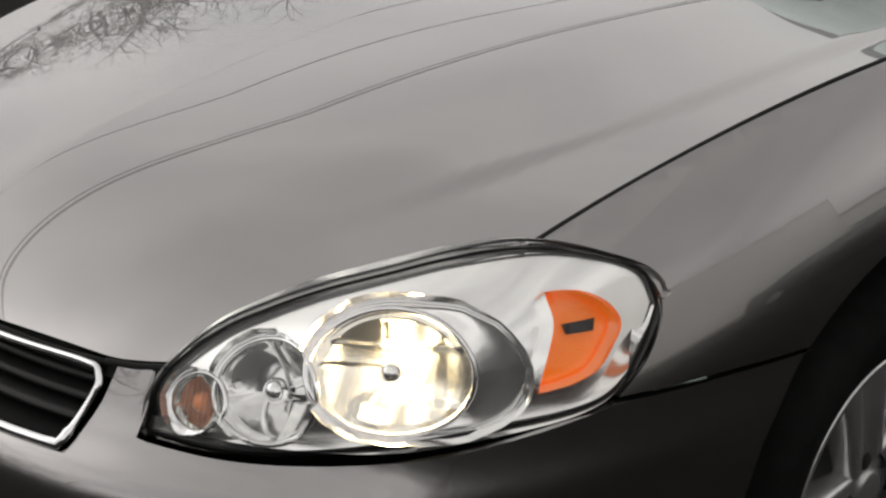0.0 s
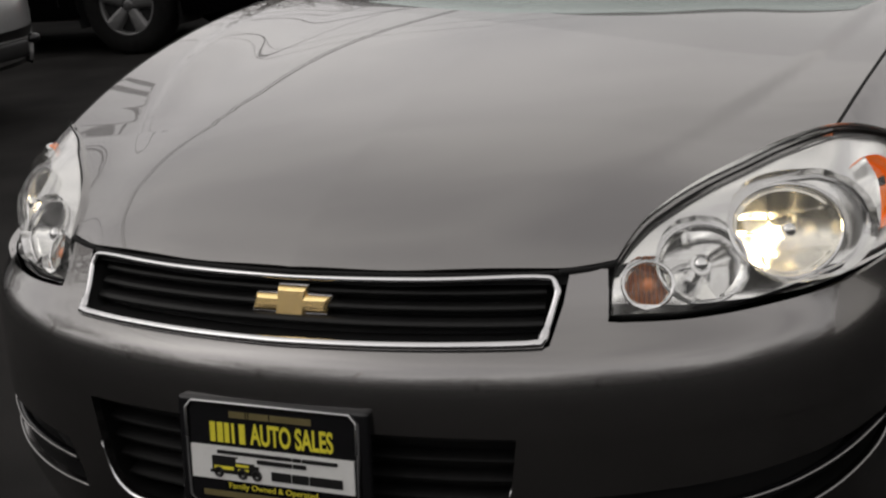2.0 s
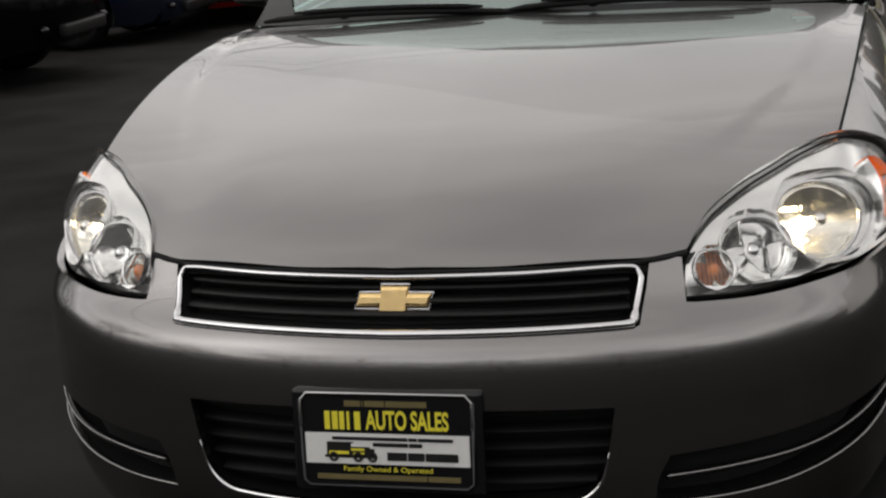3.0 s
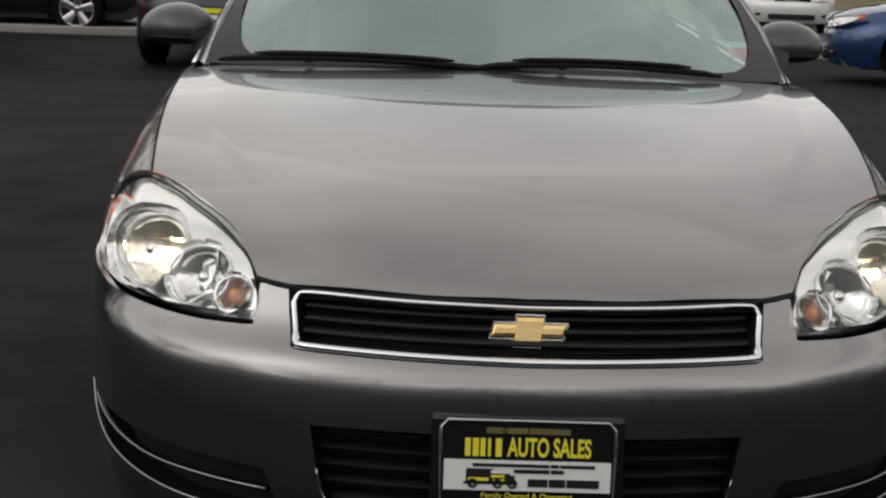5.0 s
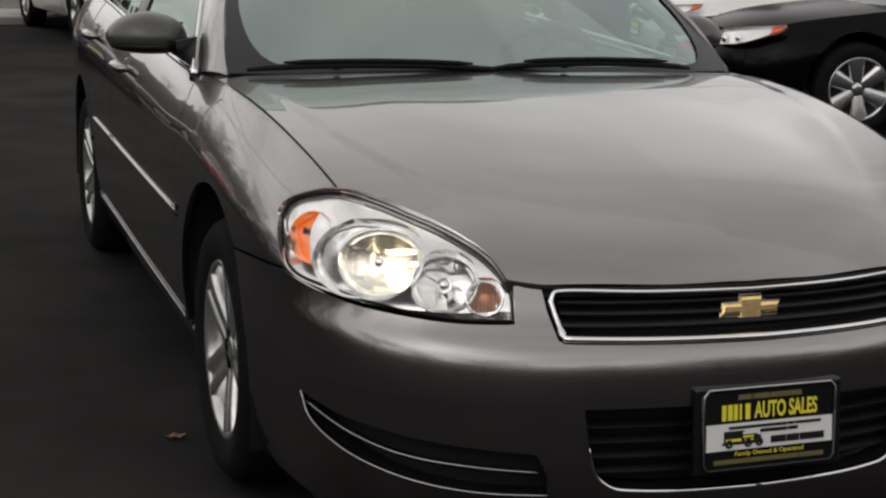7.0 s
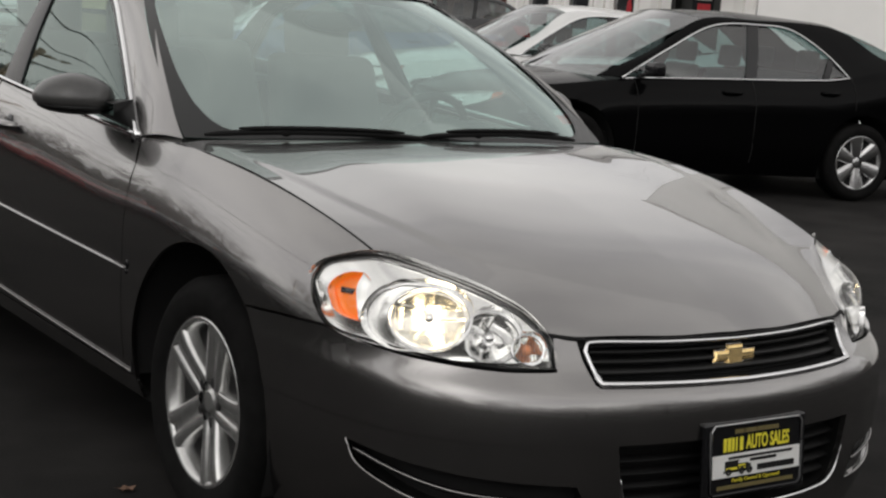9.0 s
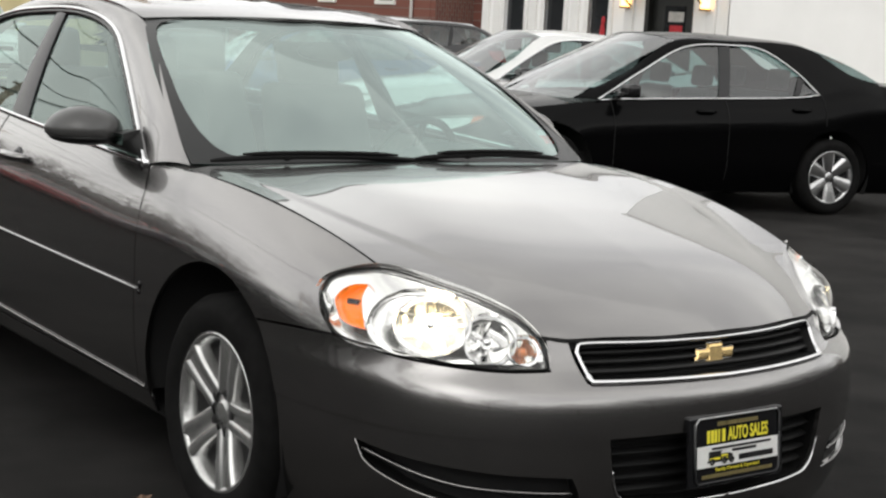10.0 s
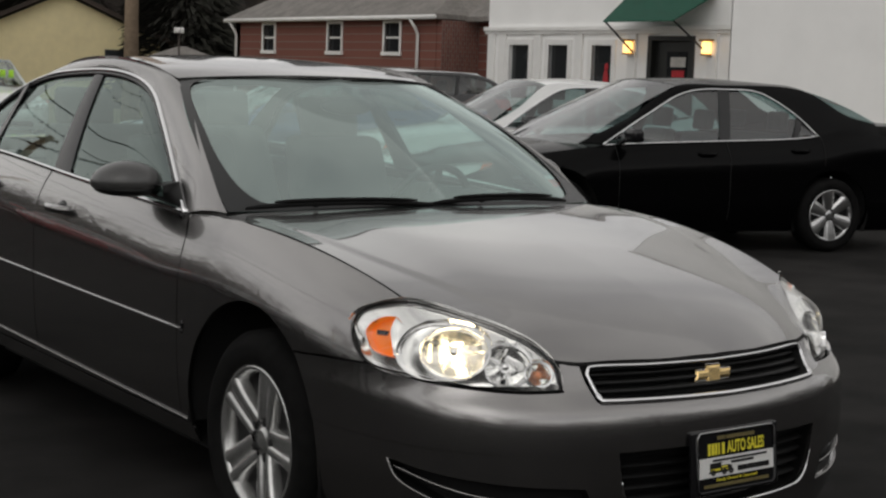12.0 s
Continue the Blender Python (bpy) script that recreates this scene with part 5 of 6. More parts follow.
def parked_car(name, label, category, body, at, heading, L=4.8, half=0.905, H=1.46, kind="sedan", bright=True, rims=SATIN, spokes=7, style="single", plate_sign=True, deck=0.0, front=0.95, base=2.776, rear=0.0, glass_end=0.0, valance=0.0, rake=0.0):
    """A parked car with its front wheel on the near side at the given place; heading is the way it points."""
    ang = math.atan2(heading[0], -heading[1])
    rot = Matrix.Rotation(ang, 4, "Z")
    near = rot @ Vector((at[2] * (half - 0.03), front, 0))
    top = thing(name, label, category, Matrix.Translation((at[0] - near.x, at[1] - near.y, 0)) @ rot, "parked cars")
    k, tall = half / 0.905, kind != "sedan"
    dz = 0.16 if tall else 0.0
    zt = curve([0.1, 0.22, 0.5, 1.0, 1.45, 2.2, 3.4, L - 0.8, L - 0.1], [0.66 + dz, 0.715 + dz, 0.80 + dz, 0.875 + dz, 0.93 + dz, 0.965 + dz, 1.015 + dz, 1.05 + dz + deck, 1.03 + dz + deck])
    xt = curve([0.1, 0.5, 1.0, 1.45, 2.2, 3.4, L - 0.8, L - 0.1], [k * q for q in (0.60, 0.71, 0.755, 0.785, 0.80, 0.79, 0.75, 0.62)])
    xm = curve([0.1, 0.2, 0.35, 0.6, 1.0, 2.4, 3.6, L - 0.5, L - 0.25, L - 0.1], [k * q for q in (0.66, 0.75, 0.835, 0.885, 0.905, 0.91, 0.90, 0.85, 0.77, 0.68)])
    under = 0.20 + dz * 0.5

    def skin(side, out=0.0):
        def f(y, z):
            t = np.clip((zt(y) - z) / 0.26, 0, 1)
            return side * (xt(y) + (xm(y) - xt(y)) * (1 - (1 - t) ** 2.2) - 0.5 * np.maximum(0, 0.42 - z) ** 1.3 + out), y, z
        return f

    wr, rr = (0.335, 0.230) if not tall else (0.37, 0.225)
    ys = (front, front + base)

    def arch(cy, r, a0, a1):
        return [(cy - r * math.cos(a), wr + 0.01 + r * math.sin(a)) for a in np.linspace(a0, a1, 26)]
    R = wr + 0.065
    low = -math.asin(min(0.9, (wr + 0.01 - under) / R))
    cut = [1.52, 2.62, 3.62]
    body_parts = []
    for side in (-1, 1):
        yy = np.linspace(L - 0.12, 0.12, 60)
        line = np.vstack([[(0.12, 0.30), (0.25, under)], arch(ys[0], R, low, math.pi - low), arch(ys[1], R, low, math.pi - low), [(L - 0.3, under), (L - 0.12, 0.35)], np.stack([yy, zt(yy)], 1)])
        body_parts.append(panel(skin(side), line, 0.06, 0.02, gap=0.0, flip=side < 0))
    hood = [[(x * float(xt(y)), y - 0.10 * (1 - x * x) * (1 - y / 1.45), float(zt(y)) + 0.055 * (1 - abs(x) ** 2.6)) for x in np.linspace(-1, 1, 17)] for y in np.linspace(0.14, 1.5 - rake, 14)]
    body_parts.append(sheet(hood))
    nose_rows = []
    for z, s in ((0.20, 0.10), (0.26, 0.03), (0.40, 0.0), (0.50, 0.0), (0.56, 0.015), (0.62, 0.05), (0.69, 0.09), (0.735, 0.14)):
        nose_rows.append([(x * float(xm(0.13)) * (1 - 0.4 * s), -0.02 + s * (1 - 0.4 * abs(x)) + 0.15 * abs(x) ** 3, z + dz * (0.5 + z * 0.6)) for x in np.linspace(-1, 1, 21)])
    body_parts.append(sheet(nose_rows, flip=False))
    tail_rows = [[(x * float(xm(L - 0.11)), L + 0.02 - s - 0.13 * abs(x) ** 3, z) for x in np.linspace(-1, 1, 17)] for z, s in ((0.24, 0.08), (0.40, 0.0), (0.62, 0.0), (0.80, 0.04), (0.98 + dz, 0.10), (1.06 + dz + deck, 0.14))]
    body_parts.append(sheet(tail_rows, flip=True))
    roof_end = 3.35 + rear if not tall else L - 0.55
    back = L - 0.85 + 0.7 * rear if not tall else L - 0.12
    trunk = [[(x * float(xt(y)), y, float(zt(y)) + 0.03 * (1 - abs(x) ** 2.6)) for x in np.linspace(-1, 1, 13)] for y in np.linspace(back - 0.05, L - 0.1, 6)]
    body_parts.append(sheet(trunk))
    shell = part("body", merged(*body_parts), body, top)
    if valance:
        part("bumper_valance", sheet([[(x, y - 0.012, z) for x, y, z in [tuple(a_ + (b_ - a_) * t for a_, b_ in zip(p, q)) for p, q in zip(nose_rows[0], nose_rows[2])]] for t in np.linspace(0, 1, 5)]), BLACK_PLASTIC, shell, "black lower half of the bumper")
        for side in (-1, 1):
            part("corner_valance", panel(skin(side, 0.007), rect(0.135, ys[0] - R + 0.02, under, valance), 0.06, 0.01, gap=0.0, flip=side < 0), BLACK_PLASTIC, shell)
    # openings between the panels
    for side in (-1, 1):
        for y in cut[:2 if tall else 3]:
            z0, z1 = (0.30 + dz * 0.5, float(zt(y))) if y < 3.5 else (0.78 + dz, float(zt(y)))
            part("door_gap", tube([tuple(float(q) for q in skin(side, 0.001)(y, z)) for z in np.linspace(z0, z1, 10)], 0.004, 5), VOID, shell)
        for y in (cut[1] - 0.22, cut[1] + 0.75):
            z = float(zt(y)) - 0.10
            part("handle", tube([tuple(float(q) for q in skin(side, o)(y + d, z)) for d, o in ((-0.09, 0.002), (-0.05, 0.028), (0.05, 0.028), (0.09, 0.002))], 0.014, 8), body, shell)
        for y in ys:
            part("arch_lining", sheet([[(side * x, y - (R + 0.012) * math.cos(a), wr + 0.01 + (R + 0.012) * math.sin(a)) for a in np.linspace(-0.4, math.pi + 0.4, 20)] for x in (half - 0.03, 0.5)]), VOID, shell)
    part("underside", block(-half * 0.85, half * 0.85, 0.35, L - 0.3, under - 0.02, under + 0.12, 0.02), VOID, shell)
    # cabin
    P_in = [(0.74 * k, 1.42 - rake, 0.945 + dz), (0.66 * k, 1.85 - 0.6 * rake, 1.17 + dz * 0.9), (0.585 * k, 2.20, H - 0.07), (0.585 * k, 2.7, H - 0.045), (0.58 * k, roof_end, H - 0.075), (0.66 * k, (roof_end + back) / 2 + 0.05, 1.24 + dz * 0.8), (0.70 * k, back, 1.06 + dz + deck)]
    P_out = [(0.80 * k, 1.62 - rake, 0.95 + dz - 0.06 * rake), (0.72 * k, 2.0 - 0.7 * rake, 1.19 + dz * 0.9), (0.64 * k, 2.35 - 0.3 * rake, H - 0.12), (0.615 * k, 2.75, H - 0.085), (0.63 * k, roof_end - 0.02, H - 0.125), (0.71 * k, (roof_end + back) / 2 - 0.08, 1.23 + dz * 0.8), (0.77 * k, back - 0.2, 1.055 + dz + deck * 0.8)]
    tail = back - 0.2
    if glass_end:
        # a broad rear pillar behind a short side window
        tail = glass_end
        P_out[4:] = [(0.625 * k, tail - 0.55, H - 0.105), (0.70 * k, tail - 0.22, 1.24 + dz), (0.785 * k, tail, float(zt(tail)))]
    rows = []
    for e in spline([p for p in P_in if 2.1 < p[1] <= roof_end + 0.01], 14):
        rows.append([(e[0] * x, e[1] - 0.06 * (1 - x * x) * (1 if e[1] < 2.5 else 0), e[2] + 0.055 * (1 - abs(x) ** 2.4)) for x in np.linspace(-1, 1, 15)])
    part("roof", sheet(rows, 0.015, flip=False), body, top)
    part("windshield", sheet(between([(x * 0.74 * k, 1.42 - rake - 0.12 * (1 - x * x), 0.95 + dz - 0.06 * rake) for x in np.linspace(-1, 1, 13)], [(x * 0.585 * k, 2.20 - 0.06 * (1 - x * x), H - 0.07 + 0.05 * (1 - abs(x) ** 2.4)) for x in np.linspace(-1, 1, 13)], 8, (0, -0.01, 0.02))), CAR_SCREEN, top, "pale reflecting windshield")
    part("rear_window", sheet(between([(x * 0.58 * k, roof_end, H - 0.075 + 0.05 * (1 - abs(x) ** 2.4)) for x in np.linspace(-1, 1, 13)], [(x * 0.70 * k, back, 1.065 + dz + deck) for x in np.linspace(-1, 1, 13)], 8, (0, 0.02, 0.02))), CAR_GLASS, top)
    for side in (-1, 1):
        a, b = spline(P_in, 50) * [side, 1, 1], spline(P_out, 50) * [side, 1, 1]
        part("pillar", sheet(between(a, b, 5, (side * 0.004, 0, 0.008)), 0.012, flip=side > 0), body, top)
        if bright:
            part("window_strip", tube(b + [side * 0.004, 0, 0], 0.009, 6), CHROME, top, "chrome strip round the side windows")
            part("belt_strip", tube([(side * (float(xt(y)) + 0.005), y, float(zt(y)) + 0.006) for y in np.linspace(1.62 - rake, tail, 20)], 0.008, 6), CHROME, top, "chrome strip under the side windows")
        yy = np.linspace(1.64 - rake, tail - 0.02, 30)
        lowr = np.array([(side * (float(xt(y)) - 0.012), y, float(zt(y))) for y in yy])
        ab = np.abs(b)
        upr = np.array([(side * (np.interp(y, ab[:, 1], ab[:, 0]) - 0.012), y, max(float(zt(y)) + 0.002, np.interp(y, ab[:, 1], ab[:, 2]))) for y in yy])
        part("side_window", sheet(between(lowr, upr, 8, (side * 0.012, 0, 0)), flip=side < 0), CAR_GLASS, top)
        for y, w in ((cut[1] + 0.02, 0.055), ((glass_end - 0.27) if glass_end else (cut[2] - 0.05), 0.03)):
            i = int(np.argmin(np.abs(yy - y)))
            p, q = lowr[i], upr[min(len(yy) - 1, i + 1)]
            rows = [[tuple(p + (q - p) * t + np.array([side * 0.016 * (0.6 + math.sin(math.pi * t)), d, 0])) for t in np.linspace(0, 1, 6)] for d in (-w, w)]
            part("window_post", sheet(rows, 0.02, flip=side > 0), GLOSS_BLACK, top)
        bm = block(side * (half + 0.05) - 0.10, side * (half + 0.05) + 0.10, 1.775 - rake, 1.885 - rake, 0.965 + dz, 1.085 + dz, 0.045, 4)
        mir = part("door_mirror", bm, body if kind != "sedan" or not bright else GLOSS_BLACK, top)
        part("mirror_arm", tube([(side * (half - 0.12), 1.78 - rake, 0.965 + dz), (side * (half + 0.0), 1.82 - rake, 0.99 + dz)], 0.025, 8), GLOSS_BLACK, mir)
        # headlamp: wraps the corner, amber at its outer end
        hl = [[(side * k * x, y - 0.012, z + dz * 1.0) for x, y, z in spline(row, 14)] for row in (
            [(0.36, 0.07, 0.70), (0.52, 0.10, 0.725), (0.66, 0.20, 0.745), (0.79, 0.42, 0.765)], [(0.36, 0.035, 0.655), (0.54, 0.06, 0.66), (0.70, 0.16, 0.685), (0.805, 0.40, 0.75)], [(0.38, 0.035, 0.61), (0.56, 0.05, 0.615), (0.72, 0.14, 0.64), (0.815, 0.38, 0.735)])]
        lamp = part("headlight", sheet(hl, 0.02, flip=side < 0), LAMP_CHROME, top, "clear headlight")
        for u in (3, 6):
            c = (np.array(hl[1][u])) + [0, -0.008, 0]
            part("lamp_bowl", ellipsoid(c, (0.05, 0.02, 0.035), seg=12), CHROME, lamp)
        am = [[tuple(np.array(q) + [side * 0.006, -0.006, 0]) for q in r[11:]] for r in hl]
        part("amber_end", sheet(am, 0.004, flip=side < 0), AMBER_LENS, lamp, "amber corner")
        part("tail_light", sheet([[(side * k * x, y, z + dz) for x, y, z in spline(r, 8)] for r in ([(0.50, L - 0.04, 0.97), (0.66, L - 0.12, 0.98), (0.80, L - 0.42, 0.97)], [(0.50, L + 0.015, 0.80), (0.68, L - 0.10, 0.80), (0.84, L - 0.34, 0.84)])], 0.02, flip=side > 0), RED_LENS, top, "red tail light")
        for y in ys:
            road_wheel(top, side * (half - 0.02), y, side, "alloy wheel with a black tyre", r=wr, rim_r=rr, spokes=spokes, metal=rims, style=style)
    # nose: grille bars, intake, plate
    gr = part("grille", block(-0.33, 0.33, -0.008, 0.10, 0.585 + dz, 0.665 + dz, 0.02), GLOSS_BLACK, top, "dark grille")
    for z in (0.60, 0.622, 0.644):
        part("grille_bar", tube([(x, -0.012 + 0.05 * (x / 0.33) ** 2 * 0.3 + (z - 0.58) * 0.4, z + dz) for x in np.linspace(-0.33, 0.33, 9)], 0.007, 6), CHROME, gr)
    part("intake", block(-0.42, 0.42, -0.028, 0.05, 0.26 + dz * 0.6, 0.36 + dz * 0.6, 0.02), BLACK_PLASTIC, top, "dark lower intake")
    for side in (-1, 1):
        part("fog_lamp", ellipsoid((side * 0.60, 0.065, 0.34 + dz * 0.6), (0.06, 0.03, 0.03), seg=12), GLOSS_BLACK, top)
    if plate_sign:
        pl = part("plate", block(-0.155, 0.155, -0.045, -0.03, 0.42 + dz * 0.6, 0.575 + dz * 0.6, 0.005), GLOSS_BLACK, top, "black plate with a yellow and white dealer sign")
        part("printed_band", block(-0.13, 0.13, -0.048, -0.044, 0.50 + dz * 0.6, 0.55 + dz * 0.6), YELLOW, pl, smooth=False)
        part("printed_band", block(-0.145, 0.145, -0.048, -0.044, 0.44 + dz * 0.6, 0.485 + dz * 0.6), WHITE_PRINT, pl, smooth=False)
    # seats
    for cx, cy, w in ((-0.36, 2.45, 0.48), (0.36, 2.45, 0.48), (0, 3.25, 1.2)):
        bm = cushion(w, 0.14, 0.60, 0.3, 0.05)
        bm.transform(Matrix.Translation((cx, cy, 0.45 + dz)))
        seat = part("seat", bm, DARK_SEAT, top, "dark seat back")
        for hx in ((cx,) if w < 1 else (-0.35, 0.35)):
            bm = cushion(0.26, 0.09, 0.18, 0.1, 0.04)
            bm.transform(Matrix.Translation((hx, cy + 0.20, 1.07 + dz)))
            part("headrest", bm, DARK_SEAT, seat)
    part("dashboard", block(-0.72, 0.72, 1.45, 1.85, 0.80 + dz, 0.955 + dz, 0.03), DASH, top)
    part("cabin_floor", block(-0.75, 0.75, 1.3, back, under + 0.1, 0.50 + dz, 0.02), VOID, top)
    return top


DULL_RIM = material("dull_grey_rim", (0.16, 0.16, 0.16), 0.45, 0.7, var=0.1, scale=40)
HEAD = (-0.966, 0.25)
BLACK_PAINT = material("black_paint", (0.0018, 0.0018, 0.002), 0.2, 0.0, 0.10, 0.03, spec=0.05, var=0.1, scale=600)
SILVER_PAINT = paint("silver_paint", (0.80, 0.80, 0.79), 0.35, 0.32)
SLATE_PAINT = paint("pale_grey_paint", (0.34, 0.34, 0.34), 0.35, 0.32)
BLUE_PAINT = paint("blue_paint", (0.018, 0.055, 0.16), 0.55, 0.3)
NAVY_PAINT = paint("navy_paint", (0.006, 0.010, 0.026), 0.3, 0.3)
RED_PAINT = paint("red_paint", (0.36, 0.008, 0.012), 0.2, 0.3)
WHITE_PAINT = paint("white_paint", (0.72, 0.72, 0.70), 0.0, 0.35)
GREY_PAINT = paint("charcoal_paint", (0.014, 0.014, 0.015), 0.4, 0.3)
# at: place of the front wheel on the side named by the third number
parked_car("black_sedan", "glossy black sedan with chrome window trim on dark asphalt", "car", BLACK_PAINT, (5.015, 6.521, 1), HEAD, L=5.0, H=1.52, deck=0.10, rear=0.22, spokes=6, glass_end=3.60, rake=0.22)
parked_car("silver_sedan", "silver sedan parked beside a black one", "car", SILVER_PAINT, (6.07, 9.47, 1), HEAD, H=1.48, deck=0.05)
parked_car("blue_sedan", "dark blue sedan parked on asphalt", "car", BLUE_PAINT, (5.38, 13.25, 1), (-0.97, 0.24), bright=False, spokes=5, plate_sign=False)
parked_car("navy_suv", "navy blue suv with a dealer plate facing the lot", "car", NAVY_PAINT, (-1.19, 13.4, 1), (-0.06, -1.0), L=4.6, half=0.88, H=1.70, kind="suv", bright=False, spokes=5)
parked_car("red_sedan", "bright red sedan parked on asphalt", "car", RED_PAINT, (-4.40, 12.9, 1), (0.45, -0.89), bright=False, spokes=5, plate_sign=False)
parked_car("black_suv", "black suv in the shade of the lot edge", "car", BLACK_PAINT, (-5.62, 7.29, -1), (1.0, 0.09), L=4.7, half=0.90, H=1.72, kind="suv", bright=False, rims=DULL_RIM, spokes=5, plate_sign=False)
parked_car("grey_suv", "pale grey suv with a black lower bumper on dark asphalt", "car", SLATE_PAINT, (-5.4, 3.5, -1), (1.0, 0.09), L=4.6, half=0.90, H=1.70, kind="suv", bright=False, rims=DULL_RIM, spokes=5, plate_sign=False, valance=0.46)
parked_car("dark_blue_sedan", "dark blue sedan behind a black suv", "car", NAVY_PAINT, (-5.85, 10.15, -1), (1.0, 0.06), bright=False, spokes=5, plate_sign=False)
parked_car("white_van", "white people carrier parked near the street", "car", WHITE_PAINT, (2.3, 14.9, 1), (0.1, -1.0), L=4.9, half=0.95, H=1.78, kind="suv", bright=False, spokes=5, plate_sign=False)
parked_car("charcoal_suv", "charcoal suv with a pale roof rail", "car", GREY_PAINT, (8.4, 16.3, 1), HEAD, L=4.6, half=0.93, H=1.57, kind="suv", bright=False, spokes=5, plate_sign=False)
pale = parked_car("pale_sedan", "pale silver sedan with green price writing on its windshield", "car", SILVER_PAINT, (7.95, 25.2, 1), (-0.1, -0.99), L=4.6, half=0.9, H=1.54, bright=False, spokes=5, plate_sign=False)
PRICE = material("green_window_paint", (0.42, 0.75, 0.04), 0.6, var=0.1, scale=30)
for i, w in enumerate((0.10, 0.06, 0.12, 0.05, 0.11, 0.10)):
    bar = block(-0.45 + 0.17 * i, -0.45 + 0.17 * i + w, 1.66, 1.68, 1.14, 1.30, 0.005)
    ob = part("windshield_writing", bar, PRICE, pale, "green writing drawn as plain bars")
parked_car("charcoal_sedan", "charcoal sedan standing along the kerb", "car", GREY_PAINT, (-4.5, 17.75, -1), (1.0, 0.02), bright=False, spokes=5, plate_sign=False)

# ---- buildings ----
WHITE_WALL = material("white_painted_wall", (0.89, 0.885, 0.87), 0.8, var=0.04, scale=1.5, bump=0.15, bump_scale=30)
WHITE_TRIM = material("white_trim", (0.80, 0.79, 0.77), 0.55, var=0.04, scale=6)
PANE = material("dark_window_pane", (0.02, 0.022, 0.024), 0.08, spec=0.7, var=0.3, scale=2)
GREEN_CLOTH = material("green_awning_cloth", (0.006, 0.075, 0.045), 0.8, var=0.15, scale=6, bump=0.2, bump_scale=200)
BLACK_DOOR = material("black_door_paint", (0.012, 0.013, 0.012), 0.35, var=0.2, scale=10)
BRASS = material("brass", (0.45, 0.27, 0.10), 0.3, 1.0, var=0.1, scale=30)
LIT = material("lit_lantern", (1.0, 0.8, 0.5), 0.4, emit=(1.0, 0.55, 0.16), power=2.2)
SHINGLE = material("grey_brown_shingles", (0.20, 0.185, 0.17), 0.9, var=0.25, scale=14, bump=0.4, bump_scale=30)
YELLOW_WALL = material("pale_yellow_siding", (0.80, 0.69, 0.40), 0.75, var=0.06, scale=3)
DARK_ROOF = material("dark_brown_roof", (0.045, 0.032, 0.025), 0.85, var=0.3, scale=8, bump=0.3, bump_scale=40)
CONCRETE = material("worn_concrete", (0.34, 0.325, 0.30), 0.85, var=0.14, scale=4, bump=0.2, bump_scale=60)
RED_CLOTH = material("red_cloth", (0.45, 0.02, 0.03), 0.7, var=0.2, scale=20)
POLE_WOOD = material("weathered_pole_wood", (0.36, 0.27, 0.19), 0.85, var=0.22, scale=12, bump=0.5, bump_scale=30)
BARK = material("dark_bark", (0.055, 0.045, 0.038), 0.9, var=0.35, scale=14, bump=0.6, bump_scale=25)
TWIGS = material("grey_twigs", (0.175, 0.175, 0.175), 0.9, var=0.3, scale=3)
NEEDLES = material("evergreen_needles", (0.030, 0.030, 0.020), 0.85, color_b=(0.014, 0.013, 0.010), scale=5)
WIRE = material("black_cable", (0.01, 0.01, 0.01), 0.6, var=0.2, scale=5)
GRASS = material("dull_winter_grass", (0.16, 0.14, 0.07), 0.9, var=0.25, scale=3, bump=0.4, bump_scale=50)

BRICK = bpy.data.materials.new("red_brown_brick")
BRICK.use_nodes = True
bn, bl_ = BRICK.node_tree.nodes, BRICK.node_tree.links
b_tex, b_co, b_map, b_bump = bn.new("ShaderNodeTexBrick"), bn.new("ShaderNodeTexCoord"), bn.new("ShaderNodeMapping"), bn.new("ShaderNodeBump")
b_map.inputs["Rotation"].default_value = (radians(90), 0, radians(90))
b_tex.inputs["Scale"].default_value = 1.0
b_tex.inputs["Brick Width"].default_value, b_tex.inputs["Row Height"].default_value, b_tex.inputs["Mortar Size"].default_value = 0.21, 0.075, 0.010
b_tex.inputs["Color1"].default_value, b_tex.inputs["Color2"].default_value, b_tex.inputs["Mortar"].default_value = (0.21, 0.078, 0.056, 1), (0.15, 0.055, 0.042, 1), (0.20, 0.17, 0.15, 1)
bn["Principled BSDF"].inputs["Roughness"].default_value = 0.85
b_bump.inputs["Strength"].default_value = 0.4
bl_.new(b_co.outputs["Object"], b_map.inputs["Vector"])
bl_.new(b_map.outputs["Vector"], b_tex.inputs["Vector"])
bl_.new(b_tex.outputs["Color"], bn["Principled BSDF"].inputs["Base Color"])
bl_.new(b_tex.outputs["Fac"], b_bump.inputs["Height"])
bl_.new(b_bump.outputs["Normal"], bn["Principled BSDF"].inputs["Normal"])


def wall_x(x):
    """A wall that looks towards -x: (y, z) to a place."""
    return lambda y, z: (np.full(np.shape(y), x), y, z)


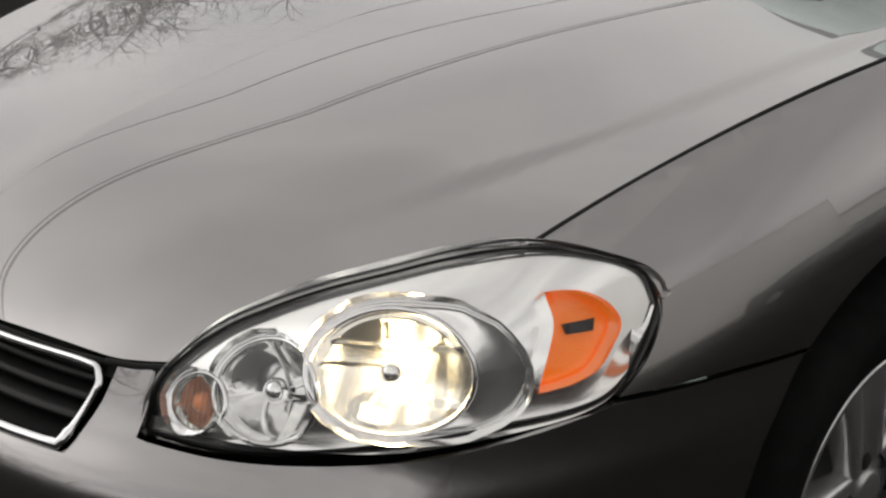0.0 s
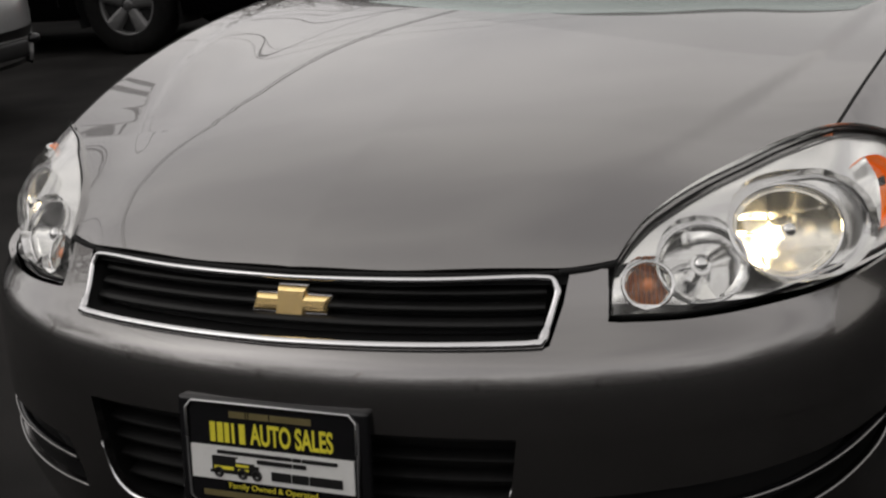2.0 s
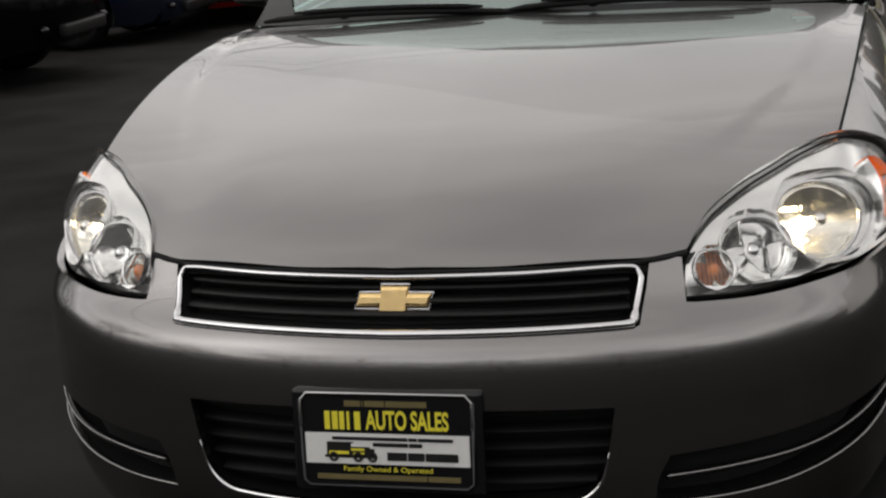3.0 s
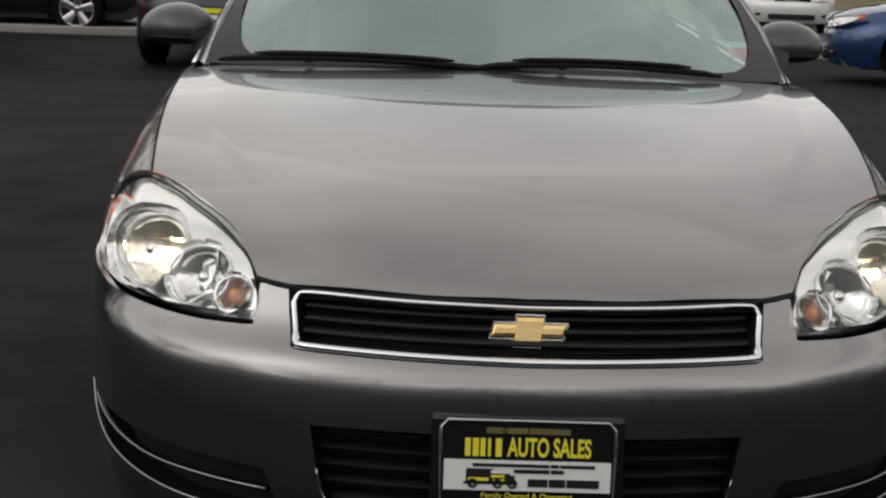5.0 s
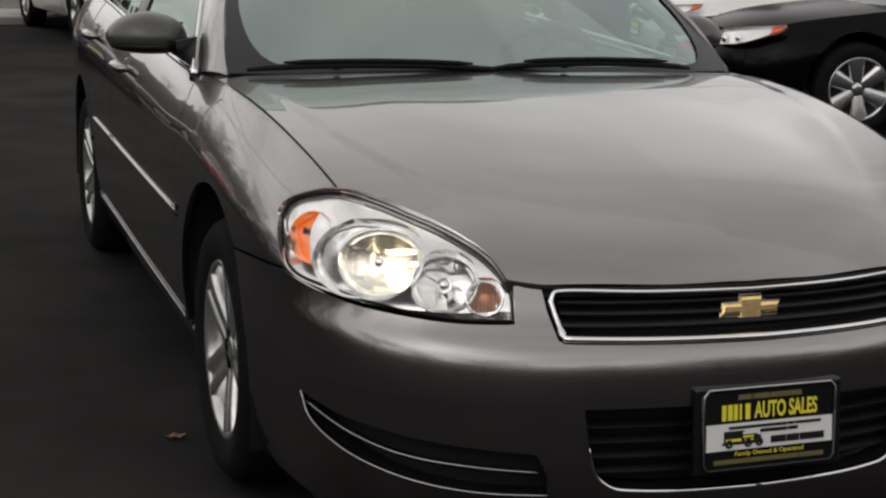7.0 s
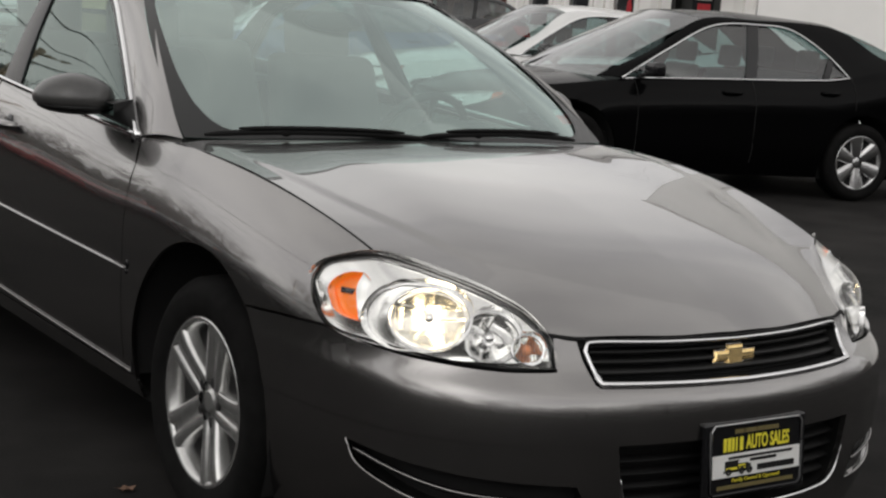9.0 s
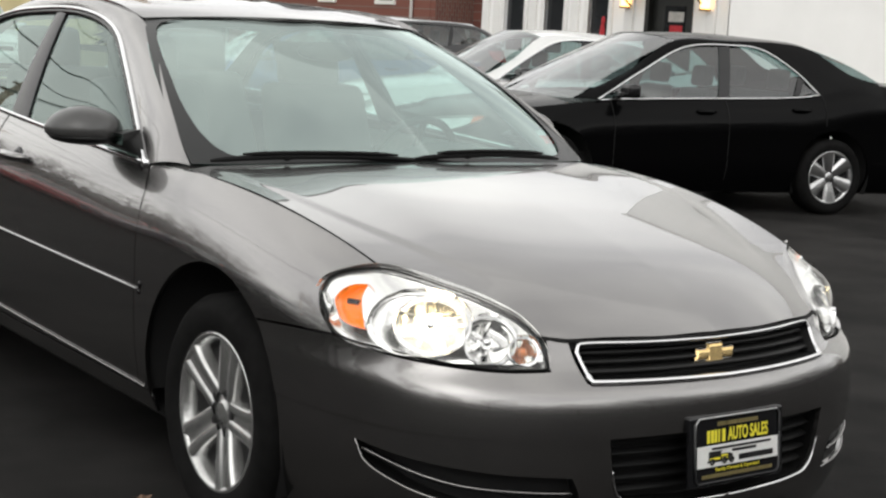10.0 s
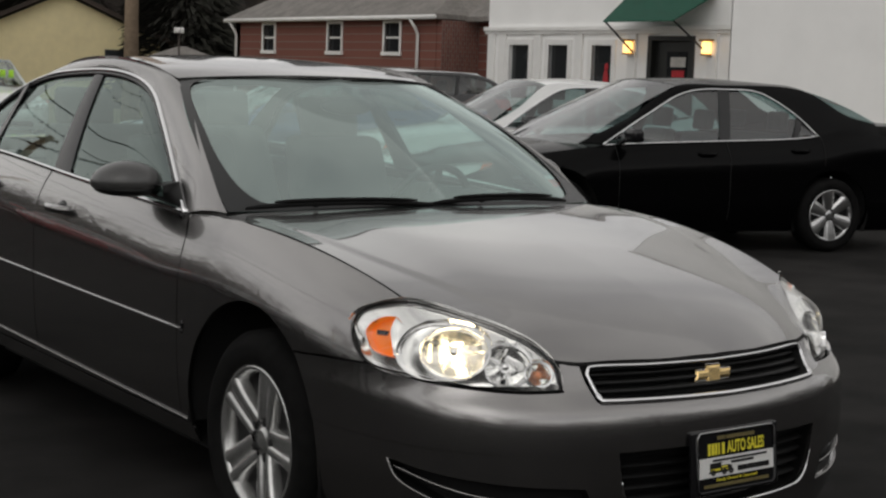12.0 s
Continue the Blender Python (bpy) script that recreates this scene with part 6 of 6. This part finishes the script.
def window_in(parent, x, y0, y1, z0, z1, mat=PANE, rail=True, trim=0.09):
    w = part("window", merged(block(x - 0.035, x + 0.05, y0 - trim, y0, z0 - trim, z1 + trim, 0.008), block(x - 0.035, x + 0.05, y1, y1 + trim, z0 - trim, z1 + trim, 0.008),
                              block(x - 0.036, x + 0.05, y0, y1, z1, z1 + trim, 0.008), block(x - 0.06, x + 0.05, y0 - trim - 0.03, y1 + trim + 0.03, z0 - trim - 0.03, z0, 0.008)), WHITE_TRIM, parent, "white window frame", smooth=False)
    part("pane", block(x + 0.06, x + 0.07, y0, y1, z0, z1), mat, w, smooth=False)
    if rail:
        part("sash_bar", block(x + 0.03, x + 0.06, y0, y1, (z0 + z1) / 2 - 0.025, (z0 + z1) / 2 + 0.025), WHITE_TRIM, w, smooth=False)
    return w


# the white restaurant front
WX = 15.8
shop = thing("white_building", "white painted shop front with a green awning and lit lanterns", "building", Matrix.Translation((0, 0.15, 0)))
wins = [(19.68, 20.28), (18.52, 19.08), (17.30, 17.84)]
DOOR = (15.22, 16.36)
front = panel(wall_x(WX), rect(13.72, 21.0, 0.0, 5.2), 0.6, 0.25, [rect(a, b, 1.10, 2.15) for a, b in wins] + [rect(*DOOR, 0.15, 2.32)], gap=0.0, flip=True)
part("wall", front, WHITE_WALL, shop, smooth=False)
part("side_wall", block(WX + 0.02, WX + 8, 20.75, 21.0, 0, 5.2), WHITE_WALL, shop, smooth=False)
part("roof", block(WX - 0.3, WX + 8, 13.5, 21.2, 5.2, 5.4, 0.02), SHINGLE, shop, smooth=False)
for a, b in wins:
    window_in(shop, WX, a, b, 1.10, 2.15, rail=False, trim=0.11)
part("moulding", merged(block(WX - 0.10, WX + 0.02, 13.72, 21.05, 2.42, 2.50, 0.01), block(WX - 0.06, WX + 0.02, 13.72, 21.05, 2.36, 2.42, 0.01)), WHITE_TRIM, shop, "white ledge over the windows", smooth=False)
for y in (20.85, 20.5, 19.4, 18.2, 16.75, 14.78):
    part("pilaster", block(WX - 0.05, WX + 0.02, y - 0.11, y + 0.11, 0.0, 2.36, 0.01), WHITE_TRIM, shop, smooth=False)
door = part("door", block(WX + 0.08, WX + 0.13, DOOR[0] + 0.10, DOOR[1] - 0.10, 0.15, 2.24, 0.006), BLACK_DOOR, shop, "black door with a sign in its pane", smooth=False)
part("door_frame", merged(block(WX - 0.03, WX + 0.14, DOOR[0], DOOR[0] + 0.10, 0.15, 2.32), block(WX - 0.03, WX + 0.14, DOOR[1] - 0.10, DOOR[1], 0.15, 2.32), block(WX - 0.028, WX + 0.14, DOOR[0] + 0.10, DOOR[1] - 0.10, 2.24, 2.32)), BLACK_DOOR, door, smooth=False)
part("door_pane", block(WX + 0.074, WX + 0.082, DOOR[0] + 0.24, DOOR[1] - 0.40, 1.25, 2.05), PANE, door, smooth=False)
part("door_sign", block(WX + 0.066, WX + 0.073, DOOR[0] + 0.28, DOOR[1] - 0.50, 1.78, 1.95), material("pale_sign", (0.5, 0.48, 0.45), 0.6, var=0.3, scale=60), door, "pale sign in the pane", smooth=False)
part("door_sign", block(WX + 0.066, WX + 0.073, DOOR[0] + 0.30, DOOR[1] - 0.54, 1.60, 1.72), RED_CLOTH, door, "red sign in the pane", smooth=False)
part("step", block(WX - 0.9, WX + 0.1, 14.9, 16.7, 0, 0.15, 0.015), CONCRETE, shop, "concrete step")
# awning
aw = bmesh.new()
pts = [(WX, 14.75, 3.05), (WX, 16.95, 3.05), (WX - 1.0, 14.80, 2.54), (WX - 1.0, 16.51, 2.54)]
lo = [(x, y, z - 0.02) for x, y, z in pts]
v = [aw.verts.new(p) for p in pts + lo]
for q in ((0, 1, 3, 2), (6, 7, 5, 4), (2, 3, 7, 6), (0, 2, 6, 4), (1, 5, 7, 3), (0, 4, 5, 1)):
    aw.faces.new([v[i] for i in q])
bmesh.ops.recalc_face_normals(aw, faces=aw.faces)
awning = part("awning", aw, GREEN_CLOTH, shop, "dark green cloth awning", smooth=False)
part("awning_strut", tube([(WX - 0.98, 16.49, 2.54), (WX, 16.72, 2.0)], 0.018, 8), BLACK_PLASTIC, awning)
part("awning_strut", tube([(WX - 0.98, 14.82, 2.54), (WX, 14.9, 2.0)], 0.018, 8), BLACK_PLASTIC, awning)
for y in (16.77, 14.84):
    lan = part("lantern", merged(block(WX - 0.04, WX, y - 0.05, y + 0.05, 2.0, 2.2, 0.01), block(WX - 0.22, WX - 0.04, y - 0.10, y + 0.10, 2.22, 2.26, 0.012), block(WX - 0.20, WX - 0.06, y - 0.07, y + 0.07, 1.98, 2.01, 0.008)), BRASS, shop, "brass wall lantern, lit")
    part("lantern_glass", block(WX - 0.19, WX - 0.07, y - 0.06, y + 0.06, 2.01, 2.22, 0.02), LIT, lan, "glowing glass")
bow = merged(ellipsoid((WX + 0.045, 17.65, 1.50), (0.02, 0.07, 0.22), seg=14), ellipsoid((WX + 0.045, 17.65, 1.28), (0.02, 0.12, 0.12), seg=14), ellipsoid((WX + 0.045, 17.64, 1.75), (0.02, 0.05, 0.08), seg=12))
tagged(part("window_ornament", bow, RED_CLOTH, None, "red cloth ornament standing in a window"), category="ornament")

# the big plain white wall beside it
wall2 = thing("white_annex", "large plain white wall of the annex", "building")
part("wall", panel(wall_x(15.0), rect(2.0, 13.84, 0.0, 7.8), 1.0, 0.3, gap=0.0, flip=True), WHITE_WALL, wall2, smooth=False)
part("return_wall", block(15.0, 15.8, 13.82, 13.85, 0, 7.8), WHITE_WALL, wall2, smooth=False)
part("coping", block(14.9, 15.5, 2.0, 13.89, 7.8, 7.9, 0.01), WHITE_TRIM, wall2, smooth=False)

# the brick house
BX = 18.7
house = thing("brick_house", "red-brown brick house with a grey shingle roof and white sashes", "house")
bw = [(34.76, 35.40), (31.20, 31.86), (28.45, 29.13)]
part("wall", panel(wall_x(BX), rect(26.9, 37.1, 0.0, 2.92), 0.8, 0.3, [rect(a, b, 2.06, 2.79) for a, b in bw], gap=0.0, flip=True), BRICK, house, smooth=False)
part("end_wall", block(BX, BX + 9, 36.8, 37.1, 0, 2.92), BRICK, house, smooth=False)
part("front_wing", merged(block(BX + 1.2, BX + 9, 22.0, 26.9, 0, 2.86), block(BX + 0.02, BX + 9, 26.7, 26.9, 0, 2.86)), BRICK, house, smooth=False)
for a, b in bw:
    window_in(house, BX, a, b, 2.06, 2.79, trim=0.07)
bay = window_in(house, BX + 1.2, 24.2, 25.6, 1.25, 2.6, trim=0.08)
for y in (24.55, 24.9, 25.25):
    part("mullion", block(BX + 1.16, BX + 1.25, y - 0.03, y + 0.03, 1.25, 2.6), WHITE_TRIM, bay, smooth=False)


def hip_roof(x0, x1, y0, y1, z0, z1, inset_y, over=0.45):
    bm = bmesh.new()
    x0, x1, y0, y1 = x0 - over, x1 + over, y0 - over, y1 + over
    xc = (x0 + x1) / 2
    v = [bm.verts.new(p) for p in ((x0, y0, z0), (x1, y0, z0), (x1, y1, z0), (x0, y1, z0), (xc, y0 + inset_y, z1), (xc, y1 - inset_y, z1))]
    w = [bm.verts.new((p.co.x, p.co.y, z0 - 0.12)) for p in v[:4]]
    for q in ((v[0], v[1], v[4]), (v[1], v[2], v[5], v[4]), (v[2], v[3], v[5]), (v[3], v[0], v[4], v[5]), tuple(w[::-1])):
        bm.faces.new(q)
    for i in range(4):
        bm.faces.new((w[i], w[(i + 1) % 4], v[(i + 1) % 4], v[i]))
    bmesh.ops.recalc_face_normals(bm, faces=bm.faces)
    return bm


roof = part("roof", hip_roof(BX, BX + 9, 26.9, 37.1, 3.0, 5.6, 3.0, 0.22), SHINGLE, house, "grey shingle hip roof", smooth=False)
part("wing_roof", hip_roof(BX + 1.2, BX + 9, 21.5, 28.5, 2.97, 5.2, 3.0), SHINGLE, roof, smooth=False)
part("gutter", tube([(BX - 0.24, 26.65, 2.92), (BX - 0.24, 37.34, 2.92)], 0.06, 8), WHITE_TRIM, house, "white gutter")
for y in (36.95, 27.6):
    part("downpipe", tube([(BX - 0.24, y + 0.1, 2.88), (BX - 0.14, y, 2.66), (BX - 0.06, y, 2.5), (BX - 0.06, y, 0.1)], 0.04, 8), WHITE_TRIM, house, "white downpipe")

# the yellow house
YM = Matrix.Translation((20.92, 54.6, 0)) @ Matrix.Rotation(radians(-22), 4, "Z")
yellow = thing("yellow_house", "pale yellow sided house with a dark gable roof", "house", YM)
yb = bmesh.new()
prof = [(-4.3, 0), (3.4, 0), (3.4, 2.5), (-0.45, 4.25), (-4.3, 2.5)]
f0, f1 = [yb.verts.new((x, 0, z)) for x, z in prof], [yb.verts.new((x, 9, z)) for x, z in prof]
yb.faces.new(f0)
yb.faces.new(f1[::-1])
for i in range(5):
    yb.faces.new((f0[i], f1[i], f1[(i + 1) % 5], f0[(i + 1) % 5]))
bmesh.ops.recalc_face_normals(yb, faces=yb.faces)
part("wall", yb, YELLOW_WALL, yellow, smooth=False)
for x0, z0, x1, z1 in ((-5.0, 2.25, -0.45, 4.35), (4.1, 2.25, -0.45, 4.35)):
    rb = bmesh.new()
    q = [rb.verts.new(p) for p in ((x0, -0.5, z0), (x1, -0.5, z1), (x1, 9.4, z1), (x0, 9.4, z0), (x0, -0.5, z0 + 0.18), (x1, -0.5, z1 + 0.18), (x1, 9.4, z1 + 0.18), (x0, 9.4, z0 + 0.18))]
    for i in ((0, 1, 2, 3), (7, 6, 5, 4), (0, 4, 5, 1), (1, 5, 6, 2), (2, 6, 7, 3), (3, 7, 4, 0)):
        rb.faces.new([q[j] for j in i])
    bmesh.ops.recalc_face_normals(rb, faces=rb.faces)
    part("roof", rb, DARK_ROOF, yellow, "dark roof slope", smooth=False)
for i in range(11):
    part("siding_board", block(-4.28 + max(0, (0.25 * i + 0.2 - 2.5)) * 2.2, 3.38 - max(0, (0.25 * i + 0.2 - 2.5)) * 2.2, -0.018, 0.0, 0.25 * i, 0.25 * i + 0.235), YELLOW_WALL, yellow, smooth=False)
for x in (-3.9, 1.2):
    wd = part("window", block(x, x + 0.9, -0.05, 0.02, 1.35, 2.1, 0.01), BLACK_DOOR, yellow, "small dark window", smooth=False)
    part("pane", block(x + 0.06, x + 0.84, -0.056, -0.05, 1.4, 2.05), PANE, wd, smooth=False)

shed = thing("shed", "low shed with a grey roof", "shed", Matrix.Translation((20.02, 43.05, 0)))
part("wall", block(-0.4, 1.2, 0, 2.0, 0, 1.68), DARK_ROOF, shed, smooth=False)
part("roof", hip_roof(-0.4, 1.2, 0, 2.0, 1.75, 2.2, 0.9, 0.2), SHINGLE, shed, smooth=False)
lampost = thing("post_lamp", "white lamp box on a thin post", "lamp", Matrix.Translation((19.25, 41.95, 0)))
part("post", tube([(0, 0, 0), (0, 0, 2.6)], 0.035, 8), BARK, lampost)
part("lamp_head", merged(block(-0.15, -0.02, -0.08, 0.08, 2.6, 2.78, 0.02), block(0.02, 0.15, -0.08, 0.08, 2.6, 2.78, 0.02)), WHITE_TRIM, lampost)

# ---- street side ----
tagged(part("pavement", merged(block(-60, 14.0, 17.6, 19.4, 0.0, 0.11, 0.02), block(10.4, 15.0, 2.0, 17.55, 0.0, 0.06, 0.02)), CONCRETE, None, "worn concrete walk along the lot", smooth=False), kind="structure")
tagged(part("verge", block(-60, 17.0, 27.0, 60.0, 0.0, 0.08, 0.02), GRASS, None, "dull winter grass", smooth=False), kind="structure")
tagged(part("road", block(-80, 80, 19.5, 26.9, 0.0, 0.012), material("pale_asphalt_road", (0.10, 0.097, 0.092), 0.85, var=0.2, scale=2, bump=0.2, bump_scale=90), None, "pale worn asphalt road", smooth=False), kind="structure")


def utility_pole(x, y, h=10.5):
    p = thing("utility_pole", "weathered brown wooden utility pole with cables", "pole", Matrix.Translation((x, y, 0)), "utility poles")
    part("pole", tube([(0, 0, 0), (0.02, 0, h * 0.5), (0, 0.02, h)], [0.22, 0.20, 0.15], 12), POLE_WOOD, p)
    for z in (h - 0.5, h - 1.4):
        part("cross_arm", block(-0.06, 0.06, -1.2, 1.2, z, z + 0.12, 0.01), POLE_WOOD, p)
    for yy in (-1.05, -0.45, 0.45, 1.05):
        part("insulator", lathe([(0.0, 0.0), (0.035, 0.0), (0.05, 0.05), (0.03, 0.10), (0.0, 0.12)], 10, "z", (0, yy, h - 0.38)), CONCRETE, p)
    part("transformer", lathe([(0, 0), (0.22, 0.0), (0.24, 0.05), (0.24, 0.75), (0.20, 0.82), (0, 0.84)], 16, "z", (0.0, 0.42, h - 3.2)), GREY_PAINT, p, "grey transformer can")
    return p


POLES = [(-24.0, 18.5), (11.0, 27.4 - 7.2), (46.0, 20.8)]
utility_pole(10.85, 27.47)
for x, y in POLES[::2]:
    utility_pole(x, y)


def cable(a, b, sag, r=0.014):
    t = np.linspace(0, 1, 24)
    a, b = np.array(a, float), np.array(b, float)
    return tube([a + (b - a) * k - np.array([0, 0, 4 * sag * k * (1 - k)]) for k in t], r, 5)


for i, (dy, z, r) in enumerate(((-1.05, 10.1, 0.012), (0.45, 10.1, 0.012), (-0.3, 8.2, 0.03), (0.2, 7.4, 0.022))):
    tagged(part("overhead_cable", merged(cable((-24, 18.5 + dy, z), (11, 27.4 + dy, z), 0.6, r), cable((11, 27.4 + dy, z), (46, 20.8 + dy, z), 0.6, r)), WIRE, None, "black overhead cable between the poles"), category="cable", group="overhead cables")
utility_pole(-10.6, -27.0)
utility_pole(-10.9, 38.0)
# the lines beside the lot run along it
for x0, x1, z, r in ((-9.9, -13.6, 7.0, 0.016), (-11.0, -11.0, 7.4, 0.016), (-9.6, -9.6, 7.85, 0.03), (-9.72, -9.65, 7.80, 0.018)):
    tagged(part("overhead_cable", cable((x0, -27.0, z + 0.5), (x1, 38.0, z + 0.5), 0.5, r), WIRE, None, "black overhead cable beside the lot"), category="cable", group="overhead cables")


def bare_tree(seed, h):
    rng = random.Random(seed)
    trunk, twigs = [], []

    def grow(p, d, length, r, depth):
        k = 5 if depth < 2 else 4
        pts, q, dd = [p], p.copy(), d.copy()
        for _ in range(k):
            dd = (dd + Vector((rng.uniform(-1, 1), rng.uniform(-1, 1), rng.uniform(-0.3, 0.7))) * 0.16).normalized()
            q = q + dd * length / k
            pts.append(q.copy())
        (trunk if depth == 0 else twigs).append(tube(pts, np.linspace(r, r * (0.55 if depth < 4 else 0.3), k + 1), 8 if depth == 0 else (5 if depth < 3 else 3), cap=False))
        if depth >= 5:
            return
        n = {0: 6, 1: 5, 2: 4, 3: 4, 4: 3}[depth]
        for j in range(n):
            t = rng.uniform(0.45, 1.0) if depth else rng.uniform(0.4, 1.0)
            i = min(k - 1, int(t * k))
            base = pts[i].lerp(pts[i + 1], t * k - i)
            a = rng.uniform(0, 6.28)
            side = dd.orthogonal().normalized()
            side.rotate(Matrix.Rotation(a, 3, dd))
            out = (dd * rng.uniform(0.35, 0.9) + side * rng.uniform(0.6, 1.0) + Vector((0, 0, 0.12))).normalized()
            grow(base, out, length * rng.uniform(0.5, 0.72), r * (0.50 if depth else 0.45), depth + 1)

    grow(Vector((0, 0, -0.1)), Vector((0, 0, 1)), h * 0.42, h * 0.022, 0)
    tree = thing("bare_tree", "leafless winter tree with dark bark", "tree", None, "bare trees")
    part("trunk", merged(*trunk), BARK, tree)
    me_v, me_f, base = [], [], 0
    for b in twigs:
        b.verts.index_update()
        me_v += [v.co[:] for v in b.verts]
        me_f += [[v.index + base for v in f.verts] for f in b.faces]
        base = len(me_v)
        b.free()
    me = bpy.data.meshes.new("crown")
    me.from_pydata(me_v, [], me_f)
    me.materials.append(BARK)
    crown = new("crown", me)
    crown.parent = tree
    return tree


def evergreen(seed, h):
    rng = random.Random(seed)
    tree = thing("evergreen_tree", "dark evergreen tree with drooping branches", "tree", None, "evergreens")
    part("trunk", tube([(0, 0, -0.1), (0.05, 0, h * 0.5), (0, 0, h)], [h * 0.02, h * 0.012, 0.01], 8), BARK, tree)
    vs, fs = [], []
    for i in range(6000):
        z = h * (0.06 + 0.92 * rng.random() ** 1.2)
        rad = (1 - z / h) * h * 0.24 * (0.35 + 0.65 * rng.random() ** 0.5) + 0.1
        a = rng.uniform(0, 6.283) + 0.3 * math.sin(z * 3)
        c = Vector((rad * math.cos(a), rad * math.sin(a), z - rad * 0.25))
        d = Vector((math.cos(a), math.sin(a), -0.35 + rng.uniform(-0.3, 0.3))).normalized()
        s = d.cross(Vector((0, 0, 1))).normalized() * rng.uniform(0.04, 0.10)
        u = d * rng.uniform(0.2, 0.5)
        b = len(vs)
        vs += [tuple(c - u + s * 0.4), tuple(c + s), tuple(c + u), tuple(c - s + Vector((0, 0, 0.08)))]
        fs.append((b, b + 1, b + 2, b + 3))
    me = bpy.data.meshes.new("crown")
    me.from_pydata(vs, [], fs)
    me.materials.append(NEEDLES)
    crown = new("crown", me)
    crown.parent = tree
    return tree


tree_a, tree_b = bare_tree(3, 12.0), bare_tree(8, 10.0)
tree_a.matrix_world = pose(-22.4, 8.6, 0)
tree_b.matrix_world = pose(-18.5, 11.5, 0, 0, 0, 70) @ Matrix.Scale(1.15, 4)
ever = evergreen(5, 13.0)
ever.matrix_world = pose(22.0, 60.0, 0)
rng = random.Random(12)
for x, y, s in ((24.5, 52.0, 1.0), (27.0, 57.0, 1.15), (19.0, 64.0, 1.0), (30.0, 50.0, 1.1), (16.0, 66.0, 0.9), (33.0, 46.0, 0.9)):
    copy_thing(ever, pose(x, y, 0, 0, 0, rng.uniform(0, 360)) @ Matrix.Scale(s, 4))
spots = [(-19, -3), (-22, -14), (-13, -19), (0, -24), (9, -21), (18, -24), (27, -10), (30, 2), (-28, 20), (-20, 32), (-12, 38), (4, 40), (12, 46), (28, 44), (36, 30), (-34, 6), (-30, -24), (13, 58), (8, 62), (26, 62)]
for i, (x, y) in enumerate(spots):
    copy_thing(tree_a if i % 2 else tree_b, pose(x, y, 0, 0, 0, rng.uniform(0, 360)) @ Matrix.Scale(rng.uniform(0.8, 1.2), 4))

copy_thing(tree_a, pose(-7.2, 18.4, 0, 0, 0, 40) @ Matrix.Scale(0.60, 4))


def far_woods():
    """A ring of leafless woods and hedges on the horizon."""
    rng = random.Random(4)
    vs, fs = [], []
    for i in range(9000):
        a = rng.uniform(0, 6.283)
        r = rng.uniform(75, 110)
        h = rng.uniform(5, 13) * (0.7 + 0.3 * math.sin(a * 7))
        x, y = r * math.cos(a), r * math.sin(a)
        w, lean = rng.uniform(0.2, 1.1), rng.uniform(-1.5, 1.5)
        tx, ty = -math.sin(a), math.cos(a)
        b = len(vs)
        vs += [(x - tx * w, y - ty * w, 0), (x + tx * w, y + ty * w, 0), (x + tx * (lean + w * 0.4), y + ty * (lean + w * 0.4), h), (x + tx * (lean - w * 0.4), y + ty * (lean - w * 0.4), h * rng.uniform(0.9, 1.0))]
        fs.append((b, b + 1, b + 2, b + 3))
    me = bpy.data.meshes.new("far_woods")
    me.from_pydata(vs, [], fs)
    me.materials.append(BARK)
    return tagged(new("far_woods", me), "leafless brown woods on the horizon", "woods", kind="stuff")


def thicket(a, b, h, seed):
    """An unseen belt of leafless scrub and saplings between two points, added to shape reflections; its top thins out.
    """
    rng = random.Random(seed)
    vs, fs = [], []
    a, b = Vector(a), Vector(b)
    along = (b - a).normalized()
    for i in range(int(150 * (b - a).length)):
        p = a.lerp(b, rng.random()) + Vector((rng.uniform(-2, 2), rng.uniform(-2, 2), 0))
        z0, size = h * rng.random() ** 1.3, h * rng.uniform(0.10, 0.34)
        top = p + along * rng.uniform(-0.4, 0.4) * size + Vector((0, 0, min(z0 + size, h * 1.15)))
        w = along * (rng.uniform(0.02, 0.09) * (1.3 - z0 / h))
        n = len(vs)
        vs += [tuple(p + Vector((0, 0, z0)) - w), tuple(p + Vector((0, 0, z0)) + w), tuple(top + w * 0.3), tuple(top - w * 0.3)]
        fs.append((n, n + 1, n + 2, n + 3))
    me = bpy.data.meshes.new("thicket")
    me.from_pydata(vs, [], fs)
    me.materials.append(TWIGS)
    return tagged(new("thicket", me), "unseen grey leafless thicket, added for the car paint to reflect", "thicket", kind="stuff")


far_woods()
# out of view on all sides: only the car's reflections show these belts
thicket((3, -26, 0), (34, -25, 0), 8.6, 21)
thicket((-28, -25, 0), (3, -26, 0), 5.6, 22)
thicket((-29, -25, 0), (-29, 38, 0), 5.0, 23)
thicket((29, -25, 0), (29, -3, 0), 8.6, 24)


# a scrap of dead leaf on the asphalt
rng = random.Random(9)
leaf = bmesh.new()
rim_ = [leaf.verts.new((0.028 * math.cos(a) * (1 + 0.4 * math.sin(3 * a)), 0.020 * math.sin(a) * (1 + 0.3 * math.cos(2 * a)), 0.006 + 0.010 * rng.random())) for a in np.linspace(0, 6.283, 12, endpoint=False)]
mid_ = leaf.verts.new((0, 0, 0.004))
for i in range(12):
    leaf.faces.new((rim_[i], rim_[(i + 1) % 12], mid_))
leaf = part("dead_leaf", leaf, material("dry_leaf", (0.20, 0.12, 0.08), 0.8, var=0.3, scale=60), None, "curled dry brown leaf on asphalt", smooth=False)
tagged(leaf, category="leaf")
leaf.matrix_world = pose(-0.975, 1.41, 0)
